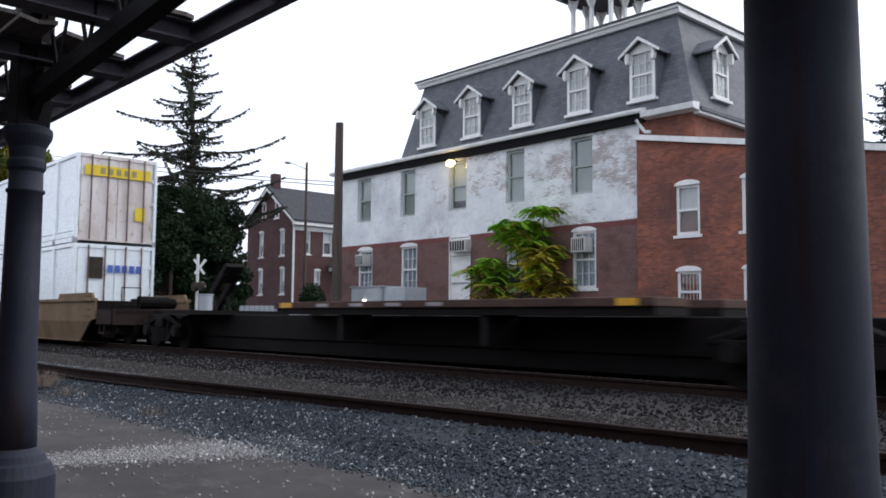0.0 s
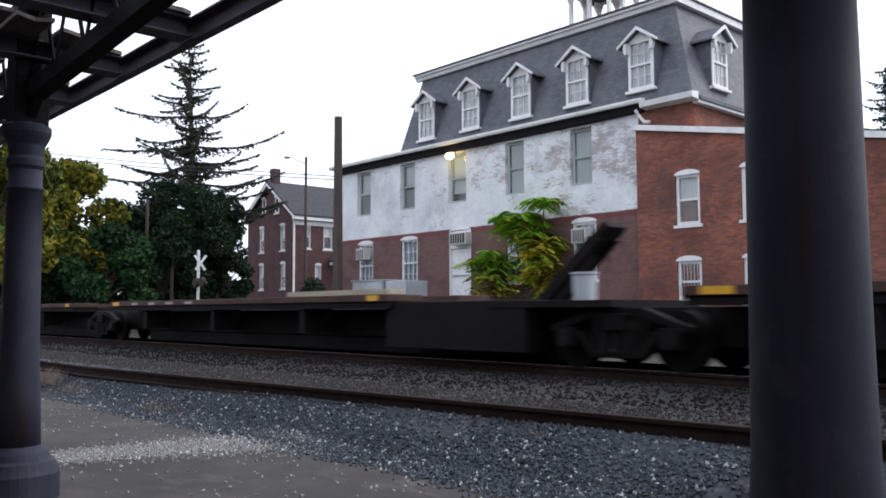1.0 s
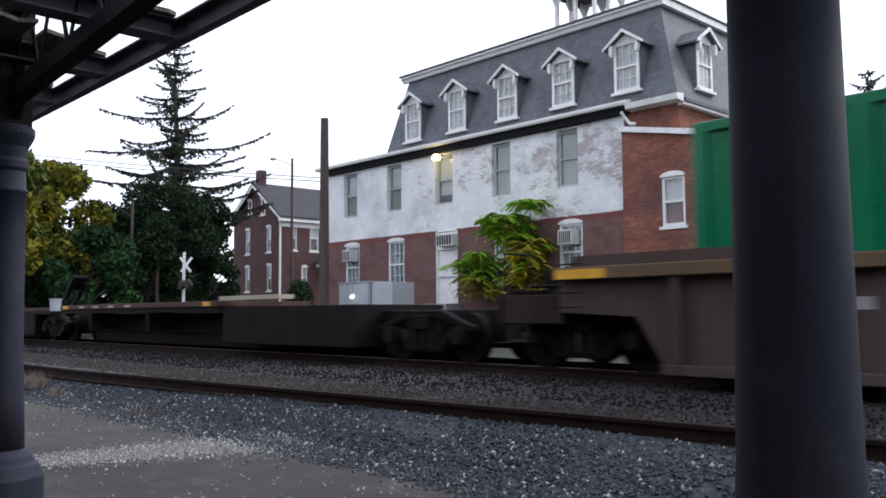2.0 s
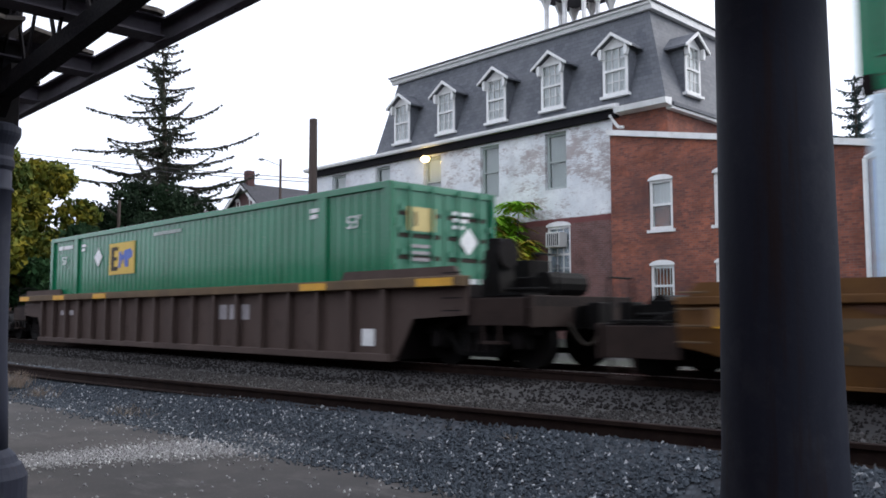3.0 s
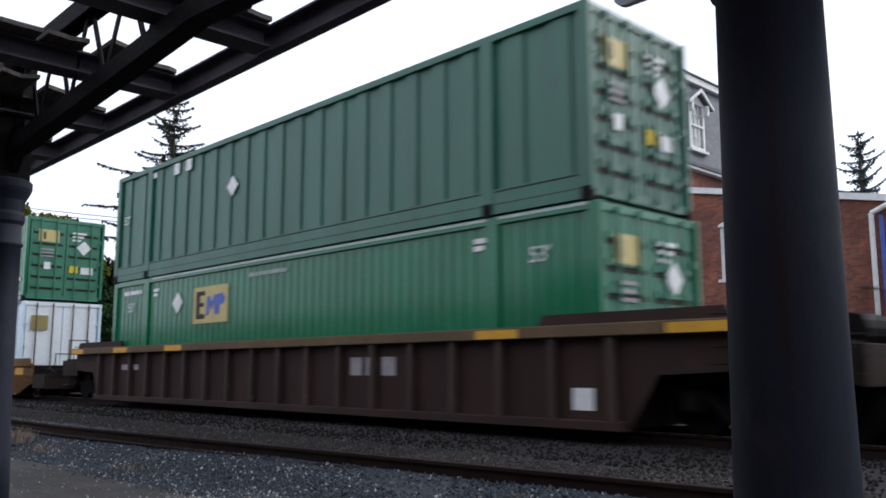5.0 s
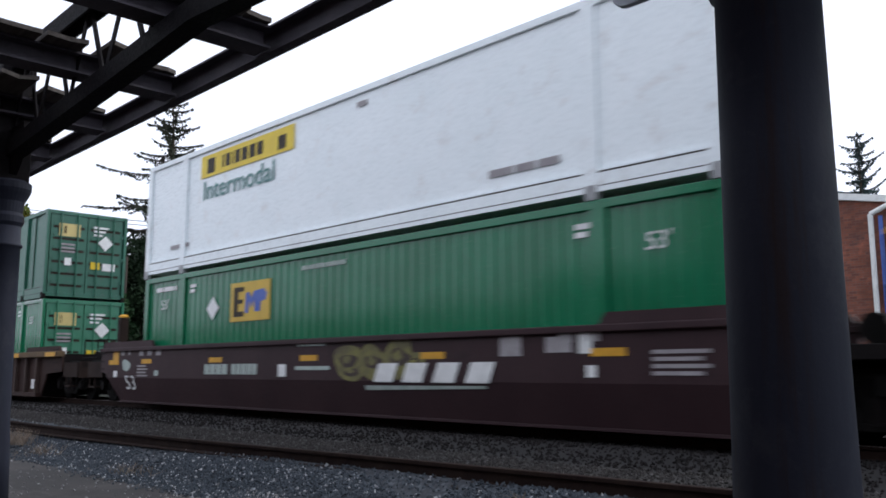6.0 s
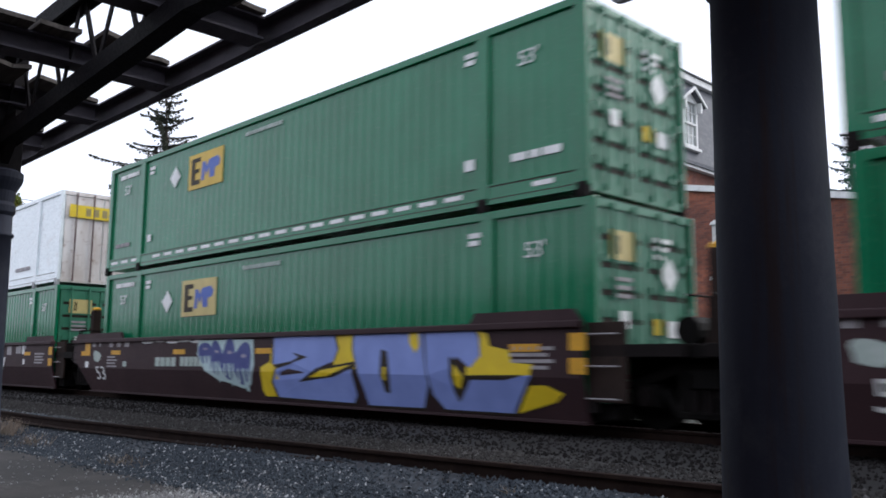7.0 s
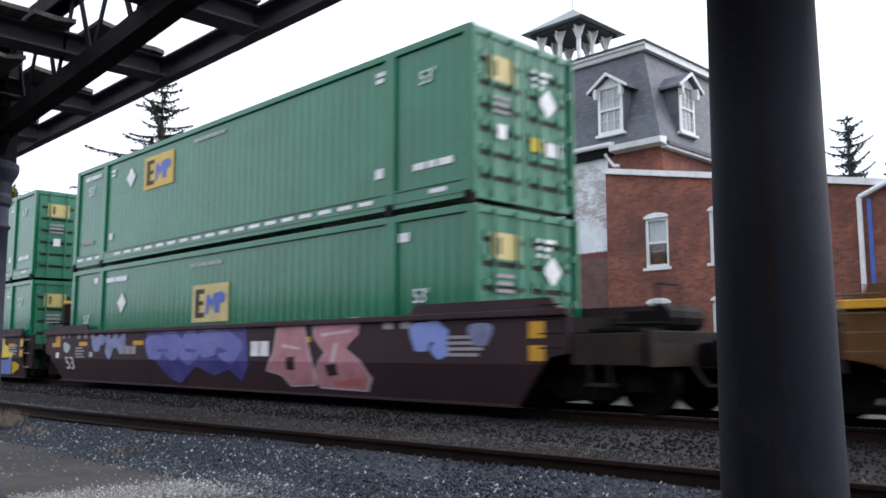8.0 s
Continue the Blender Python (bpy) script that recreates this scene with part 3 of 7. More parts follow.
platform_column(-0.908, "dark blue-grey tapered iron column of the platform canopy")
platform_column(-7.22, "dark blue-grey tapered iron column with moulded capital and base")
platform_column(-13.60, "dark blue-grey tapered iron column")
canopy()
unseen_wall()


def platform_sign():
    """A blank enamel board with rounded corners, fixed to the column's side."""
    sg = thing("platform_sign", pose(-1.035, 2.05, 2.53), "pale enamel board with rounded corners on the column", "sign")
    r, w, h = 0.045, 0.345, 0.40
    pts = []
    for cx, cz, q in ((-w + r, r, 180), (-r, r, 270), (-r, h - r, 0), (-w + r, h - r, 90)):
        pts += [(cx + r * math.cos(radians(q + 15 * k)), cz + r * math.sin(radians(q + 15 * k))) for k in range(7)]
    bm = bmesh.new()
    prism(bm, pts, -0.012, 0.012)
    part("board", bm, M["enamel"], sg, bevel=0.003)
    for z in (0.10, 0.30):
        boxpart("strap", (-0.12, 0.02, 0.0125, 0.022, z - 0.015, z + 0.015), M["iron_rust"], sg)


platform_sign()


# ---- the old brick works ----
FY = 26.0


def holed_wall(bm, x0, x1, z0, z1, y0, y1, holes, axis="y"):
    """A wall from x0 to x1 whose openings (x0, x1, z0, z1) go right through it."""
    def at(x, y, z):
        return (x, y, z) if axis == "y" else (y, x, z)
    xs = sorted({x0, x1, *[v for h in holes for v in h[:2]]})
    zs = sorted({z0, z1, *[v for h in holes for v in h[2:]]})
    for a, b in zip(xs, xs[1:]):
        for c, d in zip(zs, zs[1:]):
            if any(h[0] <= a and b <= h[1] and h[2] <= c and d <= h[3] for h in holes):
                continue
            for y in (y0, y1):
                quad(bm, at(a, y, c), at(b, y, c), at(b, y, d), at(a, y, d))
    for a, b, c, d in (*holes, (x0, x1, z0, z1)):
        quad(bm, at(a, y0, c), at(a, y1, c), at(a, y1, d), at(a, y0, d))
        quad(bm, at(b, y0, c), at(b, y1, c), at(b, y1, d), at(b, y0, d))
        quad(bm, at(a, y0, c), at(b, y0, c), at(b, y1, c), at(a, y1, c))
        quad(bm, at(a, y0, d), at(b, y0, d), at(b, y1, d), at(a, y1, d))


def sash(parent, x0, x1, z0, z1, y, panes=(2, 2), arched=False, shade="blind", drop=0.55, label="", sill=True, material="white", m=None, bars=False):
    """A sash window in its opening: frame, meeting rail, glazing bars, glass, shade, sill, lintel."""
    w, h = x1 - x0, z1 - z0
    t = 0.11
    bm = bmesh.new()
    zm = h * 0.5
    holed_wall(bm, 0, w, 0, h, 0.0, 0.12, [(t, w - t, t, zm - 0.04), (t, w - t, zm + 0.04, h - t)])
    bmesh.ops.remove_doubles(bm, verts=bm.verts, dist=1e-4)
    win = part("window", bm, M[material], parent, label)
    win.matrix_basis = (m or pose(0, 0, 0)) @ pose(x0, y, z0)
    for half in (0, 1):
        lo, hi = (t, zm - 0.04) if half == 0 else (zm + 0.04, h - t)
        n = panes[half]
        for i in range(1, n):
            xx = t + (w - 2 * t) * i / n
            boxpart("glazing_bar", (xx - 0.014, xx + 0.014, 0.035, 0.085, lo, hi), M[material], win)
        if n > 1:
            zz = (lo + hi) / 2
            boxpart("glazing_bar", (t, w - t, 0.038, 0.082, zz - 0.014, zz + 0.014), M[material], win)
    p = boxpart("pane", (t - 0.005, w - t + 0.005, 0.056, 0.062, t - 0.005, h - t + 0.005), M["glass"], win)
    p.visible_shadow = False
    if shade:
        boxpart("blind", (t * 0.5, w - t * 0.5, 0.125, 0.135, h * (1 - drop), h - t * 0.5), M[shade], win)
    # dark sheet close behind the glass; the room's dimness is in its colour
    boxpart("dark_room_sheet", (-0.05, w + 0.05, 0.55, 0.58, -0.05, h + 0.05), M["inside"], win)
    if sill:
        boxpart("sill", (-0.09, w + 0.09, -0.10, 0.10, -0.11, -0.002), M["white"], win, bevel=0.01)
    if arched:
        bm = bmesh.new()
        pts = [(-0.03, h - 0.02)] + [(w / 2 - (w / 2 + 0.03) * math.cos(math.pi * k / 8), h + 0.17 * math.sin(math.pi * k / 8)) for k in range(9)][0:] + [(w + 0.03, h - 0.02)]
        prism(bm, pts, -0.09, 0.0)
        part("lintel", bm, M["white"], win, "white arched head")
    if bars:
        for i in range(6):
            xx = 0.14 + (w - 0.28) * i / 5
            bm = bmesh.new()
            tube(bm, (xx, -0.07, 0.02), (xx, -0.07, h), 0.009, seg=6)
            part("security_bar", bm, M["white"], win)
    return win


def air_unit(parent, x, y, z, w=0.85, h=0.55):
    """A window air conditioner sticking out of the wall."""
    ac = thing("air_conditioner", pose(x, y, z), "boxy off-white window air conditioner stuck in the wall", "air conditioner", "window air units")
    boxpart("case", (0, w, -0.42, 0.1, 0, h), M["ac"], ac, bevel=0.02)
    boxpart("grille", (0.06, w - 0.06, -0.427, -0.421, 0.06, h - 0.06), M["dark_gap"], ac, "dark grille")
    for i in range(6):
        boxpart("slat", (0.06 + i * (w - 0.12) / 6, 0.085 + i * (w - 0.12) / 6, -0.445, -0.428, 0.05, h - 0.05), M["ac"], ac)
    return ac


def dormer(parent, m):
    """A gabled dormer; local x along the wall, -y outwards, origin at the sill's middle."""
    bm = bmesh.new()
    box(bm, -0.60, -0.5, 0.02, 1.2, -0.15, 1.84)
    box(bm, 0.5, 0.60, 0.02, 1.2, -0.15, 1.84)
    prism(bm, [(-0.60, 1.84), (0.60, 1.84), (0, 2.24)], 0.03, 1.2)
    d = part("dormer", bm, M["slate"], parent)
    d.matrix_basis = m
    sash(parent, -0.55, 0.55, 0.0, 1.88, -0.02, (3, 3), shade="curtain", drop=0.97, m=m)
    for s in (-1, 1):
        bm = bmesh.new()
        prism(bm, [(0, 2.34), (s * 0.86, 1.72), (s * 0.86, 1.64), (0, 2.25)], -0.22, 1.2)
        part("dormer_roof", bm, M["slate"], d)
        bm = bmesh.new()
        prism(bm, [(0, 2.345), (s * 0.88, 1.725), (s * 0.88, 1.62), (0, 2.21)], -0.28, -0.225)
        part("bargeboard", bm, M["white"], d)
        bm = bmesh.new()
        prism(bm, [(s * 0.50, 1.40), (s * 0.60, 1.40), (s * 0.66, 1.62), (s * 0.60, 1.80), (s * 0.50, 1.80)], -0.20, -0.03)
        part("bracket", bm, M["white"], d)
    bm = bmesh.new()
    prism(bm, [(-0.5, 1.88), (0.5, 1.88), (0, 2.20)], -0.02, 0.02)
    part("gable", bm, M["white"], d)


def works():
    b = thing("brick_works", pose(0, 0, 0), "old brick works with peeling white front and slate mansard roof", "building")
    up = [(-34.90, -33.75), (-31.40, -30.30), (-27.93, -26.77), (-24.35, -23.28), (-20.82, -19.75)]
    lo = [(-34.75, -33.56), (-31.31, -30.10), (-24.31, -23.13), (-20.75, -19.60)]
    holes = [(a, c, 6.36, 8.62) for a, c in up] + [(a, c, 2.65, 4.90) for a, c in lo] + [(-27.87, -26.47, 1.85, 5.1)]
    bm = bmesh.new()
    holed_wall(bm, -36.38, -17.6, 0.2, 9.05, FY, FY + 0.4, holes)
    part("front_wall", bm, M["brick_dark"], b, "brick wall, white paint peeling above a dark red band")
    bm = bmesh.new()
    holed_wall(bm, -17.6, -15.3, 0.2, 9.0, FY, FY + 0.4, [])
    holed_wall(bm, FY + 0.4, 41.0, 0.2, 9.0, -15.7, -15.3, [], "x")
    part("end_wall", bm, M["brick_red"], b)
    bm = bmesh.new()
    box(bm, -36.38, -36.0, FY + 0.4, 41, 0.2, 9.0)
    box(bm, -36.0, -15.7, 40.6, 41, 0.2, 9.0)
    part("rear_wall", bm, M["brick_red"], b)
    bm = bmesh.new()
    box(bm, -36.6, -15.5, FY + 0.01, 41.0, 9.06, 9.18)
    part("roof_deck", bm, M["tar"], b)
    # cornice
    bm = bmesh.new()
    prism(bm, [(FY - 0.33, 9.03), (FY - 0.37, 9.10), (FY - 0.37, 9.19), (FY - 0.05, 9.24), (FY - 0.05, 9.03)], -37.0, -17.25, "x")
    part("cornice", bm, M["white"], b, "white painted eaves gutter")
    bm = bmesh.new()
    box(bm, -36.5, -17.3, FY - 0.20, FY - 0.001, 8.72, 9.025)
    part("fascia", bm, M["iron_dark"], b, "black board under the gutter")
    bm = bmesh.new()
    prism(bm, [(FY - 0.5, 8.79), (FY - 0.55, 8.99), (FY - 0.1, 9.04), (FY - 0.1, 8.74)], -17.2, -15.05, "x")
    part("cornice", bm, M["white"], b)
    bm = bmesh.new()
    box(bm, -15.29, -15.05, FY - 0.09, 41, 8.66, 8.76)
    part("cornice", bm, M["white"], b)
    bm = bmesh.new()
    box(bm, -15.29, -14.98, FY - 0.05, 41, 8.764, 8.90)
    part("soffit", bm, M["slate"], b)
    bm = bmesh.new()
    tube(bm, (-17.45, FY - 0.4, 8.76), (-17.4, FY - 0.30, 8.60), 0.06)
    tube(bm, (-17.4, FY - 0.30, 8.60), (-17.15, FY - 0.28, 8.28), 0.06)
    tube(bm, (-17.15, FY - 0.28, 8.28), (-16.92, FY - 0.28, 8.25), 0.06)
    part("downspout", bm, M["white"], b, "white elbow of the gutter's downspout")
    # mansard
    x0, x1 = -31.48, -15.36
    bm = bmesh.new()
    A, B = (x0, FY + 0.05, 9.20), (x1, FY + 0.05, 9.06)
    C, D = (x1 - 1.38, FY + 1.3, 13.0), (x0 + 0.30, FY + 1.3, 13.0)
    E2, F2 = (x1, 40.6, 9.06), (x1 - 1.38, 39.4, 13.0)
    G, H = (x0, 40.6, 9.20), (x0 + 0.30, 39.4, 13.0)
    quad(bm, A, B, C, D)
    quad(bm, B, E2, F2, C)
    quad(bm, E2, G, H, F2)
    quad(bm, A, D, H, G)
    quad(bm, D, C, F2, H)
    quad(bm, A, B, E2, G)
    part("mansard_roof", bm, M["slate"], b, "grey slate mansard roof")
    bm = bmesh.new()
    prism(bm, [(FY + 1.29, 12.98), (FY + 1.14, 12.98), (FY + 1.08, 13.12), (FY + 1.00, 13.16), (FY + 1.00, 13.25), (FY + 1.29, 13.25)], x0, C[0] + 0.22, "x")
    box(bm, C[0] + 0.0, C[0] + 0.22, FY + 1.291, 39.6, 12.98, 13.25)
    part("roof_cornice", bm, M["white"], b, "white cornice at the roof's edge")
    bm = bmesh.new()
    box(bm, x0 - 0.08, C[0] + 0.28, FY + 0.94, 39.7, 13.254, 13.32)
    part("flat_roof", bm, M["tar"], b)
    for x in (-29.58, -26.58, -23.53, -20.52, -17.52):
        dormer(b, pose(x, FY + 0.13, 9.64))
    dormer(b, pose(x1 - 0.10, 28.15, 9.62, 0, 0, 90))
    # windows
    for i, (a, c) in enumerate(up):
        sash(b, a, c, 6.36, 8.62, FY + 0.16, (1, 1), shade="blind", drop=(0.97, 0.96, 0.80, 0.98, 0.97)[i], material="blind")
    for i, (a, c) in enumerate(lo):
        sash(b, a, c, 2.65, 4.90, FY + 0.05, (3, 3), True, shade="curtain_sky", drop=0.97)
    d = boxpart("door", (-27.80, -26.54, FY + 0.08, FY + 0.16, 1.85, 4.25), M["white"], b, "white panelled door, transom above", 0.01)
    boxpart("door_frame", (-27.86, -27.80, FY - 0.02, FY + 0.2, 1.85, 5.1), M["white"], d)
    boxpart("door_frame", (-26.54, -26.48, FY - 0.02, FY + 0.2, 1.85, 5.1), M["white"], d)
    boxpart("transom", (-27.79, -26.55, FY + 0.02, FY + 0.2, 4.27, 5.08), M["white"], d)
    boxpart("cross_rail", (-27.72, -26.62, FY + 0.05, FY + 0.079, 3.0, 3.08), M["box_grey"], d)
    bm = bmesh.new()
    prism(bm, [(-27.9, 5.1), (-27.6, 5.22), (-27.17, 5.27), (-26.75, 5.22), (-26.45, 5.1)], FY - 0.03, FY + 0.1)
    part("lintel", bm, M["white"], d)
    boxpart("step", (-28.2, -26.2, FY - 1.0, FY - 0.01, 0.3, 1.84), M["galvanised"], b, "concrete landing")
    # cupola
    cu = (-23.6, 32.2)
    bm = bmesh.new()
    box(bm, cu[0] - 1.25, cu[0] + 1.25, cu[1] - 1.25, cu[1] + 1.25, 13.33, 14.1)
    cup = part("cupola", bm, M["white"], b, "open white timber bell cupola with slate cap")
    for i in range(-1, 2):
        for j in range(-1, 2):
            if i or j:
                px, py = cu[0] + 1.1 * i, cu[1] + 1.1 * j
                bm = bmesh.new()
                box(bm, px - 0.08, px + 0.08, py - 0.08, py + 0.08, 14.1, 16.72)
                for s in (-1, 1):
                    prism(bm, [(px + s * 0.08, 16.05), (px + s * 0.36, 16.70), (px + s * 0.08, 16.70)], py - 0.025, py + 0.025)
                    prism(bm, [(py + s * 0.08, 16.05), (py + s * 0.36, 16.70), (py + s * 0.08, 16.70)], px - 0.025, px + 0.025, "x")
                part("cupola_post", bm, M["white"], cup)
    boxpart("cap_board", (cu[0] - 1.5, cu[0] + 1.5, cu[1] - 1.5, cu[1] + 1.5, 16.73, 16.86), M["shingle"], cup)
    bm = bmesh.new()
    v = [bm.verts.new((cu[0] + a * 1.85, cu[1] + c * 1.85, 16.88)) for a, c in ((-1, -1), (1, -1), (1, 1), (-1, 1))]
    top = bm.verts.new((cu[0], cu[1], 18.2))
    bm.faces.new(v[::-1])
    for i in range(4):
        bm.faces.new((v[i], v[(i + 1) % 4], top))
    part("cupola_roof", bm, M["cap_metal"], cup, "grey-green metal cap")
    bm = bmesh.new()
    tube(bm, (cu[0], cu[1], 18.1), (cu[0], cu[1], 20.3), 0.025, 0.012, 6)
    part("finial", bm, M["iron"], cup)
    boxpart("hatch", (cu[0] - 0.5, cu[0] + 0.5, cu[1] - 0.5, cu[1] + 0.5, 14.1, 15.0), M["brick_red"], cup)


def wing():
    """Lower wing beside the works, its wall head falling in one long slope."""
    w = thing("brick_wing", pose(0, 0, 0), "red brick wing with raking white eaves beside the works", "building")
    y = FY - 0.25
    cols = [(-15.95, -15.02), (-13.50, -12.58), (-11.05, -10.15)]
    holes = [(a, c, 4.40, 6.16) for a, c in cols] + [(a, c, 1.70, 3.16) for a, c in cols]
    bm = bmesh.new()
    holed_wall(bm, -17.55, -9.5, 0.2, 6.40, y, y + 0.24, holes)
    holed_wall(bm, -9.499, -6.0, 0.2, 5.80, y, y + 0.24, [])
    prism(bm, [(-17.55, 6.40), (-9.5, 6.40), (-9.5, 5.80), (-6.0, 5.80), (-6.0, 5.92), (-17.55, 8.13)], y + 0.001, y + 0.239)
    part("front_wall", bm, M["brick_red"], w)
    bm = bmesh.new()
    box(bm, -6.3, -6.0, y + 0.25, 40, 0.2, 5.8)
    part("end_wall", bm, M["brick_red"], w)
    bm = bmesh.new()
    prism(bm, [(-15.2, 7.62), (-5.6, 5.78), (-5.6, 5.90), (-15.2, 7.76)], y + 0.25, 40.2)
    part("roof", bm, M["tar"], w)
    bm = bmesh.new()
    prism(bm, [(-17.62, 8.05), (-5.9, 5.82), (-5.9, 6.02), (-17.62, 8.25)], y - 0.14, y - 0.004)
    part("eaves_board", bm, M["white"], w, "white raking eaves board")
    for i, (a, c) in enumerate(cols):
        sash(w, a, c, 4.40, 6.16, y + 0.05, (1, 1), True, shade="blind_warm" if i == 1 else "curtain", drop=0.97 if i else 0.52)
        sash(w, a, c, 1.70, 3.16, y + 0.05, (1, 1), True, shade=None, bars=True)
    bm = bmesh.new()
    tube(bm, (-7.9, y - 0.16, 6.28), (-8.66, y - 0.16, 5.95), 0.075)
    tube(bm, (-8.66, y - 0.16, 5.95), (-8.68, y - 0.12, 0.4), 0.075)
    part("downspout", bm, M["white"], w, "white downspout")
    boxpart("blue_strip", (-8.5, -8.38, y - 0.03, y - 0.002, 2.0, 5.9), M["mark_blue"], w, "blue painted strip")


works()
wing()
air_unit(None, -34.46, FY, 4.07, 0.66, 0.58)
air_unit(None, -27.48, FY + 0.02, 4.41, 1.06, 0.54)
air_unit(None, -20.50, FY, 4.04, 0.68, 0.58)


def wall_lamp():
    la = thing("wall_lamp", pose(-27.42, FY, 8.47), "lit amber lamp on the painted wall", "lamp")
    boxpart("bracket", (-0.03, 0.03, -0.35, 0, 0.1, 0.16), M["iron"], la)
    bm = bmesh.new()
    bmesh.ops.create_uvsphere(bm, u_segments=14, v_segments=8, radius=0.2, matrix=Matrix.Translation((0, -0.38, 0.0)) @ Matrix.Diagonal((1.15, 1, 0.75, 1)))
    part("globe", bm, M["lamp_glow"], la, "glowing amber globe", smooth=True)


wall_lamp()


# ---- the brick house beyond ----
def house():
    h = thing("brick_house", pose(0, 0, 0), "red brick house with white trim, dark roof and chimney", "house")
    x0, x1, y0, y1 = -63.9, -56.5, 36.0, 47.0
    gh = [(-62.0, -61.25, 6.4, 8.45), (-58.75, -58.0, 6.4, 8.45), (-62.0, -61.25, 3.3, 5.35), (-58.65, -57.9, 3.3, 5.35), (-61.55, -60.95, 9.5, 10.85), (-59.5, -58.9, 9.5, 10.85)]
    bm = bmesh.new()
    holed_wall(bm, x0, x1, 0.8, 9.2, y0, y0 + 0.35, gh[:4])
    part("front_wall", bm, M["brick_house"], h)
    bm = bmesh.new()
    prism(bm, [(x0, 9.2), (x1, 9.2), ((x0 + x1) / 2, 11.9)], y0, y0 + 0.35)
    part("gable_wall", bm, M["brick_house"], h)
    sh = [(36.9, 37.5, 6.5, 8.4), (38.7, 39.6, 6.5, 8.6), (41.5, 42.3, 6.5, 8.5), (37.9, 38.5, 3.4, 5.2), (41.5, 42.3, 3.4, 5.3)]
    bm = bmesh.new()
    holed_wall(bm, y0 + 0.36, y1, 0.8, 9.2, x1 - 0.35, x1, sh, "x")
    part("side_wall", bm, M["brick_house"], h)
    bm = bmesh.new()
    box(bm, x0, x0 + 0.3, y0 + 0.36, y1, 0.8, 9.2)
    box(bm, x0 + 0.31, x1 - 0.36, y1 - 0.3, y1, 0.8, 9.2)
    part("rear_wall", bm, M["brick_house"], h)
    mid = (x0 + x1) / 2
    for s in (-1, 1):
        bm = bmesh.new()
        ex = mid + s * ((x1 - x0) / 2 + 0.5)
        prism(bm, [(mid, 12.25), (ex, 9.15), (ex, 9.0), (mid, 12.05)], y0 - 0.45, y1 + 0.4)
        part("roof", bm, M["shingle"], h, "dark shingle roof")
        bm = bmesh.new()
        prism(bm, [(mid, 12.06), (ex, 9.02), (ex, 8.80), (mid, 11.84)], y0 - 0.47, y0 - 0.36)
        part("bargeboard", bm, M["white"], h)
    boxpart("eaves_trim", (x1 + 0.005, x1 + 0.45, y0 - 0.3, y1 + 0.3, 8.75, 9.02), M["white"], h)
    boxpart("frieze", (x1 + 0.003, x1 + 0.08, y0, y1, 8.35, 8.74), M["white"], h)
    boxpart("downspout", (x1 - 0.12, x1 + 0.02, y0 - 0.13, y0 - 0.01, 1, 8.9), M["white"], h)
    boxpart("chimney", (mid - 0.32, mid + 0.32, y0 + 0.05, y0 + 0.70, 11.5, 13.3), M["brick_house"], h, bevel=0.03)
    for a, b, c, d in gh:
        sash(h, a, b, c, d, y0 - 0.03 if c > 9 else y0 + 0.06, (1, 1), True, shade="curtain", drop=0.5)
    for a, b, c, d in sh:
        sash(h, a - b, 0, c, d, 0, (1, 1), True, shade="curtain", drop=0.5, m=pose(x1 - 0.06, b, 0, 0, 0, 90))
    # porch
    bm = bmesh.new()
    prism(bm, [(39.2, 5.6), (40.0, 6.4), (42.4, 6.4), (42.4, 5.5)], x1 + 0.01, x1 + 1.8, "x")
    p = part("porch_roof", bm, M["slate"], h)
    for y in (39.5, 42.2):
        boxpart("porch_post", (x1 + 1.55, x1 + 1.7, y, y + 0.15, 1, 5.5), M["white"], p)
    boxpart("porch_beam", (x1 + 0.02, x1 + 1.75, 39.3, 39.45, 5.2, 5.5), M["white"], p)


house()


# ---- trees ----
def leaf_mesh(name, centres, radii, count, size, material, seed, droop=0.0):
    """Small crooked leaf sprays scattered through overlapping lumps, thinner towards their rims."""
    rs = np.random.RandomState(seed)
    cen, rad = np.array(centres, float), np.array(radii, float)
    pick = rs.choice(len(cen), count, p=(rad[:, 0] * rad[:, 2]) / (rad[:, 0] * rad[:, 2]).sum())
    d = rs.normal(size=(count, 3))
    d /= np.linalg.norm(d, axis=1)[:, None]
    p = cen[pick] + d * rad[pick] * (rs.uniform(0.25, 1.08, (count, 1)) ** 0.5)
    a = rs.normal(size=(count, 3))
    a /= np.linalg.norm(a, axis=1)[:, None]
    b = np.cross(a, rs.normal(size=(count, 3)))
    b /= np.linalg.norm(b, axis=1)[:, None] + 1e-9
    s = size * rs.uniform(0.5, 1.3, (count, 1))
    v = np.stack([p - a * s, p + b * s * 0.5, p + a * s + np.array((0, 0, -droop)) * s, p - b * s * 0.5], 1).reshape(-1, 3)
    f = np.arange(count * 4).reshape(-1, 4)
    return cloud(name, v, f, material)


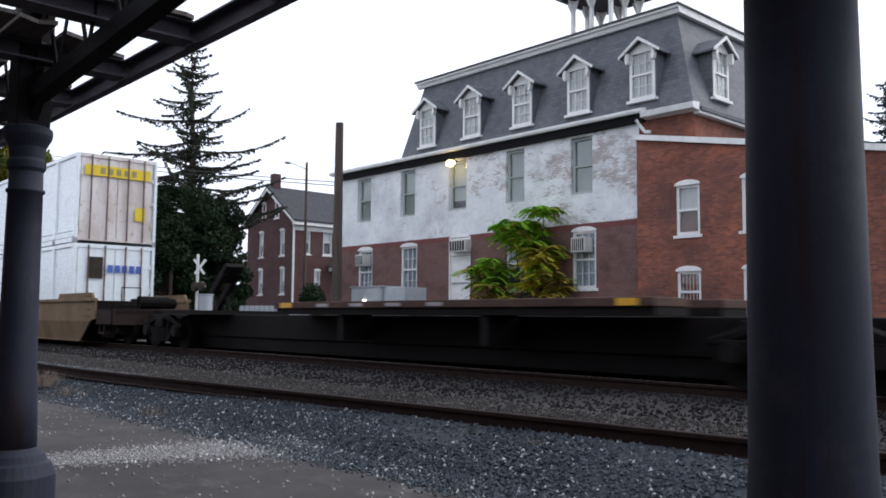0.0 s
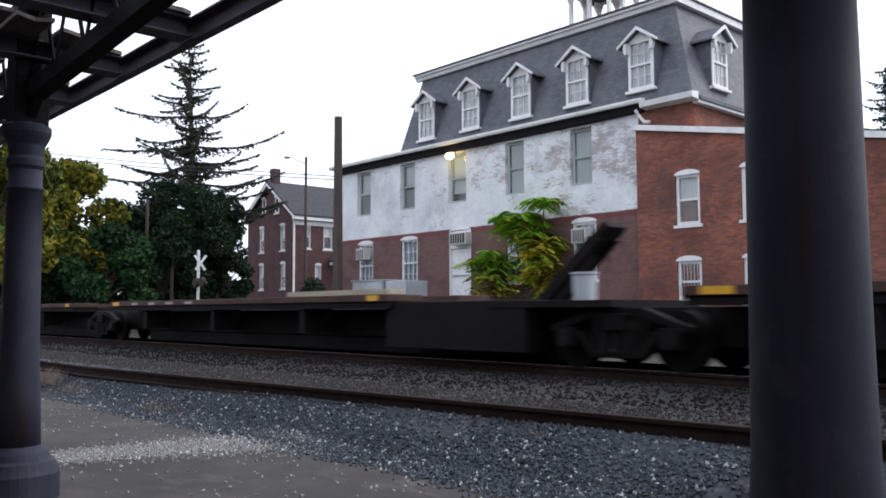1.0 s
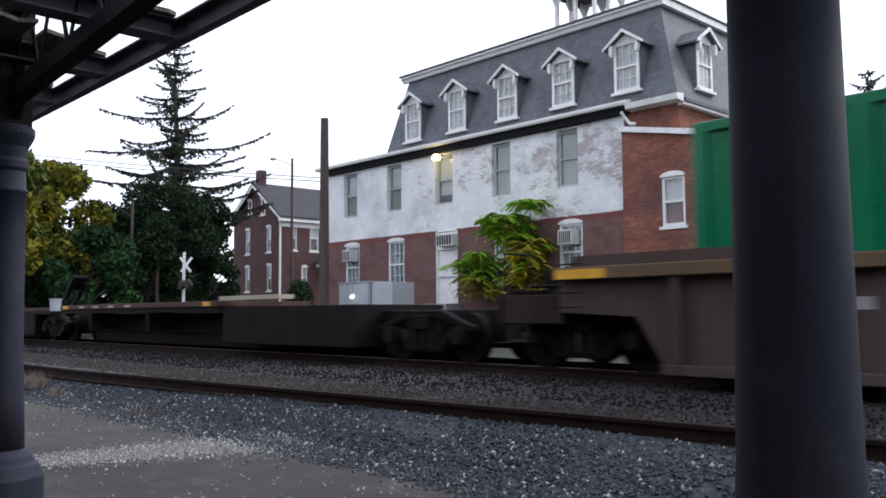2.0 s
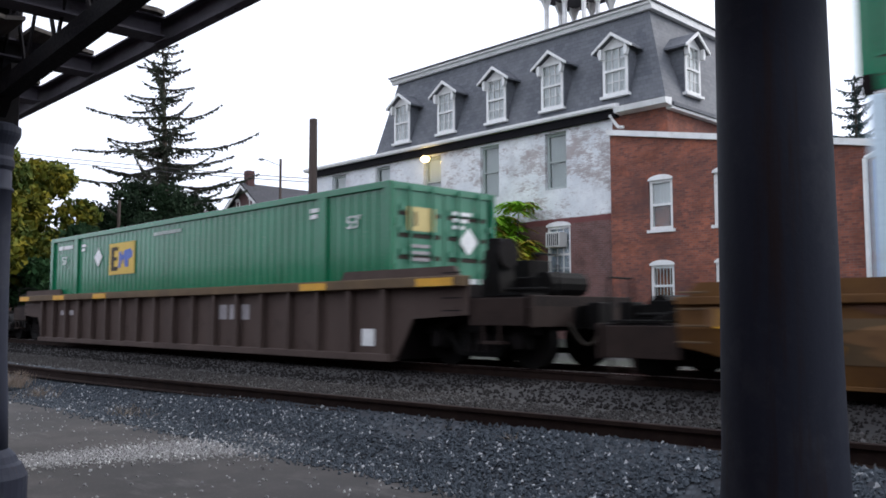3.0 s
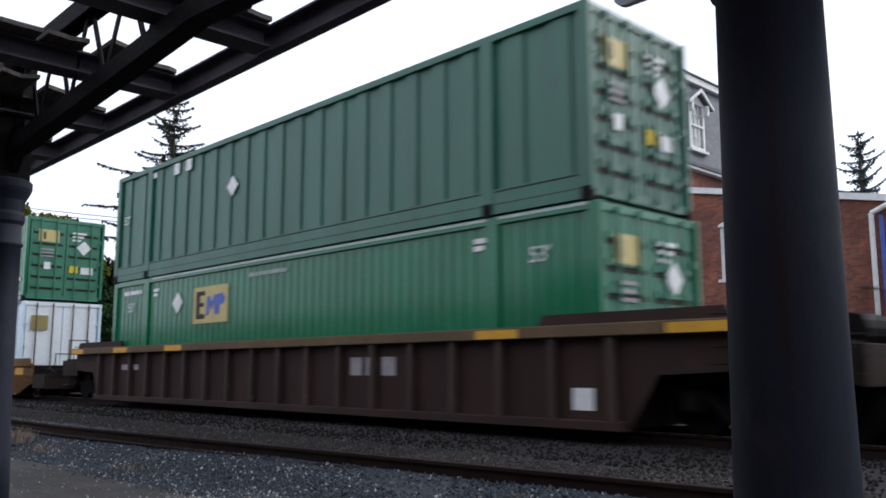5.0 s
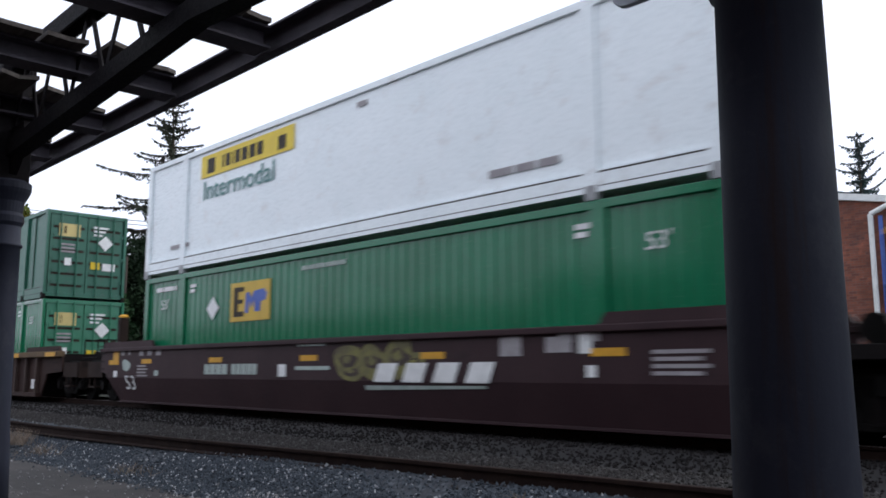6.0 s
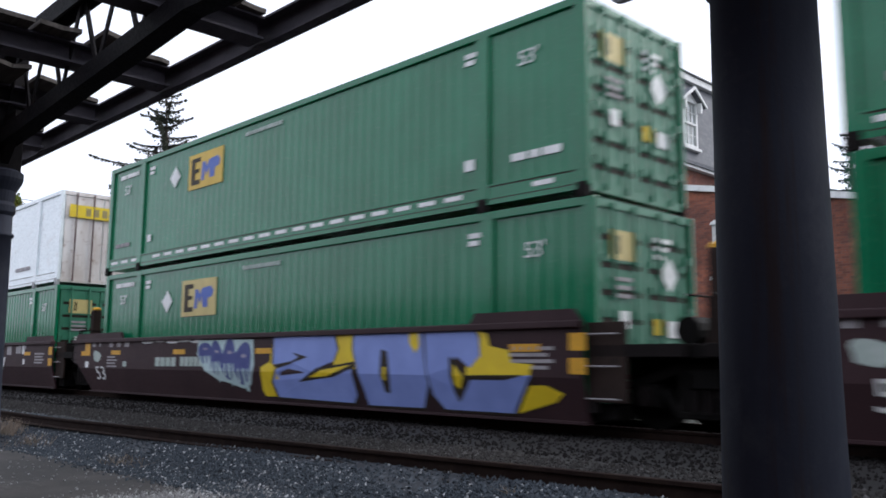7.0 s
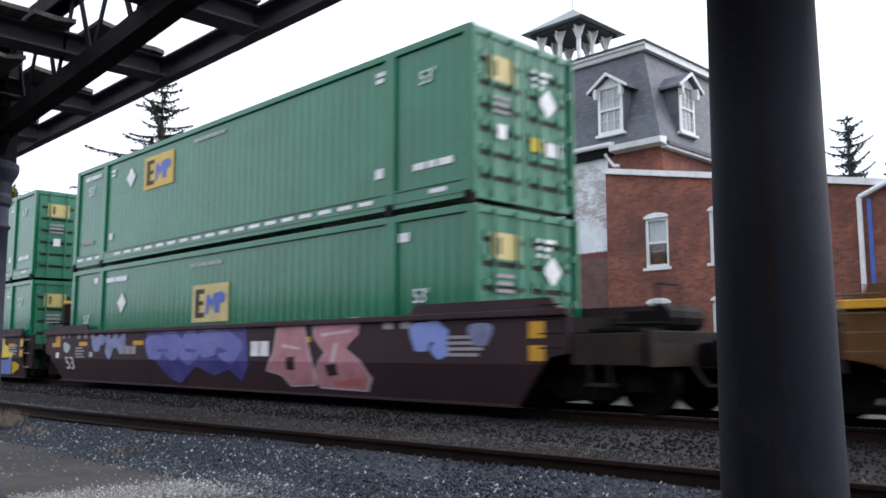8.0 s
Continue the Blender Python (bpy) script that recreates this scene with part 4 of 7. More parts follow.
def broad_tree(name, x, y, height, crown, lumps, leaf, count, size, label, seed, low=0.25, category="tree"):
    rs = random.Random(seed)
    base = 0.6
    t = thing(name, pose(x, y, base), label, category)
    bm = bmesh.new()
    tube(bm, (0, 0, 0), (0.1, 0, height * 0.45), 0.035 * height * 0.5 + 0.08, 0.02 * height * 0.5 + 0.04, 9)
    cs, rr = [], []
    for i in range(lumps):
        u = rs.uniform(low, 0.92)
        w = crown * (0.45 + 0.55 * math.sin(math.pi * min(1, (u - low) / (1 - low) * 0.8 + 0.2)))
        ang = rs.uniform(0, 6.28)
        r = w * math.sqrt(rs.uniform(0.05, 0.75))
        c = (r * math.cos(ang), r * math.sin(ang), u * height)
        k = crown * rs.uniform(0.16, 0.34)
        cs.append(c)
        rr.append((k, k, k * 0.8))
        tube(bm, (0.05, 0, height * rs.uniform(0.2, 0.42)), c, 0.012 * height * 0.4 + 0.02, 0.015, 5, False)
    part("trunk", bm, M["bark"], t)
    ob = new("crown", leaf_mesh("crown", cs, rr, count, size, M[leaf], seed))
    ob.parent = t
    return t


def spruce(x, y, height, spread, seed, label, bare=True, needle="needle", base=0.6, name="spruce_tree", lean=(0, 0, 0)):
    """A tall open spruce: upswept limb tips, hanging twigs, gaps between the whorls."""
    rs = random.Random(seed)
    t = thing(name, pose(x, y, base, *lean), label, "tree")
    bm = bmesh.new()
    tube(bm, (0, 0, 0), (0, 0, height * 0.6), height * 0.018, height * 0.010, 10, False)
    tube(bm, (0, 0, height * 0.6), (0, 0, height), height * 0.010, 0.02, 8, False)
    part("trunk", bm, M["bark"], t)
    limbs = bmesh.new()
    pos, dirs, sz = [], [], []
    z = height * (0.33 if bare else 0.2)
    while z < height * 0.985:
        u = z / height
        reach = min(6.4 * spread / 13.5, spread * (1 - u) ** 0.87) if bare else spread * (1 - u) ** 0.6
        n = rs.choice((4, 4, 5)) if u < 0.9 else 3
        turn = rs.uniform(0, 6.28)
        for i in range(n):
            a = turn + 6.283 * i / n + rs.uniform(-0.35, 0.35)
            L = reach * rs.choice((0.28, 0.45, 0.7, 1.0, 1.1)) * rs.uniform(0.85, 1.08) + 0.2
            sag, lift = rs.uniform(-0.02, 0.20), rs.uniform(0.10, 0.34)
            if bare and rs.random() < 0.10:
                continue
            last = Vector((0, 0, z))
            ca, sa = math.cos(a), math.sin(a)
            steps = 6
            for k in range(1, steps + 1):
                q = k / steps
                dz = L * (-sag * q + lift * q ** 2.4) + (0.14 * L * q if u > 0.8 else 0)
                p = Vector((ca * L * q, sa * L * q, z + dz))
                tube(limbs, last, p, 0.065 * (1 - (q - 1 / steps)) * (0.5 + L / spread) + 0.025, 0.065 * (1 - q) * (0.5 + L / spread) + 0.025, 5, False)
                dens = int((56 + 105 * (1 - u) ** 1.3) * (L / steps) * (1.6 - 1.2 * q)) + 2
                for _ in range(dens):
                    w = rs.random()
                    o = last.lerp(p, w)
                    side = rs.choice((-1, 1)) * rs.uniform(0.0, 0.16) * (1.15 - 0.8 * q)
                    pos.append((o.x - sa * side, o.y + ca * side, o.z + 0.06 - rs.random() ** 2.2 * 1.0 * max(0.12, 1.0 - 1.1 * q)))
                    dirs.append((ca * 0.5 - sa * side * 2, sa * 0.5 + ca * side * 2, rs.uniform(-1.0, 0.15)))
                    sz.append(rs.uniform(0.10, 0.22))
                last = p
        z += height * rs.uniform(0.020, 0.044)
    tagged(part("branchwork", limbs, M["twig"], t), kind="stuff")
    P, D, S = np.array(pos), np.array(dirs), np.array(sz)[:, None]
    D /= np.linalg.norm(D, axis=1)[:, None]
    rs2 = np.random.RandomState(seed)
    B = np.cross(D, rs2.normal(size=P.shape))
    B /= np.linalg.norm(B, axis=1)[:, None]
    v = np.stack([P - B * S * 0.3, P + D * S * 0.5 - B * S * 0.4, P + D * S, P + B * S * 0.4], 1).reshape(-1, 3)
    ob = new("foliage", cloud("foliage", v, np.arange(len(v)).reshape(-1, 4), M[needle]))
    ob.parent = t
    return t


def place(px, depth):
    """A point of the plan from its bearing (degrees left of the track's normal) and distance."""
    return -depth * math.sin(radians(px)), depth * math.cos(radians(px))


sx, sy = place(63.9, 62.0)
spruce(sx, sy, 20.7, 13.5, 11, "tall gaunt spruce with drooping limbs and bare tips", lean=(1.8, -0.9, 0))
for bearing, dist, tall, crown, n, seed in ((64.7, 60, 10.6, 4.2, 17000, 21), (67.6, 62, 8.6, 3.4, 11000, 22), (62.3, 61, 8.2, 2.3, 8000, 26), (66.0, 58, 7.0, 3.6, 11000, 27)):
    bx, by = place(bearing, dist)
    broad_tree("evergreen_tree", bx, by, tall, crown, 60, "leaf_dark", int(n * 1.8), 0.15, "dense dark evergreen below the spruce", seed, 0.05)
bx, by = place(72.8, 58.0)
broad_tree("maple_tree", bx, by, 11.0, 4.4, 52, "leaf_yellow", 26000, 0.22, "broad maple turning yellow", 23, 0.10)
bx, by = place(76.6, 50.0)
broad_tree("maple_tree", bx, by, 10.0, 5.0, 46, "leaf_yellow", 20000, 0.22, "broad maple turning yellow", 24, 0.12)
bx, by = place(69.6, 50.0)
broad_tree("shrub", bx, by, 6.2, 3.1, 34, "leaf_green", 16000, 0.18, "round green shrub at the lane", 25, 0.05, "shrub")
for i in range(9):
    bx, by = place(59 + 3.1 * i, 105 + 9 * (i % 3))
    broad_tree("distant_tree", bx, by, 7.5 + 2.0 * ((i * 7) % 3), 5.5, 14, "leaf_dark" if i % 2 else "leaf_green", 3500, 0.34, "hazy dark tree in the distance", 60 + i, 0.1)
bx, by = place(19.1, 72.0)
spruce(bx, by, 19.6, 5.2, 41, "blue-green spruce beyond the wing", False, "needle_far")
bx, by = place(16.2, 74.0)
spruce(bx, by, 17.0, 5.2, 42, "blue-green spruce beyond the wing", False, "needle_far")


def vine():
    """Tree-of-heaven shoots growing against the works: a tall clump, an arm to one side and a leader above."""
    v = thing("ailanthus_shrub", pose(-21.9, 25.2, 0.45), "yellow-green ailanthus shrub with feathery leaves by the wall", "shrub")
    rs = random.Random(5)
    bm = bmesh.new()
    pos, dr, sz = {"leaf_vine": [], "leaf_turning": []}, {"leaf_vine": [], "leaf_turning": []}, {"leaf_vine": [], "leaf_turning": []}
    lobes = ((-1.2, 4.6, 0.85, 0.55, 30, 0.1), (-0.4, 4.2, 0.7, 0.7, 22, 0.3), (-2.1, 3.1, 0.8, 0.45, 16, 0.15), (-3.1, 2.9, 0.55, 0.4, 14, 0.3), (0.2, 3.5, 0.75, 0.8, 26, 0.8),
             (0.55, 2.4, 0.6, 0.6, 18, 0.9), (-0.6, 2.2, 0.6, 0.5, 8, 0.7), (0.35, 5.25, 0.55, 0.22, 9, 0.2), (-2.6, 2.1, 0.8, 0.4, 12, 0.6))
    for cx, cz, rx, rz, n, turning in lobes:
        tube(bm, (cx * 0.35, rs.uniform(-0.2, 0.2), 0), (cx * 0.8, 0, cz * 0.6), 0.04, 0.03, 5, False)
        tube(bm, (cx * 0.8, 0, cz * 0.6), (cx, 0, cz), 0.03, 0.015, 5, False)
        for i in range(int(n * 1.4)):
            a, q = rs.uniform(0, 6.28), math.sqrt(rs.random())
            o = Vector((cx + rx * q * math.cos(a), rs.uniform(-0.5, 0.45), cz + rz * q * math.sin(a)))
            tube(bm, (cx, 0, cz - rz * 0.5), o, 0.012, 0.008, 4, False)
            for k in range(5):
                a = rs.uniform(0, 6.28)
                L = rs.uniform(0.45, 0.75)
                d = Vector((math.cos(a), math.sin(a) * 0.7, rs.uniform(-0.1, 0.45))).normalized()
                kind = "leaf_turning" if rs.random() < turning else "leaf_vine"
                for w in range(1, 9):
                    c = o + d * L * w / 8 + Vector((0, 0, -0.45 * L * (w / 8) ** 2))
                    for s in (-1, 1):
                        side = Vector((-d.y, d.x, 0)) * s + d * 0.4 + Vector((0, 0, -0.4))
                        pos[kind].append(c)
                        dr[kind].append(side.normalized())
                        sz[kind].append(rs.uniform(0.13, 0.22))
    tagged(part("stem", bm, M["twig"], v), kind="stuff")
    for kind in pos:
        P, D, S = np.array(pos[kind]), np.array(dr[kind]), np.array(sz[kind])[:, None]
        B = np.cross(D, np.array((0.2, 0.5, 1.0)))
        B /= np.linalg.norm(B, axis=1)[:, None]
        w = np.stack([P, P + D * S * 0.4 + B * S * 0.3, P + D * S, P + D * S * 0.4 - B * S * 0.3], 1).reshape(-1, 3)
        ob = new("foliage", cloud("foliage", w, np.arange(len(w)).reshape(-1, 4), M[kind]))
        ob.parent = v


vine()


# ---- street furniture ----
def utility_pole(x, y, h, r, label, arm=None):
    p = thing("utility_pole", pose(x, y, 0.3), label, "pole")
    bm = bmesh.new()
    tube(bm, (0, 0, 0), (0, 0, h), r, r * 0.72, 12)
    part("post", bm, M["wood_pole"], p)
    if arm:
        bm = bmesh.new()
        tube(bm, (0, 0, arm), (-0.7, -0.9, arm + 0.45), 0.035, 0.03, 6)
        part("lamp_arm", bm, M["galvanised"], p)
        bm = bmesh.new()
        bmesh.ops.create_uvsphere(bm, u_segments=10, v_segments=6, radius=0.2, matrix=Matrix.Translation((-0.85, -1.05, arm + 0.45)) @ Matrix.Diagonal((1.2, 1.2, 0.5, 1)))
        part("lamp_head", bm, M["galvanised"], p, "grey street lamp head")
    return p


utility_pole(-29.58, 21.0, 9.62, 0.235, "tall weathered timber pole at the corner of the works")
ux, uy = place(56.8, 60)
utility_pole(ux, uy, 12.2, 0.12, "slim timber pole with a street lamp in front of the house", 11.7)
ux, uy = place(67.0, 56)
utility_pole(ux, uy, 8.3, 0.13, "slim timber pole by the lane")
ux, uy = place(65.4, 56)
utility_pole(ux, uy, 6.0, 0.13, "slim timber pole by the lane")


utility_pole(-52.4, 14.0, 11.3, 0.15, "tall timber pole carrying the cables past the works")


def wires():
    for za, zc in ((10.97, 7.3), (10.70, 7.15)):
        bm = bmesh.new()
        last = None
        for i in range(17):
            q = i / 16
            p = Vector((-52.4 + 22.82 * q, 14.0 + 7.0 * q, za + (zc - za) * q - 0.5 * q * (1 - q)))
            ring = [bm.verts.new(p + Vector((0.3, -0.95, 0)) * (0.02 * math.cos(k * 1.2566)) + Vector((0, 0, 0.02 * math.sin(k * 1.2566)))) for k in range(5)]
            for k in range(5 if last else 0):
                bm.faces.new((last[k], last[k - 1], ring[k - 1], ring[k]))
            last = ring
        solo("overhead_cable", bm, M["wire"], "thin black cable hung between two timber poles", "cable", "cables past the works")


wires()


def crossing_signal():
    x, y = place(63.75, 35.5)
    c = thing("crossing_signal", pose(x, y, 0.3), "white level-crossing signal with crossbuck and lamps", "railway signal")
    bm = bmesh.new()
    tube(bm, (0, 0, 0), (0, 0, 3.68), 0.06, seg=10)
    part("mast", bm, M["white"], c)
    for s in (-1, 1):
        bm = bmesh.new()
        prism(bm, [(-0.36, -0.05), (0.36, -0.05), (0.36, 0.05), (-0.36, 0.05)], -0.02, 0.02)
        ob = part("crossbuck_blade", bm, M["mark_white"], c)
        ob.matrix_basis = pose(0.42, -0.10 - 0.045 * (s > 0), 3.15, 0, s * 55, 60)
    for dx in (0.15, 0.7):
        bm = bmesh.new()
        tube(bm, (dx, -0.1, 2.35), (dx, -0.24, 2.35), 0.2, 0.2, 14)
        part("lamp", bm, M["mark_black"], c, "black signal lamp")
    boxpart("lamp_bar", (0, 0.8, -0.07, -0.02, 2.31, 2.39), M["galvanised"], c)
    boxpart("base_box", (-0.35, 0.35, -0.25, 0.25, 0, 0.7), M["galvanised"], c, bevel=0.02)


crossing_signal()


def cabinet():
    c = thing("equipment_cabinet", pose(-29.6, 21.8, 0.3), "pale galvanised signal equipment cabinet by the pole", "cabinet")
    boxpart("body", (0, 2.0, 0, 1.3, 0.1, 2.45), M["galvanised"], c, bevel=0.02)
    boxpart("roof", (-0.05, 2.05, -0.05, 1.35, 2.452, 2.50), M["galvanised"], c)
    boxpart("door", (0.1, 0.98, -0.03, -0.002, 0.2, 2.35), M["galvanised"], c)
    boxpart("door", (1.02, 1.9, -0.03, -0.002, 0.2, 2.35), M["galvanised"], c)
    boxpart("lamp", (0.95, 1.10, -0.10, -0.031, 1.80, 1.92), M["lamp_white"], c, "small lit lamp")
    d = thing("equipment_cabinet", pose(-27.50, 21.95, 0.3), "grey equipment cabinet beside the pale one", "cabinet")
    boxpart("body", (0, 1.32, 0, 1.2, 0.1, 2.42), M["galvanised"], d, bevel=0.02)


cabinet()


def hedge():
    x, y = place(56.3, 57)
    h = thing("hedge", pose(x, y, 0.5), "clipped dark hedge in front of the house", "hedge")
    cs = [(-1.6 + 0.4 * i, 1.5 - 0.35 * i, 1.6) for i in range(9)]
    ob = new("foliage", leaf_mesh("foliage", cs, [(0.7, 0.7, 1.55)] * 9, 9000, 0.1, M["leaf_dark"], 31))
    ob.parent = h
    x, y = place(61.0, 50)
    f = thing("garden_fence", pose(x, y, 0.4, 0, 0, 40), "low grey timber fence by the crossing", "fence")
    for i in range(14):
        boxpart("board", (0.3 * i, 0.3 * i + 0.26, 0, 0.03, 0.05, 1.7), M["galvanised"], f)
    boxpart("rail", (0, 4.2, 0.031, 0.08, 1.2, 1.3), M["galvanised"], f)


hedge()


def weeds():
    for k, (x, y, n, h) in enumerate(((-16.9, 5.35, 260, 0.34), (-15.2, 5.25, 110, 0.22), (-11.6, 5.22, 90, 0.16), (-18.6, 5.4, 200, 0.30), (-4.95, 5.72, 9, 0.09))):
        rs = np.random.RandomState(80 + k)
        b = np.stack([rs.normal(0, 0.28 if n > 20 else 0.03, n), rs.normal(0, 0.14 if n > 20 else 0.03, n), np.zeros(n)], 1)
        t = b + np.stack([rs.normal(0, 0.12, n), rs.normal(0, 0.1, n), rs.uniform(0.4, 1.0, n) * h], 1)
        o = np.array((0.006, 0.003, 0))
        v = np.stack([b - o, b + o, t], 1).reshape(-1, 3)
        ob = new("grass_tuft", cloud("grass_tuft", v, np.arange(3 * n).reshape(-1, 3), M["grass_dry"]))
        ob.location = (x, y, surface_z(x, y))
        tagged(ob, "dry tan grass tuft in the ballast", "grass", kind="stuff")


weeds()


# ---- the train ----
BOX_L, BOX_H, HALF = 16.15, 2.88, 1.30
LOW_Z, HIGH_Z = 0.92, 3.90
MOVERS = []
FOLDED = []           # wagons whose side sheets lean inwards below a crease
CREASE, LEAN = 1.28, 0.26


def fold(bm, sgn=-1):
    """Bend what lies below the crease inwards, with the lower side sheet."""
    bmesh.ops.bisect_plane(bm, geom=bm.verts[:] + bm.edges[:] + bm.faces[:], plane_co=(0, 0, CREASE), plane_no=(0, 0, 1))
    for v in bm.verts:
        if v.co.z < CREASE:
            v.co.y -= sgn * (CREASE - v.co.z) * LEAN


def mover(name, s, z, label, category, group):
    ob = thing(name, pose(s, TRAIN_Y + HALF, z), label, category, group)
    MOVERS.append((ob, s, z))
    return ob


def ribbed(bm, x0, x1, y, z0, z1, pitch, depth, groove, flip=1):
    """A pressed steel side: flats with sunken grooves between, along x."""
    n = max(1, round((x1 - x0) / pitch))
    p = (x1 - x0) / n
    pts = []
    for i in range(n):
        a = x0 + p * i
        g = p * groove / 2
        pts += [(a, y + flip * depth), (a + g, y + flip * depth), (a + g * 1.6, y), (a + p - g * 1.6, y), (a + p - g, y + flip * depth)]
    pts.append((x1, y + flip * depth))
    lo = [bm.verts.new((a, b, z0)) for a, b in pts]
    hi = [bm.verts.new((a, b, z1)) for a, b in pts]
    for i in range(len(pts) - 1):
        bm.faces.new((lo[i], lo[i + 1], hi[i + 1], hi[i]))


def plate(parent, name, x0, x1, z0, z1, material, label="", y=-HALF - 0.012, t=0.008):
    bm = bmesh.new()
    if parent in FOLDED:
        y -= 0.10
    box(bm, x0, x1, y, y + t, z0, z1)
    if parent in FOLDED and z0 < CREASE:
        fold(bm)
    return part(name, bm, M[material], parent, label)


def shape(parent, name, pts, material, y, t=0.006, label=""):
    bm = bmesh.new()
    if parent in FOLDED:
        y -= 0.10
    prism(bm, pts, y, y + t)
    if parent in FOLDED and min(p[1] for p in pts) < CREASE:
        fold(bm)
    return part(name, bm, M[material], parent, label)


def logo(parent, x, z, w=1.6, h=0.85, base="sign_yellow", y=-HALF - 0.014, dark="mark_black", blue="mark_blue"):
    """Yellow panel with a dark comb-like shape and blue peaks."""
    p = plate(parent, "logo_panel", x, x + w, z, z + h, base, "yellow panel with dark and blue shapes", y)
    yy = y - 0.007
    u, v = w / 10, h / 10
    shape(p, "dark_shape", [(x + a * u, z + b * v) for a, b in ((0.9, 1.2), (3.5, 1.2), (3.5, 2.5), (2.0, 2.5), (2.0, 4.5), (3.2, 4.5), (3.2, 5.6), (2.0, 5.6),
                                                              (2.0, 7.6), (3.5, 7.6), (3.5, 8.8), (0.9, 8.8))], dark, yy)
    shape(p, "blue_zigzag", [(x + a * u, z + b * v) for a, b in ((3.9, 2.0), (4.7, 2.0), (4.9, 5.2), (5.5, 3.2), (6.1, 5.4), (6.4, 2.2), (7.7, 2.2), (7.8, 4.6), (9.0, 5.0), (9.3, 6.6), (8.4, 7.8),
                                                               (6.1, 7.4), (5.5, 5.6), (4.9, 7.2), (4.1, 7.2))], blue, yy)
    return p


def diamond(parent, x, z, r=0.27, y=-HALF - 0.014, material="mark_white"):
    shape(parent, "hazard_diamond", [(x - r, z), (x, z - r), (x + r, z), (x, z + r)], material, y)


def bars(parent, x, z, widths, h, material="mark_white", y=-HALF - 0.013, gap=0.05, name="lettering_bar"):
    for w in widths:
        plate(parent, name, x, x + w, z, z + h, material, "", y, 0.005)
        x += w + gap


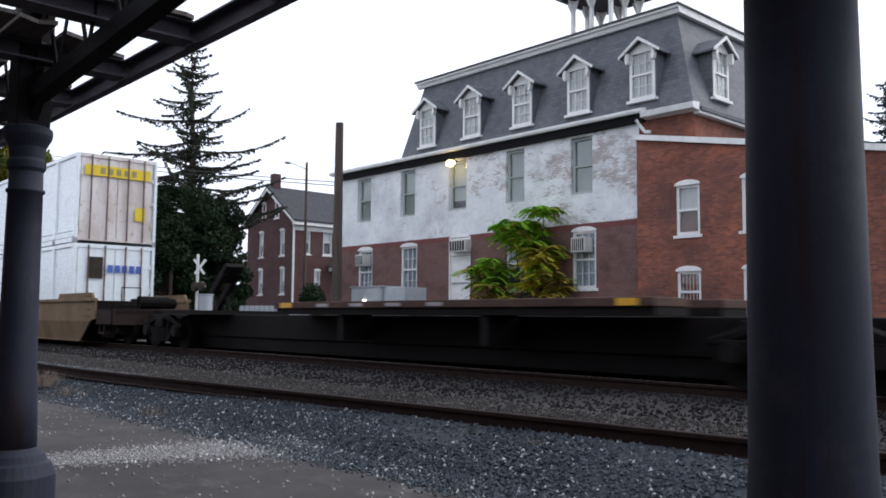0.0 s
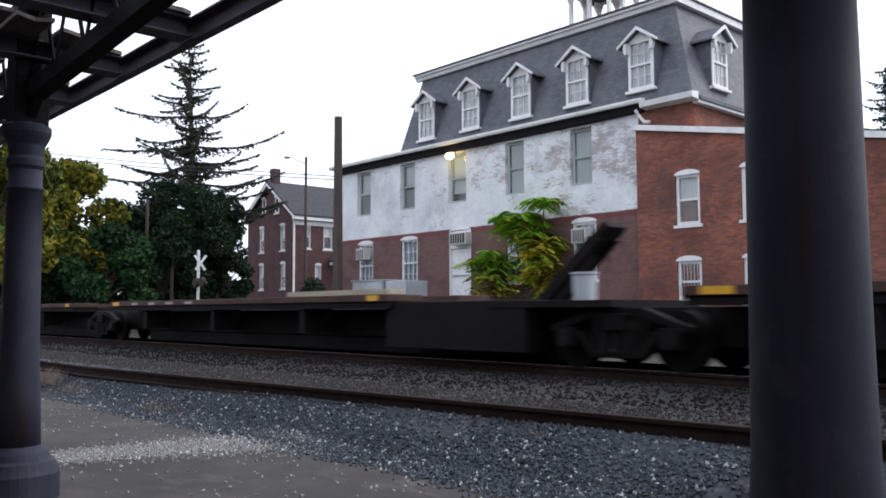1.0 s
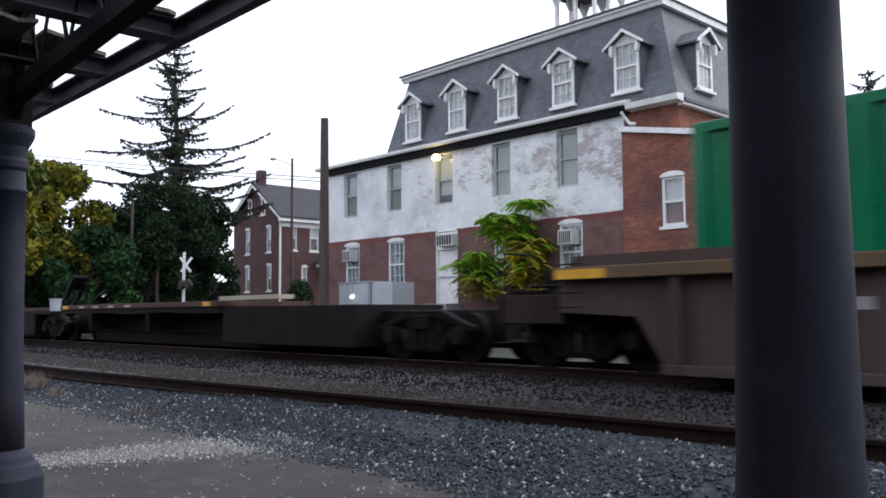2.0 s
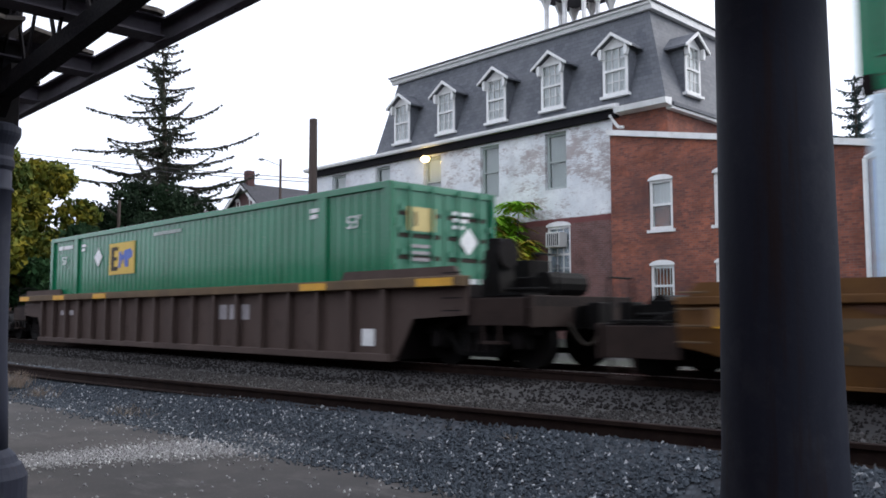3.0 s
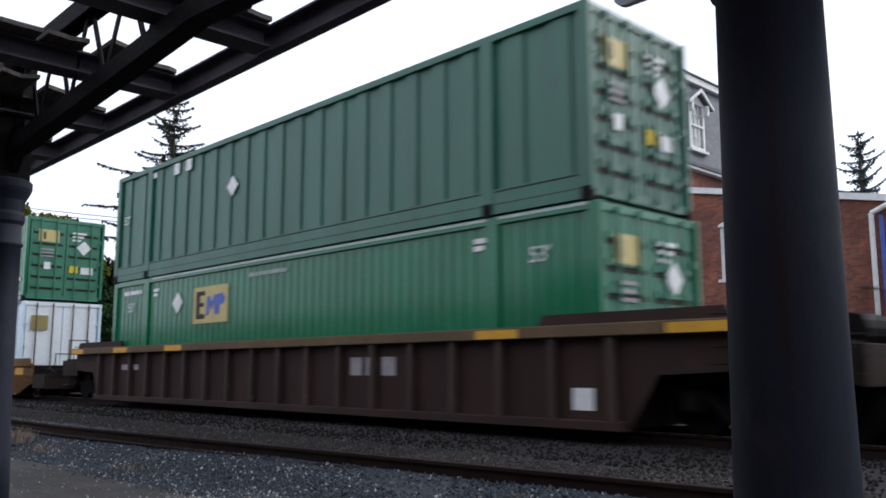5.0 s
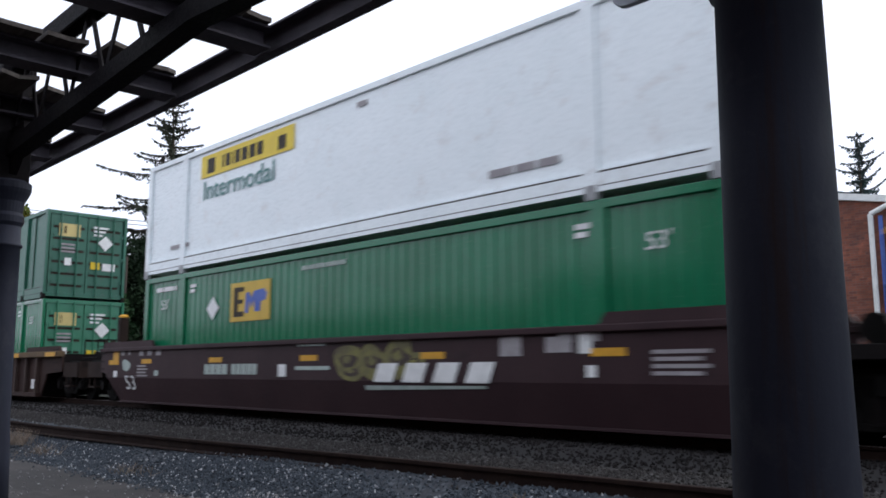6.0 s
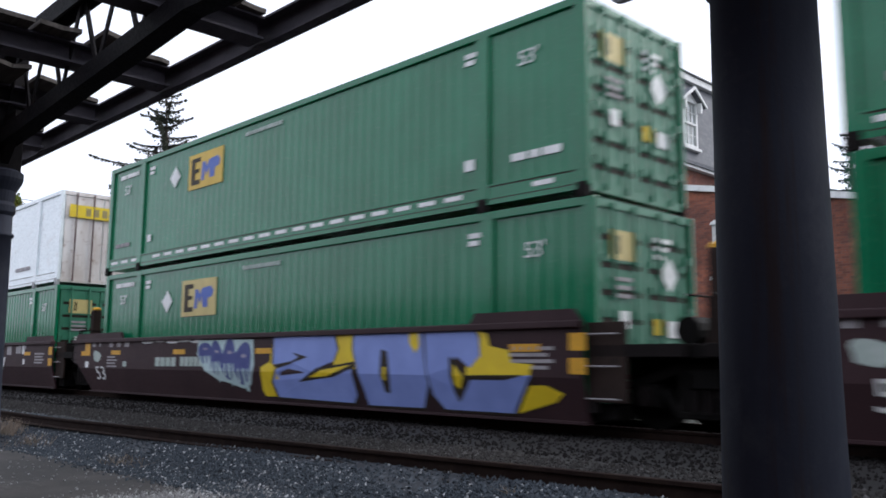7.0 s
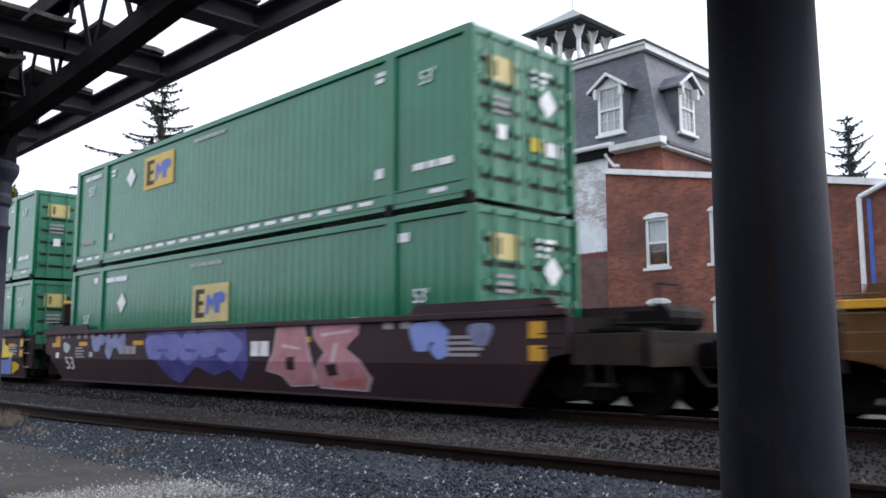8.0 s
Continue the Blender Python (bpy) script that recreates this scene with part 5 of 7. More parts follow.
def container(s, z, label, skin="green", ribs="fine", door="green_door", decals=None, slots=False, group="boxes on the train"):
    """A 53-foot container; x from its far end, doors at the near end."""
    c = mover("shipping_container", s, z, label, "container", group)
    L, H, W = BOX_L, BOX_H, HALF
    boxpart("body", (0.06, L - 0.08, -W + 0.07, W - 0.07, 0.03, H - 0.03), M[skin], c)
    pitch, depth, groove = {"fine": (0.26, 0.015, 0.26), "faint": (0.26, 0.005, 0.30), "wide": (0.626, 0.035, 0.30), "wave": (0.72, 0.032, 0.9), "flat": (1.22, 0.004, 0.03)}[ribs]
    bays = ((0.09, 1.88), (2.08, 14.07), (14.27, L - 0.09)) if ribs != "wide" else ((0.12, 1.70), (1.70, 14.22), (14.22, L - 0.12))
    for sgn in (-1, 1):
        bm = bmesh.new()
        for a, b in bays:
            ribbed(bm, a, b, sgn * W * 0.992, 0.30, H - 0.12, pitch, depth, groove, -sgn)
        part("side_panel", bm, M[skin], c)
        # grey strips at the groove bottoms stand in for their shade
        if ribs == "wide" and sgn < 0:
            for a, b in bays:
                k = max(1, round((b - a) / pitch))
                for i in range(k + 1):
                    x = a + (b - a) * i / k
                    boxpart("groove_shade", (x - 0.075, x + 0.075, -W * 0.992 + depth - 0.004, -W * 0.992 + depth + 0.004, 0.30, H - 0.12), M["box_grey"], c)
        boxpart("top_rail", (0.02, L - 0.02, sgn * W - 0.04, sgn * W + 0.04, H - (0.13 if ribs != "wide" else 0.07), H), M[skin if ribs != "wide" else "box_grey"], c, bevel=0.012)
        bm = bmesh.new()
        box(bm, 0.02, L - 0.02, sgn * W - 0.035, sgn * W + 0.035, -0.06 if s < 100 else 0.01, 0.30)
        box(bm, 0.02, L - 0.02, sgn * W - 0.045, sgn * W + 0.045, 0.30, 0.325)
        part("bottom_rail", bm, M[skin], c)
        # thin black plates draw the ledge shadows on the bottom rail
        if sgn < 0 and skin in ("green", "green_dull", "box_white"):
            plate(c, "ledge_shadow", 0.20, L - 0.20, 0.278, 0.298, "mark_black", "", -W - 0.0365, 0.002)
            plate(c, "ledge_shadow", 0.20, L - 0.20, 0.085, 0.100, "mark_black", "", -W - 0.0365, 0.002)
        for x, w in ((0.06, 0.10), (1.98, 0.13), (L - 1.98, 0.13), (L - 0.06, 0.10)):
            boxpart("corner_post" if w < 0.12 else "lifting_post", (x - w, x + w, sgn * W - 0.05, sgn * W + 0.042, 0.06, H - 0.01), M[skin], c, bevel=0.012)
            boxpart("corner_casting", (x - 0.09, x + 0.09, sgn * W - 0.06, sgn * W + 0.046, -0.098, 0.11), M["spine" if skin not in ("box_white", "box_ice") else "box_grey"], c)
    boxpart("roof", (0.03, L - 0.03, -W + 0.02, W - 0.02, H - 0.028, H - 0.004), M[skin], c)
    for sgn in (-1, 1):
        y0, y1 = (-W + 0.1, -0.02) if sgn < 0 else (0.02, W - 0.1)
        d = boxpart("door", (L - 0.075, L - 0.03, y0, y1, 0.14, H - 0.14), M[door], c)
        if ribs not in ("flat", "wide"):
            for k in range(6):
                zz = 0.42 + k * 0.39
                boxpart("door_rib", (L - 0.029, L + 0.002, y0 + 0.1, y1 - 0.1, zz, zz + 0.10), M[door], d)
                # black strip paints the shade in the recess between two ribs
                boxpart("rib_gap_shade", (L - 0.0295, L - 0.022, y0 + 0.08, y1 - 0.08, zz - 0.085, zz - 0.012), M["mark_black"], d)
        for yy in (y0 + 0.32, y1 - 0.32):
            bm = bmesh.new()
            tube(bm, (L + 0.034, yy, 0.04), (L + 0.034, yy, H - 0.05), 0.026, seg=6)
            part("lock_rod", bm, M["rod_rust" if door == "door_rusty" else "rod_rust" if door == "box_white" else door], d)
        for k in range(3):
            boxpart("hinge", (L - 0.03, L + 0.03, sgn * (W - 0.11) - 0.03, sgn * (W - 0.11) + 0.03, 0.5 + 0.8 * k, 0.62 + 0.8 * k), M[door], d)
    boxpart("door_header", (L - 0.08, L + 0.0, -W + 0.04, W - 0.04, H - 0.13, H - 0.01), M[door], c)
    boxpart("door_sill", (L - 0.08, L + 0.0, -W + 0.04, W - 0.04, 0.0, 0.135), M[door], c)
    if slots:
        x = 0.3
        while x < L - 0.4:
            if abs(x - 1.98) > 0.4 and abs(x - L + 1.98) > 0.4:
                plate(c, "reflective_tape", x, x + 0.40, 0.17, 0.245, "mark_white", "", -W - 0.042, 0.005)
            x += 0.62
    return c


def door_marks(c, skin="green"):
    """Decals on the near end doors."""
    x = BOX_L + 0.006
    def patch(name, y0, y1, z0, z1, material):
        boxpart(name, (x, x + 0.004, y0, y1, z0, z1), M[material], c)
    patch("door_logo", -0.95, -0.25, 2.02, 2.45, "sign_pale")
    patch("door_logo_shape", -0.80, -0.70, 2.10, 2.37, "mark_black")
    bm = bmesh.new()
    prism(bm, [(0.62 - 0.26, 1.9), (0.62, 1.64), (0.88, 1.9), (0.62, 2.16)], x, x + 0.005, "x")
    part("hazard_diamond", bm, M["mark_white"], c)
    patch("door_label", 0.15, 0.45, 0.98, 1.22, "bright_yellow")
    patch("door_label", 0.55, 0.98, 0.95, 1.2, "mark_white")
    patch("door_label", -0.72, -0.5, 1.05, 1.3, "mark_white")
    for k in range(3):
        patch("lettering_bar", 0.2, 0.2 + 0.5 - 0.1 * k, 2.38 - 0.13 * k, 2.45 - 0.13 * k, "mark_white")
        patch("lettering_bar", -0.9, -0.4, 1.72 - 0.12 * k, 1.78 - 0.12 * k, "mark_grey")


def green_marks(c, where=4.35, z=1.62, base="sign_yellow", dia=3.55, dz=2.15, blue="mark_blue", near_post=True):
    """The usual lettering on a green box: number bars, size, diamond, logo."""
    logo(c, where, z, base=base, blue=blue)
    if dia:
        diamond(c, dia, dz)
    bars(c, 0.55, 2.50, (0.34, 0.55, 0.1), 0.11)
    letters("size_figure", "53'", 0.34, M["mark_white"], c, 0.85, -HALF - 0.018, 2.05)
    letters("size_figure", "53'", 0.34, M["mark_white"], c, 14.9, -HALF - 0.018, 2.1)
    bars(c, 14.75, 0.62, (0.3, 0.2, 0.35), 0.12)
    bars(c, 0.45, 0.62, (0.25, 0.2, 0.3), 0.10, "mark_grey")
    for x in (2.35, 13.75):
        bars(c, x, 2.50, (0.26,), 0.08)
        bars(c, x, 2.38, (0.22,), 0.08)
        bars(c, x, 0.62, (0.22,), 0.18)
    bars(c, 7.0, 2.52, (0.13, 0.09, 0.11, 0.10, 0.13, 0.08, 0.12, 0.11, 0.10, 0.13), 0.085, "mark_faded", gap=0.035)


def boxes():
    # far away, ahead of the empty cars
    for s in (-44.0, -64.9):
        container(s, LOW_Z, "white container low in its well car", "box_white", "flat", "box_white")
        c = container(s, HIGH_Z, "white container with rust-stained doors, stacked", "box_white", "flat", "door_rusty")
        boxpart("door_panel", (BOX_L + 0.03, BOX_L + 0.034, -1.1, 1.1, 2.15, 2.5), M["bright_yellow"], c, "yellow panel across the doors")
        for k in range(5):
            boxpart("lettering_bar", (BOX_L + 0.0345, BOX_L + 0.038, -0.6 + 0.26 * k, -0.44 + 0.26 * k, 2.22, 2.43), M["sign_dark"], c)
        boxpart("door_label", (BOX_L + 0.03, BOX_L + 0.034, 0.6, 0.95, 0.75, 1.2), M["bright_yellow"], c)
    low = [o for o, s, z in MOVERS if s == -44.0 and z == LOW_Z][0]
    for k in range(5):
        boxpart("lettering_bar", (BOX_L + 0.03, BOX_L + 0.034, -0.25 + 0.24 * k, -0.07 + 0.24 * k, 1.95, 2.2), M["mark_blue"], low)
    boxpart("door_logo", (BOX_L + 0.03, BOX_L + 0.034, -0.9, -0.4, 1.75, 2.45), M["mark_black"], low)
    # 1: single green box in a brown car
    c = container(38.25, LOW_Z, "green ribbed container alone in a brown well car")
    green_marks(c, 4.3)
    door_marks(c)
    # 2: green over white in the yellow car
    c = container(62.3, LOW_Z, "white container with grooves shaded grey in a yellow well car", "box_ice", "wide", "box_white")
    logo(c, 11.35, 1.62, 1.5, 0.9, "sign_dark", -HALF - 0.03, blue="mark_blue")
    bars(c, 2.35, 2.5, (0.3, 0.6), 0.12, "mark_grey", -HALF - 0.03)
    bars(c, 7.56, 2.4, (0.36,), 0.22, "mark_grey", -HALF - 0.03)
    diamond(c, 7.74, 1.98, 0.20, -HALF - 0.03, "mark_faded")
    diamond(c, 7.74, 1.18, 0.24, -HALF - 0.03, "sign_pale")
    boxpart("door_logo", (BOX_L + 0.03, BOX_L + 0.034, -1.05, -0.5, 1.9, 2.4), M["sign_dark"], c)
    c = container(62.2, HIGH_Z, "green ribbed container stacked on a white one")
    green_marks(c, 4.45)
    door_marks(c)
    # 3: two greens in the second brown car
    c = container(86.1, LOW_Z, "green container low in a brown well car")
    plate(c, "rail_edge", 2.3, BOX_L - 0.1, 2.822, 2.866, "mark_faded", "pale strip along the top rail", -HALF - 0.046)
    green_marks(c, 4.5, 1.6, "sign_pale", 3.68)
    door_marks(c)
    c = container(86.0, HIGH_Z, "dull green wave-sided container with white patches", "green_dull", "wave", "green_dull")
    diamond(c, 6.22, 1.70, 0.24)
    for x in (3.30, 3.93):
        plate(c, "paper_patch", x, x + 0.28, 2.44, 2.72, "mark_white", "", -HALF - 0.02)
    letters("size_figure", "53'", 0.32, M["mark_white"], c, 0.4, -HALF - 0.018, 1.5)
    bars(c, 1.9, 2.55, (0.4,), 0.14)
    door_marks(c)
    # 4: white over green, first maroon car
    c = container(109.9, LOW_Z, "green container under a white one")
    green_marks(c, 4.25, 1.6, dia=3.45, dz=1.95)
    door_marks(c)
    c = container(109.8, HIGH_Z, "white smooth-sided container with yellow panel and rusty doors", "box_white", "flat", "door_rusty")
    shape(c, "yellow_panel", [(2.75, 2.12), (6.70, 2.12), (6.70, 2.66), (2.75, 2.66)], "bright_yellow", -HALF - 0.012, label="yellow panel with dark bars")
    bars(c, 3.05, 2.2, (0.35,), 0.36, "mark_black", -HALF - 0.016)
    bars(c, 3.75, 2.24, (0.07, 0.2, 0.06, 0.22, 0.24, 0.24, 0.24), 0.3, "mark_black", -HALF - 0.016, 0.08)
    bars(c, 6.1, 2.2, (0.3,), 0.3, "mark_black", -HALF - 0.016)
    letters("lettering", "Intermodal", 0.66, M["mark_teal"], c, 2.85, -HALF - 0.014, 1.58, 1.08)
    bars(c, 1.3, 0.55, (0.5, 0.4), 0.1, "mark_grey")
    bars(c, 12.2, 0.55, (0.5, 0.4, 0.4), 0.12, "mark_grey")
    bars(c, 8.8, 2.5, (0.3,), 0.1, "mark_grey")
    boxpart("door_panel", (BOX_L + 0.046, BOX_L + 0.05, -1.1, 1.1, 2.05, 2.45), M["bright_yellow"], c, "yellow panel across the doors")
    for k in range(5):
        boxpart("lettering_bar", (BOX_L + 0.0505, BOX_L + 0.054, -0.6 + 0.26 * k, -0.44 + 0.26 * k, 2.12, 2.37), M["sign_dark"], c)
    boxpart("door_label", (BOX_L + 0.046, BOX_L + 0.05, 0.6, 0.95, 0.65, 1.1), M["bright_yellow"], c)
    # 5 and 6: pairs of greens
    c = container(129.75, LOW_Z, "green container in a maroon well car", ribs="faint")
    green_marks(c, 4.3, 1.6, "sign_pale", 3.55, 2.0, "mark_blue")
    door_marks(c)
    c = container(129.65, HIGH_Z, "green container with white tape along its foot", slots=True, ribs="faint")
    green_marks(c, 4.45, 1.65, dia=3.75, dz=2.1)
    door_marks(c)
    c = container(149.35, LOW_Z, "green container in a graffitied maroon well car", ribs="faint")
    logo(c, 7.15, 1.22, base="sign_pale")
    diamond(c, 3.3, 1.85)
    letters("size_figure", "53'", 0.34, M["mark_white"], c, 0.85, -HALF - 0.018, 1.35)
    letters("size_figure", "53'", 0.34, M["mark_white"], c, 14.7, -HALF - 0.018, 1.35)
    bars(c, 2.3, 2.42, (0.5, 0.7), 0.13)
    bars(c, 7.0, 2.5, (0.13, 0.09, 0.11, 0.10, 0.13, 0.08, 0.12, 0.11, 0.10, 0.13), 0.09, "mark_faded", gap=0.035)
    bars(c, 1.45, 2.45, (0.26,), 0.16)
    bars(c, 14.35, 2.4, (0.26,), 0.16)
    door_marks(c)
    c = container(149.3, HIGH_Z, "green container with white tape along its foot", slots=True, ribs="faint")
    green_marks(c, 4.4, 1.72, dia=3.6, dz=2.2)
    door_marks(c)
    # behind: out of sight at the end of the shot
    container(175.2, LOW_Z, "green container in a yellow well car")


def truck(parent, x, z0):
    """A two-axle freight truck: side frames, springs, bolster, wheels."""
    w0 = RAIL - z0
    bm = bmesh.new()
    for y in (-0.95, 0.95):
        for pts in ([(-1.2, 0.52), (-0.9, 0.58), (-0.42, 0.74), (0.42, 0.74), (0.9, 0.58), (1.2, 0.52), (1.2, 0.62), (0.92, 0.70), (0.45, 0.88), (-0.45, 0.88), (-0.92, 0.70), (-1.2, 0.62)],
                    [(-0.72, 0.50), (-0.45, 0.17), (0.45, 0.17), (0.72, 0.50), (0.60, 0.56), (0.38, 0.27), (-0.38, 0.27), (-0.60, 0.56)]):
            prism(bm, [(x + a, w0 + b) for a, b in pts], y - 0.08, y + 0.08)
        for q in (-0.36, 0.36):
            box(bm, x + q - 0.06, x + q + 0.06, y - 0.075, y + 0.075, w0 + 0.26, w0 + 0.76)
        for q in (-0.88, 0.88):
            box(bm, x + q - 0.19, x + q + 0.19, y - 0.10, y + 0.06, w0 + 0.30, w0 + 0.60)
    box(bm, x - 0.22, x + 0.22, -1.1, 1.1, w0 + 0.55, w0 + 0.80)
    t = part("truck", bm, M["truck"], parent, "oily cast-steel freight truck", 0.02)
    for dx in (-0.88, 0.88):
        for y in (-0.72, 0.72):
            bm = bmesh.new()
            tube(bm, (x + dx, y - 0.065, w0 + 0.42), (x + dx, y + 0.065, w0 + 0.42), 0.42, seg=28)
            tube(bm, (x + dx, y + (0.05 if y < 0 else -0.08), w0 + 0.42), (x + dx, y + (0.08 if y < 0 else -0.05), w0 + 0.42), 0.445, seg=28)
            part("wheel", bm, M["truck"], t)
        bm = bmesh.new()
        tube(bm, (x + dx, -1.1, w0 + 0.44), (x + dx, -0.8, w0 + 0.44), 0.13, seg=12)
        part("axle_box", bm, M["spine"], t)
    for k in range(3):
        bm = bmesh.new()
        tube(bm, (x - 0.2 + 0.2 * k, -1.0, w0 + 0.24), (x - 0.2 + 0.2 * k, -1.0, w0 + 0.55), 0.075, seg=10)
        part("spring", bm, M["spine"], t)
    return t


def well_car(s0, s1, label, skin, chord, top, inset, ribs=0.0, trucks="both", raise_len=3.2, raise_by=0.16, bottom=0.68, reach=(1.25, 1.25), cut=0.0):
    """A double-stack well car: side sheets, chords, raised ends, end platforms, trucks. x from its far end."""
    c = mover("well_car", s0, 0.0, label, "railway wagon", "wagons of the train")
    L, W = s1 - s0, HALF + (0.06 if ribs else 0.16)
    near = L - cut                                  # where the sides end, square, at the joint
    foot = near - 0.004 if cut else L - inset
    tuck = 0.0 if ribs else (CREASE - bottom) * LEAN
    if not ribs:
        FOLDED.append(c)
    for sgn in (-1, 1):
        d, e = 0.0, 0.10 if ribs else 0.0
        y0, y1 = (-W - 0.02 + d, -W + 0.03 + d) if sgn < 0 else (W - 0.03 - d, W + 0.02 - d)
        bm = bmesh.new()
        k = inset - 0.45 if ribs else 0.35
        prism(bm, [(0, top - 0.02), (0, top - 0.62), (k, top - 0.68), (inset, bottom), (foot, bottom)] + ([(near, bottom + 0.03), (near, top - 0.02)] if cut else [(L - k, top - 0.68), (L, top - 0.62), (L, top - 0.02)]), y0, y1)
        if not ribs:
            fold(bm, sgn)
        part("side_sheet", bm, M[skin], c)
        t = 0.17 if ribs else 0.10
        boxpart("top_chord", (0.0, near, (-W - 0.09 - e) if sgn < 0 else W - 0.06, (-W + 0.06) if sgn < 0 else W + 0.09 + e, top - t, top), M[chord], c, bevel=0.015)
        boxpart("bottom_chord", (inset, foot, (-W - 0.07 - e + tuck) if sgn < 0 else W - 0.05 - tuck, (-W + 0.05 + tuck) if sgn < 0 else W + 0.07 + e - tuck, bottom - 0.03, bottom + (0.10 if ribs else 0.012)), M[skin], c, bevel=0.012 if ribs else 0.004)
        for a, b in ((0.15, raise_len), (near - raise_len + cut, near - (0.004 if cut else 0.15))):
            bm = bmesh.new()
            prism(bm, [(a, top + 0.001), (b, top + 0.001), (b - 0.12, top + raise_by), (a + 0.12, top + raise_by)], (-W - 0.05) if sgn < 0 else W - 0.02, (-W + 0.02) if sgn < 0 else W + 0.05)
            part("end_coaming", bm, M[skin], c)
        if ribs:
            n = round((L - 2 * inset - 0.4) / ribs)
            for i in range(n + 1):
                x = inset + 0.2 + (L - 2 * inset - 0.4) * i / n
                boxpart("rib", (x - 0.055, x + 0.055, (-W - 0.15) if sgn < 0 else W + 0.02, (-W - 0.021) if sgn < 0 else W + 0.15, bottom + 0.1, top - t), M["rib_edge" if skin == "car_umber" else skin], c, bevel=0.01)
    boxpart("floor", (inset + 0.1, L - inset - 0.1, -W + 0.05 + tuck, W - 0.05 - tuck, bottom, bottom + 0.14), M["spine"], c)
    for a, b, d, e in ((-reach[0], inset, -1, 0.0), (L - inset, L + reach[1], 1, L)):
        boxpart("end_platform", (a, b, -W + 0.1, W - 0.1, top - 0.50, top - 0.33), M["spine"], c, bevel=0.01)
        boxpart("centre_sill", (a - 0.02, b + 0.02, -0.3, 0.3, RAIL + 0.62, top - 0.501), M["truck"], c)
        out = reach[0] if d < 0 else reach[1]
        if out > 0.6:
            lo, hi = sorted((e + 0.01 * d, e + (out - 0.12) * d))
            boxpart("side_sill", (lo, hi, -W + 0.02, -W + 0.09, top - 0.78, top - 0.36), M["grime"], c, bevel=0.01)
            boxpart("side_sill", (lo, hi, W - 0.09, W - 0.02, top - 0.78, top - 0.36), M["grime"], c, bevel=0.01)
            lo, hi = sorted((e + (out - 0.06) * d, e + out * d))
            boxpart("end_sill", (lo, hi, -W + 0.04, W - 0.04, top - 0.80, top - 0.329), M["grime"], c, bevel=0.01)
            lo, hi = sorted((e + 0.25 * d, e + (out - 0.2) * d))
            boxpart("walkway", (lo, hi, -W + 0.08, -W + 0.62, top - 0.325, top - 0.29), M["truck"], c)
            boxpart("step", (lo, lo + 0.4, -W + 0.01, -W + 0.22, top - 1.06, top - 1.02), M["grime"], c)
            for q in (lo + 0.02, lo + 0.36):
                boxpart("step_hanger", (q, q + 0.03, -W + 0.02, -W + 0.05, top - 1.02, top - 0.78), M["grime"], c)
            bm = bmesh.new()
            box(bm, lo + 0.05, lo + 0.55, -0.55, -0.15, top - 0.329, top - 0.02)
            tube(bm, (lo + 0.3, 0.1, top - 0.15), (lo + 0.3, 0.75, top - 0.15), 0.16, seg=12)
            tube(bm, (lo + 0.1, -0.9, top - 0.22), (hi, -0.7, top - 0.22), 0.03, seg=6)
            part("brake_valve", bm, M["truck"], c, "grimy brake valve and pipes", 0.015)
    boxpart("end_wall", (inset, inset + 0.06, -W + 0.05 + tuck, W - 0.05 - tuck, bottom + 0.141, top - 0.05), M["spine"], c)
    boxpart("end_wall", (L - inset - 0.06, L - inset, -W + 0.05 + tuck, W - 0.05 - tuck, bottom + 0.141, top - 0.05), M["spine"], c)
    for x, d in ((-reach[0], -1), (L + reach[1], 1)):
        bm = bmesh.new()
        box(bm, min(x, x + 0.42 * d), max(x, x + 0.42 * d), -0.16, 0.16, RAIL + 0.66, RAIL + 0.98)
        box(bm, min(x + 0.2 * d, x + 0.42 * d), max(x + 0.2 * d, x + 0.42 * d), -0.24, 0.10, RAIL + 0.60, RAIL + 1.02)
        part("coupler", bm, M["truck"], c, bevel=0.02)
        bm = bmesh.new()
        last = Vector((x, -0.45, RAIL + 0.72))
        for k in range(1, 7):
            p = Vector((x + d * 0.07 * k, -0.45 + 0.03 * k, RAIL + 0.72 - 0.34 * math.sin(k / 6 * 2.5)))
            tube(bm, last, p, 0.028, 0.028, 6)
            last = p
        part("air_hose", bm, M["mark_black"], c)
        bm = bmesh.new()
        for y in (-1.18, -0.62):
            tube(bm, (x - 0.05 * d, y, top - 0.331), (x - 0.05 * d, y, top + 0.30), 0.017, seg=6)
        tube(bm, (x - 0.05 * d, -1.18, top + 0.29), (x - 0.05 * d, -0.62, top + 0.29), 0.017, seg=6)
        part("grab_rail", bm, M["truck"], c)
        bm = bmesh.new()
        tube(bm, (x - 0.42 * d, -0.52, top - 0.13), (x - 0.42 * d, 0.42, top - 0.13), 0.19, seg=12)
        part("brake_reservoir", bm, M["truck"], c)
    if cut:
        bm = bmesh.new()
        for z in (top - 0.19, top - 0.62, top - 1.05):
            tube(bm, (near + 0.05, -W + 0.02, z), (near + 0.55, -W + 0.02, z), 0.012, seg=6)
        part("end_rung", bm, M["mark_grey"], c, "pale steel rungs at the end of the car")
        boxpart("end_panel", (near + 0.002, near + 0.62, -W + 0.10, -W + 0.16, top - 1.10, top - 0.03), M["grime"], c, bevel=0.01)
        boxpart("jacking_pad", (near + 0.002, near + 0.40, -W + 0.22, -W + 0.60, bottom + 0.05, top - 1.12), M["truck"], c, bevel=0.02)
    if trucks in ("both", "far"):
        truck(c, -0.47 if reach[0] == 0.35 else 0.1, 0.0)
    if trucks in ("both", "near"):
        truck(c, L - 0.1, 0.0)
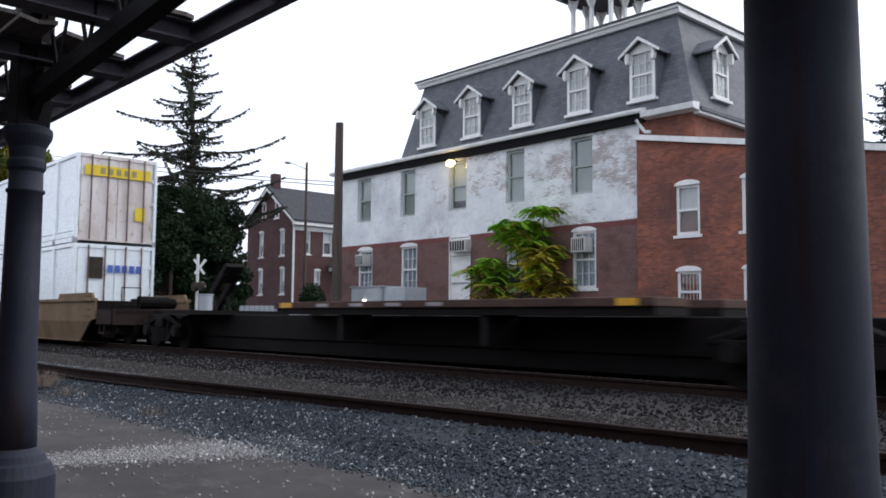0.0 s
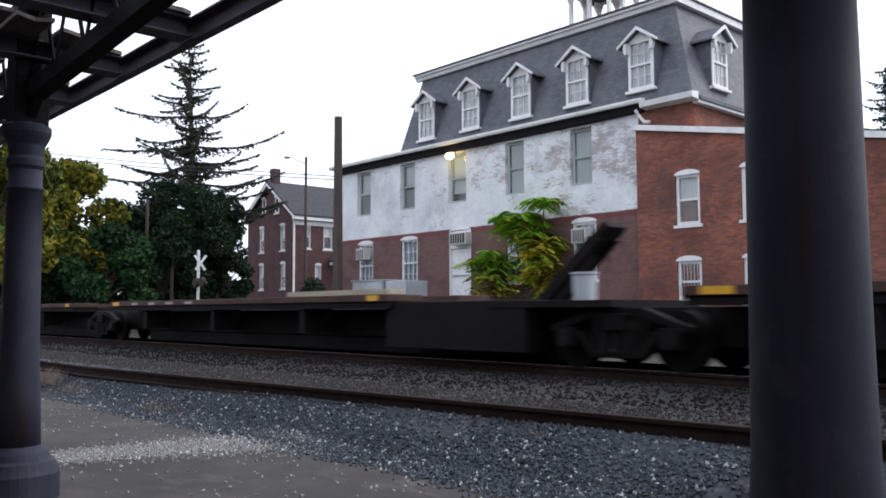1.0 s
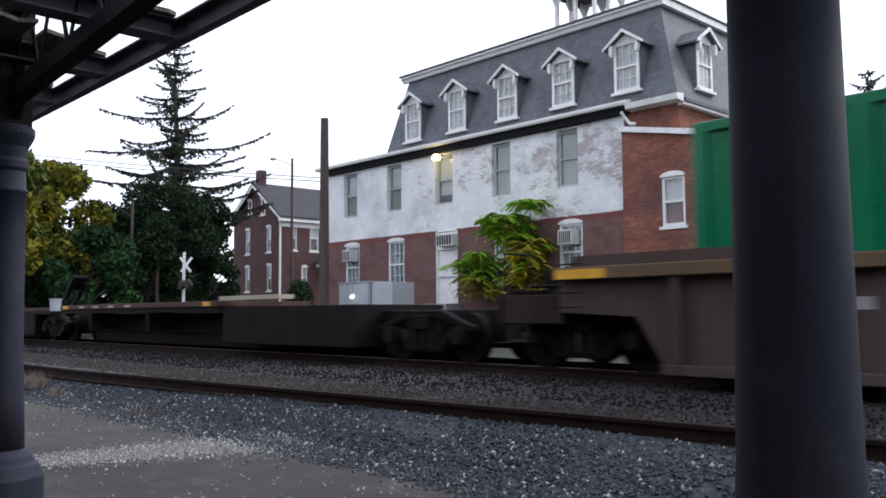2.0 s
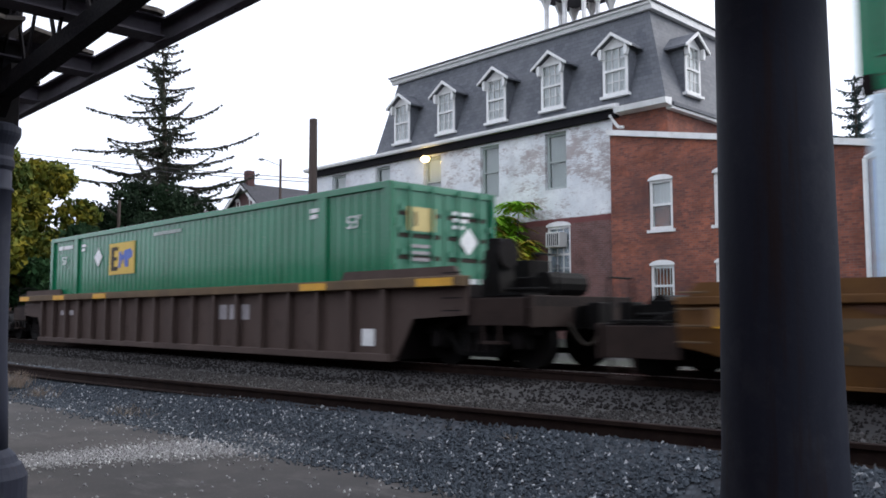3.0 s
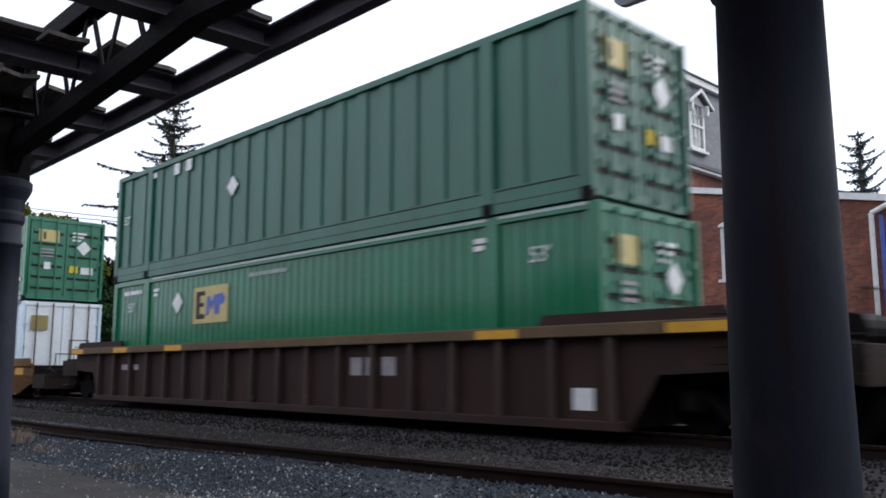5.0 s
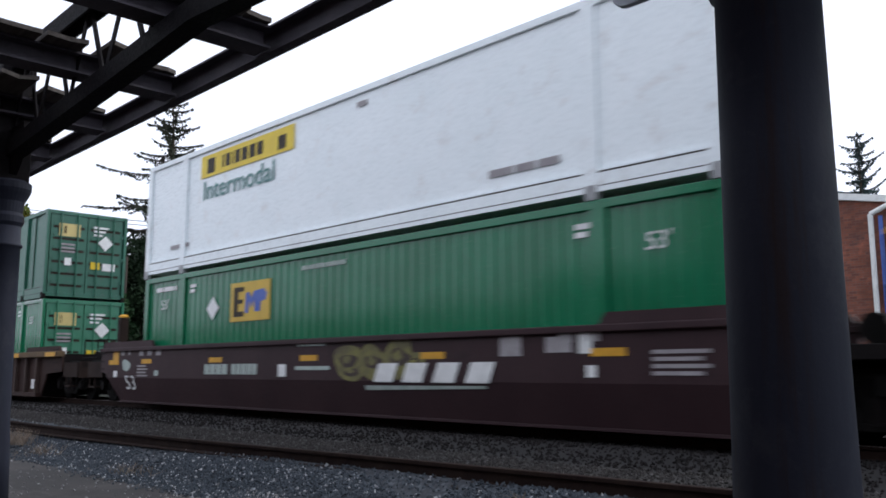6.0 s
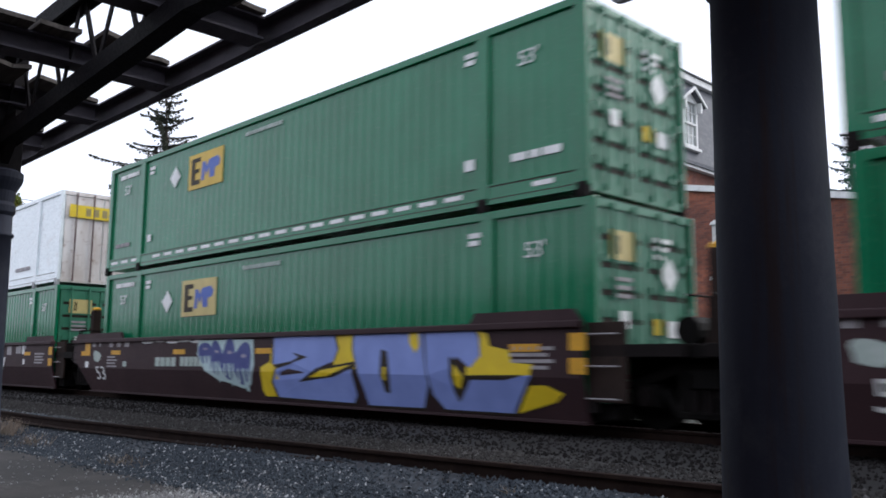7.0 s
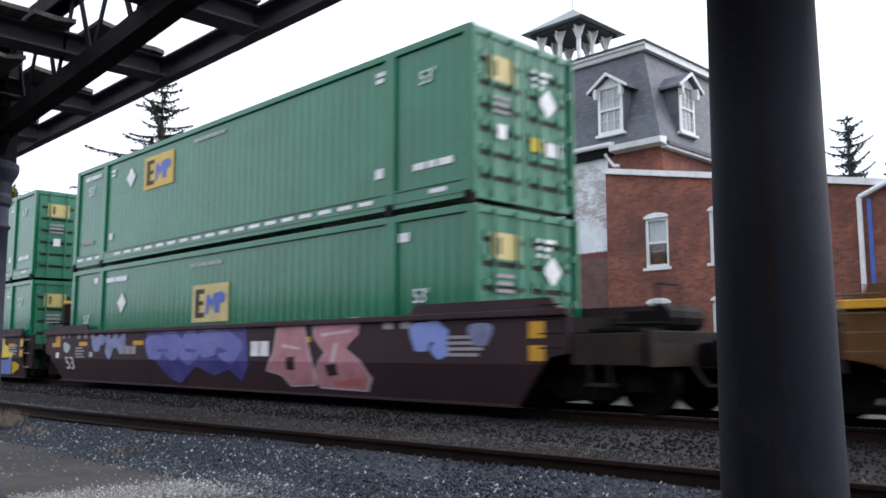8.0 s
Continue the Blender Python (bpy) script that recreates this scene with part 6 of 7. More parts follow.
    for x in (0.25,) if cut else (0.25, L - 0.25):
        bm = bmesh.new()
        for k in range(4):
            tube(bm, (x - 0.2, -W - 0.12, top - 0.55 + 0.2 * k), (x + 0.2, -W - 0.12, top - 0.55 + 0.2 * k), 0.012, seg=5)
        part("ladder", bm, M["chord_tan" if skin == "car_yellow" else "spine"], c)
    return c


def stripe(c, x0, x1, z0, z1, material="mark_yellow", name="reflector_mark", out=0.0):
    plate(c, name, x0, x1, z0, z1, material, "", -HALF - 0.088 - out, 0.006)


def maroon_marks(c, L, cut):
    """Stencils on a maroon car."""
    for x in (2.54, 6.0, 9.55, 13.0, 16.4):
        stripe(c, x, x + 0.56, 1.64, 1.75)
    stripe(c, 0.8, 1.15, 1.62, 1.98)
    stripe(c, 0.55, 0.8, 1.62, 1.74)
    e = L - cut * 0.56
    stripe(c, e - 0.7, e - 0.42, 1.65, 1.89)
    stripe(c, e - 0.7, e - 0.42, 1.33, 1.55)
    figure = letters("size_figure", "53", 0.52, M["mark_white"], c, 0, 0, 0)
    figure.matrix_basis = pose(1.58, -HALF - 0.122, 0.99, 104.6) @ Matrix.Diagonal((1.25, 1, 1, 1))
    for k in range(4):
        bars(c, 2.3, 1.56 - 0.08 * k, (0.5 + 0.1 * (k % 2),), 0.04, "mark_grey", -HALF - 0.088)
        bars(c, L - 2.4, 1.66 - 0.09 * k, (0.8 - 0.1 * (k % 2),), 0.05, "mark_grey", -HALF - 0.088)
    bars(c, 1.3, 1.86, (0.2, 0.1), 0.1, "mark_grey", -HALF - 0.088, 0.25)
    bars(c, 2.4, 1.84, (0.22, 0.22, 0.25), 0.12, "mark_grey", -HALF - 0.088, 0.25)
    bars(c, 0.86, 1.30, (0.22,), 0.16, "mark_white", -HALF - 0.088)
    bars(c, 3.28, 1.34, (0.2,), 0.13, "mark_faded", -HALF - 0.088)
    shape(c, "chalk_smudge", disc(1.62, 1.60, 0.24, 0.16, 16, 0.2, 1.0), "mark_faded", -HALF - 0.086, 0.002)
    bars(c, L - 3.9, 1.84, (0.25, 0.25), 0.14, "mark_grey", -HALF - 0.088, 0.2)


def graffiti_big(c):
    """Three broad pale-blue letters rimmed in black over yellow, along one maroon car."""
    y = -HALF - 0.090
    for pts in ([(10.30, 2.01), (10.20, 2.0), (10.10, 1.48), (9.77, 1.37), (9.74, 0.92), (9.82, 0.79), (10.40, 0.80)], [(12.10, 2.01), (12.80, 2.01), (12.85, 1.36), (12.20, 1.36)],
                [(15.60, 2.0), (15.95, 1.92), (16.0, 1.73), (16.38, 1.66), (16.43, 1.48), (16.82, 1.46), (16.75, 1.25), (15.50, 1.20)], [(16.40, 1.14), (17.03, 1.17), (17.33, 1.06), (17.18, 0.94), (16.45, 0.75), (16.30, 0.78)]):
        shape(c, "graffiti_ground", pts, "bright_yellow", y)
    letter = [
        [(10.24, 2.01), (12.18, 2.01), (12.30, 1.69), (12.17, 1.49), (11.66, 1.36), (11.50, 1.20), (12.70, 1.38), (12.78, 0.90), (12.65, 0.76), (10.30, 0.79), (10.17, 1.10), (10.35, 1.34), (10.92, 1.45), (10.22, 1.43)],
        [(12.77, 2.01), (14.53, 2.01), (14.59, 1.50), (14.66, 1.14), (14.46, 0.75), (13.06, 0.74), (12.99, 1.0), (12.86, 1.39), (12.75, 1.69)],
        [(14.59, 2.01), (15.67, 2.01), (15.79, 1.84), (15.81, 1.58), (15.60, 1.40), (15.31, 1.58), (15.21, 1.41), (15.31, 1.06), (15.63, 1.24), (16.14, 1.24), (16.80, 1.31), (16.58, 1.02), (16.38, 0.75), (14.95, 0.75), (14.74, 0.96), (14.64, 1.41)]]
    for pts in letter:
        cx, cz = sum(p[0] for p in pts) / len(pts), sum(p[1] for p in pts) / len(pts)
        edge = [(cx + (px - cx) * 1.05, min(2.03, cz + (pz - cz) * 1.06)) for px, pz in pts]
        shape(c, "graffiti_outline", edge, "mark_black", y - 0.003, 0.0025)
    for k, pts in enumerate(letter):
        shape(c, "graffiti_letter", pts, "graffiti_blue", y - 0.006 - 0.0005 * k, 0.0025)
    for pts, mt in (([(11.06, 1.10), (11.66, 1.36), (12.79, 1.49), (12.80, 1.39), (12.16, 1.21), (11.62, 1.16)], "mark_black"), ([(11.42, 1.19), (11.83, 1.33), (12.73, 1.44), (12.28, 1.31), (11.98, 1.22)], "bright_yellow"),
                    ([(10.30, 1.36), (10.92, 1.47), (11.38, 1.57), (10.87, 1.66), (11.10, 1.57), (10.86, 1.49), (10.24, 1.42)], "mark_black"),
                    ([(13.52, 1.70), (13.67, 1.66), (13.74, 1.30), (13.68, 0.96), (13.57, 0.98), (13.49, 1.30)], "mark_black"), ([(13.57, 1.40), (13.65, 1.40), (13.63, 1.17), (13.55, 1.19)], "bright_yellow"),
                    ([(14.23, 1.98), (14.45, 1.97), (14.48, 1.75), (14.38, 1.63), (14.24, 1.79)], "bright_yellow"),
                    ([(15.16, 1.58), (15.31, 1.50), (15.53, 1.29), (16.70, 1.31), (16.30, 1.23), (15.60, 1.22), (15.48, 1.07), (15.30, 0.87), (15.21, 1.06), (15.17, 1.32)], "mark_black"),
                    ([(15.26, 1.46), (15.46, 1.26), (15.36, 1.07), (15.25, 1.15)], "bright_yellow")):
        shape(c, "graffiti_mark", pts, mt, y - 0.011 - (0.003 if mt == "bright_yellow" else 0), 0.0025)


def disc(cx, cz, rx, rz, n=18, wob=0.0, turn=0.0):
    return [(cx + rx * (1 + wob * math.sin(3 * q + turn)) * math.cos(q), cz + rz * (1 + wob * math.cos(2 * q + turn)) * math.sin(q)) for q in (2 * math.pi * k / n for k in range(n))]


def graffiti_curly(c, x0):
    """A row of round tags, navy with mint rims."""
    y = -HALF - 0.090
    shape(c, "graffiti_ground", [(x0 - 0.06, 1.95), (x0 + 2.2, 1.93), (x0 + 2.26, 1.40), (x0 + 2.08, 1.02), (x0 + 1.78, 0.92), (x0 + 1.3, 1.02), (x0 + 0.8, 1.08), (x0 + 0.25, 1.28), (x0 - 0.10, 1.64)], "graffiti_mint", y)
    for k, (dx, dz, rx, rz) in enumerate(((0.24, 1.66, 0.28, 0.26), (0.74, 1.56, 0.26, 0.36), (1.28, 1.53, 0.30, 0.40), (1.84, 1.44, 0.33, 0.45))):
        cx = x0 + dx
        shape(c, "graffiti_letter", disc(cx, dz, rx, rz, 22, 0.12, 1.7 * k), "graffiti_navy", y - 0.004 - 0.001 * k, 0.001)
        for q, w in ((-0.55, 0.022), (0.05, 0.035), (0.55, 0.022)):
            lo = dz - rz * (0.95 - 0.25 * abs(q))
            shape(c, "graffiti_stroke", [(cx + rx * q - w, dz - rz * 0.25), (cx + rx * q + w, dz - rz * 0.20), (cx + rx * q + w + 0.05, lo), (cx + rx * q - w + 0.02, lo - 0.04)], "graffiti_mint", y - 0.009, 0.001)
        shape(c, "graffiti_stroke", disc(cx + 0.03, dz + rz * 0.35, rx * 0.30, 0.035, 12, 0.3, k), "graffiti_haze", y - 0.0105, 0.001)
        shape(c, "graffiti_drip", disc(cx + 0.1, dz - rz - 0.05, 0.07, 0.10, 10, 0.3, 2 * k), "graffiti_mint", y - 0.0022, 0.0005)
    for k in range(5):
        shape(c, "graffiti_scrawl", disc(x0 - 2.6 + 0.62 * k, 1.93 + 0.03 * (k % 2), 0.30, 0.035, 10, 0.3, k), "mark_white", y, 0.002)


M["graffiti_blue"] = plain("periwinkle_spray", (0.24, 0.32, 0.68), (0.20, 0.27, 0.60), 1.5, 0.6)
M["graffiti_mint"] = plain("mint_spray", (0.42, 0.58, 0.58), (0.52, 0.64, 0.66), 2.5, 0.6)
M["graffiti_navy"] = plain("navy_spray", (0.040, 0.054, 0.208), (0.064, 0.081, 0.260), 2.5, 0.6)
M["graffiti_royal"] = plain("royal_spray", (0.030, 0.028, 0.20), (0.075, 0.065, 0.26), 1.6, 0.6, dirt=(0.055, 0.035, 0.09))
M["graffiti_crimson"] = plain("crimson_spray", (0.20, 0.020, 0.035), (0.13, 0.030, 0.060), 2.2, 0.6)
M["graffiti_lilac"] = plain("chalky_lilac_spray", (0.36, 0.32, 0.33), (0.27, 0.23, 0.25), 2.6, 0.7)
M["graffiti_plum"] = plain("plum_spray", (0.075, 0.012, 0.030), (0.055, 0.016, 0.030), 2.2, 0.6)
M["graffiti_haze"] = plain("pale_violet_spray", (0.36, 0.34, 0.42), (0.28, 0.24, 0.33), 2.2, 0.7)
M["graffiti_violet"] = plain("violet_spray", (0.12, 0.13, 0.40), (0.18, 0.18, 0.44), 1.8, 0.6, dirt=(0.08, 0.07, 0.20))
M["graffiti_faded"] = plain("faded_blue_spray", (0.26, 0.30, 0.50), (0.16, 0.17, 0.28), 3.0, 0.7, dirt=(0.07, 0.05, 0.06))
M["patch_tan"] = plain("pale_tan_patch", (0.24, 0.13, 0.055), (0.17, 0.085, 0.035), 3.0, 0.75, dirt=(0.09, 0.045, 0.025))
M["patch_rust"] = plain("rust_brown_patch", (0.10, 0.042, 0.020), (0.070, 0.030, 0.016), 3.0, 0.8, dirt=(0.16, 0.075, 0.025))
M["patch_ochre"] = plain("fresh_ochre_patch", (0.30, 0.14, 0.016), (0.22, 0.10, 0.014), 3.0, 0.6, dirt=(0.11, 0.05, 0.02))
M["graffiti_rim"] = plain("chalk_pink_spray", (0.62, 0.50, 0.52), (0.52, 0.40, 0.42), 2.6, 0.65)
M["graffiti_coral"] = plain("coral_spray", (0.50, 0.14, 0.13), (0.40, 0.11, 0.11), 2.6, 0.65)
M["graffiti_pink"] = plain("pink_spray", (0.52, 0.24, 0.26), (0.40, 0.17, 0.19), 2.6, 0.65, dirt=(0.30, 0.13, 0.14))


def graffiti_blue_pink(c):
    y = -HALF - 0.090
    shape(c, "graffiti_ground", [(6.7, 2.0), (11.3, 2.02), (11.4, 1.2), (11.0, 0.85), (10.6, 1.1), (9.9, 0.95), (9.2, 1.15), (8.3, 0.75), (7.8, 0.85), (7.2, 1.3), (6.8, 1.7)],
          "graffiti_royal", y)
    for k in range(5):
        shape(c, "graffiti_letter", disc(7.2 + 0.85 * k, 1.58 + 0.08 * (k % 2), 0.5, 0.36, 20, 0.18, 1.9 * k), "graffiti_violet", y - 0.003 - 0.001 * k, 0.0008)
    for k in range(3):
        shape(c, "graffiti_scrawl", disc(7.6 + 1.35 * k, 1.5, 0.26, 0.05, 12, 0.3, k), "graffiti_navy", y - 0.010, 0.001)
    shape(c, "graffiti_scrawl", [(6.8, 1.885), (11.2, 1.90), (11.2, 1.915), (6.8, 1.90)], "mark_black", y - 0.012, 0.001)
    for k, (cx, cz, rx, rz) in enumerate(((3.75, 1.68, 0.30, 0.26), (4.1, 1.80, 0.26, 0.16), (4.55, 1.62, 0.22, 0.30), (4.95, 1.78, 0.24, 0.18), (5.35, 1.68, 0.28, 0.24))):
        shape(c, "graffiti_letter", disc(cx, cz, rx, rz, 18, 0.22, 1.1 * k), "graffiti_faded", y - 0.001 * k, 0.0008)
    pink = (((12.05, 1.10), (12.35, 1.45), (12.48, 2.02), (13.30, 2.03), (13.42, 1.65), (13.60, 1.25), (13.58, 0.86), (12.80, 0.82), (12.55, 1.02)),
            ((13.66, 2.02), (14.98, 2.04), (14.95, 1.74), (14.62, 1.52), (15.00, 1.32), (15.24, 1.02), (15.08, 0.80), (13.78, 0.82), (13.66, 1.10), (14.02, 1.45), (13.72, 1.70)))
    for k, pts in enumerate(pink):
        cx, cz = sum(p[0] for p in pts) / len(pts), sum(p[1] for p in pts) / len(pts)
        shape(c, "graffiti_outline", [(cx + (px - cx) * 1.07, cz + (pz - cz) * 1.05) for px, pz in pts], "graffiti_rim", y - 0.001 * k, 0.0008)
        shape(c, "graffiti_letter", pts, "graffiti_pink", y - 0.004 - 0.001 * k, 0.0008)
    for pts, mt in ((((12.78, 1.36), (13.06, 1.38), (13.02, 1.12), (12.74, 1.12)), "maroon"), (((14.00, 1.22), (14.34, 1.25), (14.36, 1.05), (14.06, 1.02)), "maroon"),
                    (((14.20, 0.92), (15.05, 1.02), (15.02, 0.86), (14.25, 0.84)), "graffiti_coral"), (((12.62, 1.62), (13.25, 1.55), (13.24, 1.50), (12.62, 1.56)), "graffiti_rim"),
                    (((13.90, 1.80), (14.80, 1.86), (14.80, 1.81), (13.90, 1.74)), "graffiti_rim"), (((14.30, 1.62), (14.42, 1.62), (14.30, 1.28), (14.18, 1.28)), "graffiti_rim")):
        shape(c, "graffiti_mark", pts, mt, y - 0.008, 0.001)
    bars(c, 11.5, 1.38, (0.3, 0.3), 0.3, "mark_white", -HALF - 0.094)
    bars(c, 5.2, 1.42, (0.3, 0.3, 0.25), 0.2, "mark_grey", -HALF - 0.094)
    for k, (cx, cz, rx, rz) in enumerate(((16.6, 1.70, 0.26, 0.30), (16.95, 1.78, 0.24, 0.18), (17.05, 1.52, 0.20, 0.16), (17.9, 1.72, 0.24, 0.22))):
        shape(c, "graffiti_letter", disc(cx, cz, rx, rz, 18, 0.22, 2.1 * k), "graffiti_blue" if k < 3 else "graffiti_faded", y - 0.001 * k, 0.0008)


def wagons():
    well_car(-45.9, -25.4, "dusty tan well car ahead of the empties", "car_dusty", "car_dusty", 1.98, 1.6)
    well_car(-67.0, -46.9, "dusty tan well car far along the train", "car_dusty", "car_dusty", 1.98, 1.6)
    for s0, s1, sh in ((36.1, 56.3, 1), (83.7, 104.4, 2)):
        c = well_car(s0, s1, "brown ribbed well car with worn tan top chord", "car_brown" if sh == 1 else "car_umber", "chord_tan", 2.06, 1.7, 0.98)
        L = s1 - s0
        for x in (0.05, 3.0, 6.0, L - 4.3, L - 1.0):
            stripe(c, x, x + 0.85, 1.90, 2.03, "mark_yellow", out=0.17)
        if sh == 1:
            bm = bmesh.new()
            prism(bm, [(L - 0.05, 1.731), (L + 0.34, 1.731), (L + 0.26, 2.15), (L + 0.26, 2.66), (L + 0.02, 2.66), (L + 0.02, 2.15)], -0.95, -0.55)
            box(bm, L - 0.18, L + 0.20, -0.10, 0.45, 1.731, 2.35)
            tube(bm, (L + 0.14, -1.15, 1.731), (L + 0.14, -1.10, 2.45), 0.03, seg=6)
            tube(bm, (L + 0.14, 0.75, 1.731), (L + 0.14, 0.70, 2.30), 0.03, seg=6)
            stand = part("brake_stand", bm, M["truck"], c, "grimy brake stand on the end platform", 0.02)
            bm = bmesh.new()
            tube(bm, (L + 0.27, -0.75, 2.42), (L + 0.33, -0.75, 2.42), 0.24, seg=16)
            part("brake_wheel", bm, M["spine"], stand)
        bars(c, L - 7.6, 1.35, (0.32, 0.32, 0.36), 0.32, "mark_grey", -HALF - 0.088, 0.12)
        bars(c, 3.2, 1.45, (0.4, 0.5), 0.14, "mark_grey", -HALF - 0.088, 0.1)
        bars(c, L - 2.6, 0.9, (0.35,), 0.3, "mark_white", -HALF - 0.088)
    c = well_car(60.0, 80.2, "weathered yellow well car with graffiti", "car_yellow", "car_yellow", 1.66, 1.7, raise_by=0.17, bottom=0.66)
    L = 20.2
    shape(c, "number_board", [(4.66, 1.35), (7.12, 1.35), (7.12, 1.54), (4.66, 1.54)], "spine", -HALF - 0.088, label="dark number board")
    bars(c, 4.74, 1.38, (0.78,), 0.12, "mark_grey", -HALF - 0.096, 0.2)
    bars(c, 5.75, 1.38, (0.16,) * 7, 0.13, "mark_faded", -HALF - 0.096, 0.03)
    y = -HALF - 0.090
    shape(c, "graffiti_ground", [(7.85, 1.64), (7.82, 0.95), (7.95, 0.72), (10.75, 0.73), (10.86, 1.2), (10.84, 1.645)], "graffiti_crimson", y)
    upper = (((7.90, 1.63), (8.36, 1.635), (8.34, 1.36), (8.10, 1.31), (7.92, 1.36)), ((8.42, 1.635), (8.80, 1.637), (8.86, 1.30), (8.46, 1.26)), ((8.92, 1.637), (9.12, 1.637), (9.04, 1.40), (8.94, 1.38)),
             ((9.18, 1.638), (10.72, 1.64), (10.76, 1.38), (10.42, 1.24), (10.05, 1.20), (9.52, 1.20), (9.30, 1.34)))
    for k, pts in enumerate(upper):
        shape(c, "graffiti_letter", pts, "graffiti_haze", y - 0.004 - 0.0005 * k, 0.001)
    for k, (cx, cz, rx, rz) in enumerate(((8.26, 1.02, 0.36, 0.29), (8.92, 1.00, 0.30, 0.22), (9.58, 1.00, 0.22, 0.24), (10.05, 0.97, 0.19, 0.22), (10.48, 1.00, 0.24, 0.26))):
        shape(c, "graffiti_outline", disc(cx, cz, rx + 0.035, rz + 0.035, 20, 0.05, 0.9 * k), "graffiti_plum", y - 0.008 - 0.0004 * k, 0.0003)
        shape(c, "graffiti_letter", disc(cx, cz, rx, rz, 20, 0.05, 0.9 * k), "graffiti_lilac", y - 0.011 - 0.0005 * k, 0.0004)
    for pts in (((8.20, 1.22), (8.42, 1.10), (8.30, 1.06)), ((8.66, 1.12), (9.12, 1.14), (9.10, 1.09), (8.66, 1.07)), ((9.68, 1.14), (9.90, 1.15), (9.80, 0.92)), ((10.12, 1.15), (10.36, 1.17), (10.24, 0.98))):
        shape(c, "graffiti_mark", pts, "graffiti_crimson", y - 0.015, 0.001)
    stripe(c, 9.22, 9.56, 1.30, 1.40, out=0.014)
    shape(c, "graffiti_ground", [(7.20, 1.64), (7.78, 1.64), (7.74, 1.20), (7.30, 1.16), (7.36, 1.45)], "red_light", y)
    shape(c, "graffiti_letter", disc(7.52, 1.37, 0.22, 0.07, 12, 0.2, 1.0), "mark_yellow", y - 0.003, 0.001)
    shape(c, "graffiti_ground", [(10.90, 1.64), (11.60, 1.64), (11.55, 1.36), (11.25, 1.30), (10.95, 1.42)], "red_light", y)
    shape(c, "graffiti_letter", disc(11.05, 1.25, 0.14, 0.08, 12, 0.2, 1.0), "mark_yellow", y - 0.003, 0.001)
    bars(c, 11.7, 1.34, (0.42, 0.42, 0.46), 0.20, "mark_white", -HALF - 0.088, 0.10)
    for k in range(3):
        shape(c, "lettering_bar", [(11.9 + 0.55 * k, 1.28), (12.15 + 0.55 * k, 1.28), (12.25 + 0.55 * k, 0.98), (12.1 + 0.55 * k, 0.98)], "red_light", -HALF - 0.088)
    bars(c, 16.1, 0.95, (0.75,), 0.32, "car_brown", -HALF - 0.088)
    # repainted and rubbed patches along the yellow side
    rs = random.Random(77)
    for k in range(26):
        px, w = rs.uniform(0.6, L - 2.4), rs.uniform(0.25, 1.3)
        if 3.6 < px + w and px < 13.6:
            continue
        pz = rs.choice((0.92, 1.10, 1.30, 1.34, 1.42))
        ph = rs.uniform(0.12, 0.26)
        shape(c, "paint_patch", disc(px + w / 2, pz + ph / 2, w / 2, ph / 2, 14, 0.16, k), rs.choice(("patch_tan", "patch_rust", "patch_rust", "patch_ochre")), y - 0.0003 * k, 0.0002)
    for px, w, mt in ((15.0, 0.9, "patch_ochre"), (16.6, 0.7, "patch_tan"), (17.6, 0.8, "patch_rust"), (0.4, 0.8, "patch_tan")):
        shape(c, "paint_patch", [(px, 1.30), (px + w, 1.31), (px + w, 1.54), (px, 1.53)], mt, y - 0.010, 0.002)
    stripe(c, 0.5, 1.3, 1.28, 1.52, out=0.012)
    stripe(c, L - 1.6, L - 0.8, 1.3, 1.52)
    bars(c, 1.6, 0.9, (1.2,), 0.5, "chord_tan", -HALF - 0.088)
    well_car(171.0, 191.5, "yellow well car at the end of the string", "car_yellow", "mark_yellow", 2.0, 1.6)
    for s0, s1, tr, cut in ((107.6, 127.35, "far", 0.93), (128.1, 146.9, "far", 1.12), (147.85, 167.4, "both", 0.0)):
        c = well_car(s0, s1, "dark maroon well car with white stencils" + (" and large blue graffiti" if s0 == 128.1 else ""), "maroon", "maroon", 2.06, 1.05, trucks=tr, reach=(1.1 if s0 == 107.6 else 0.35, 1.25 if tr == "both" else 0.35), cut=cut)
        maroon_marks(c, s1 - s0, cut)
        if s0 == 107.6:
            bars(c, 5.80, 1.38, (0.22, 0.22, 0.22, 0.22), 0.22, "mark_faded", -HALF - 0.088, 0.04)
            bars(c, 6.98, 1.38, (0.17, 0.17, 0.17, 0.17, 0.17), 0.22, "mark_faded", -HALF - 0.088, 0.04)
            bars(c, 8.80, 1.34, (0.26,), 0.24, "mark_white", -HALF - 0.088)
            bars(c, 9.45, 1.92, (0.9,), 0.05, "mark_faded", -HALF - 0.088)
            bars(c, 9.40, 1.47, (1.1,), 0.07, "mark_faded", -HALF - 0.088)
            spray = ((11.05, 1.62, 0.40, 0.34), (11.75, 1.60, 0.38, 0.30), (12.45, 1.68, 0.42, 0.34), (12.85, 1.56, 0.26, 0.22), (11.15, 1.42, 0.34, 0.16))
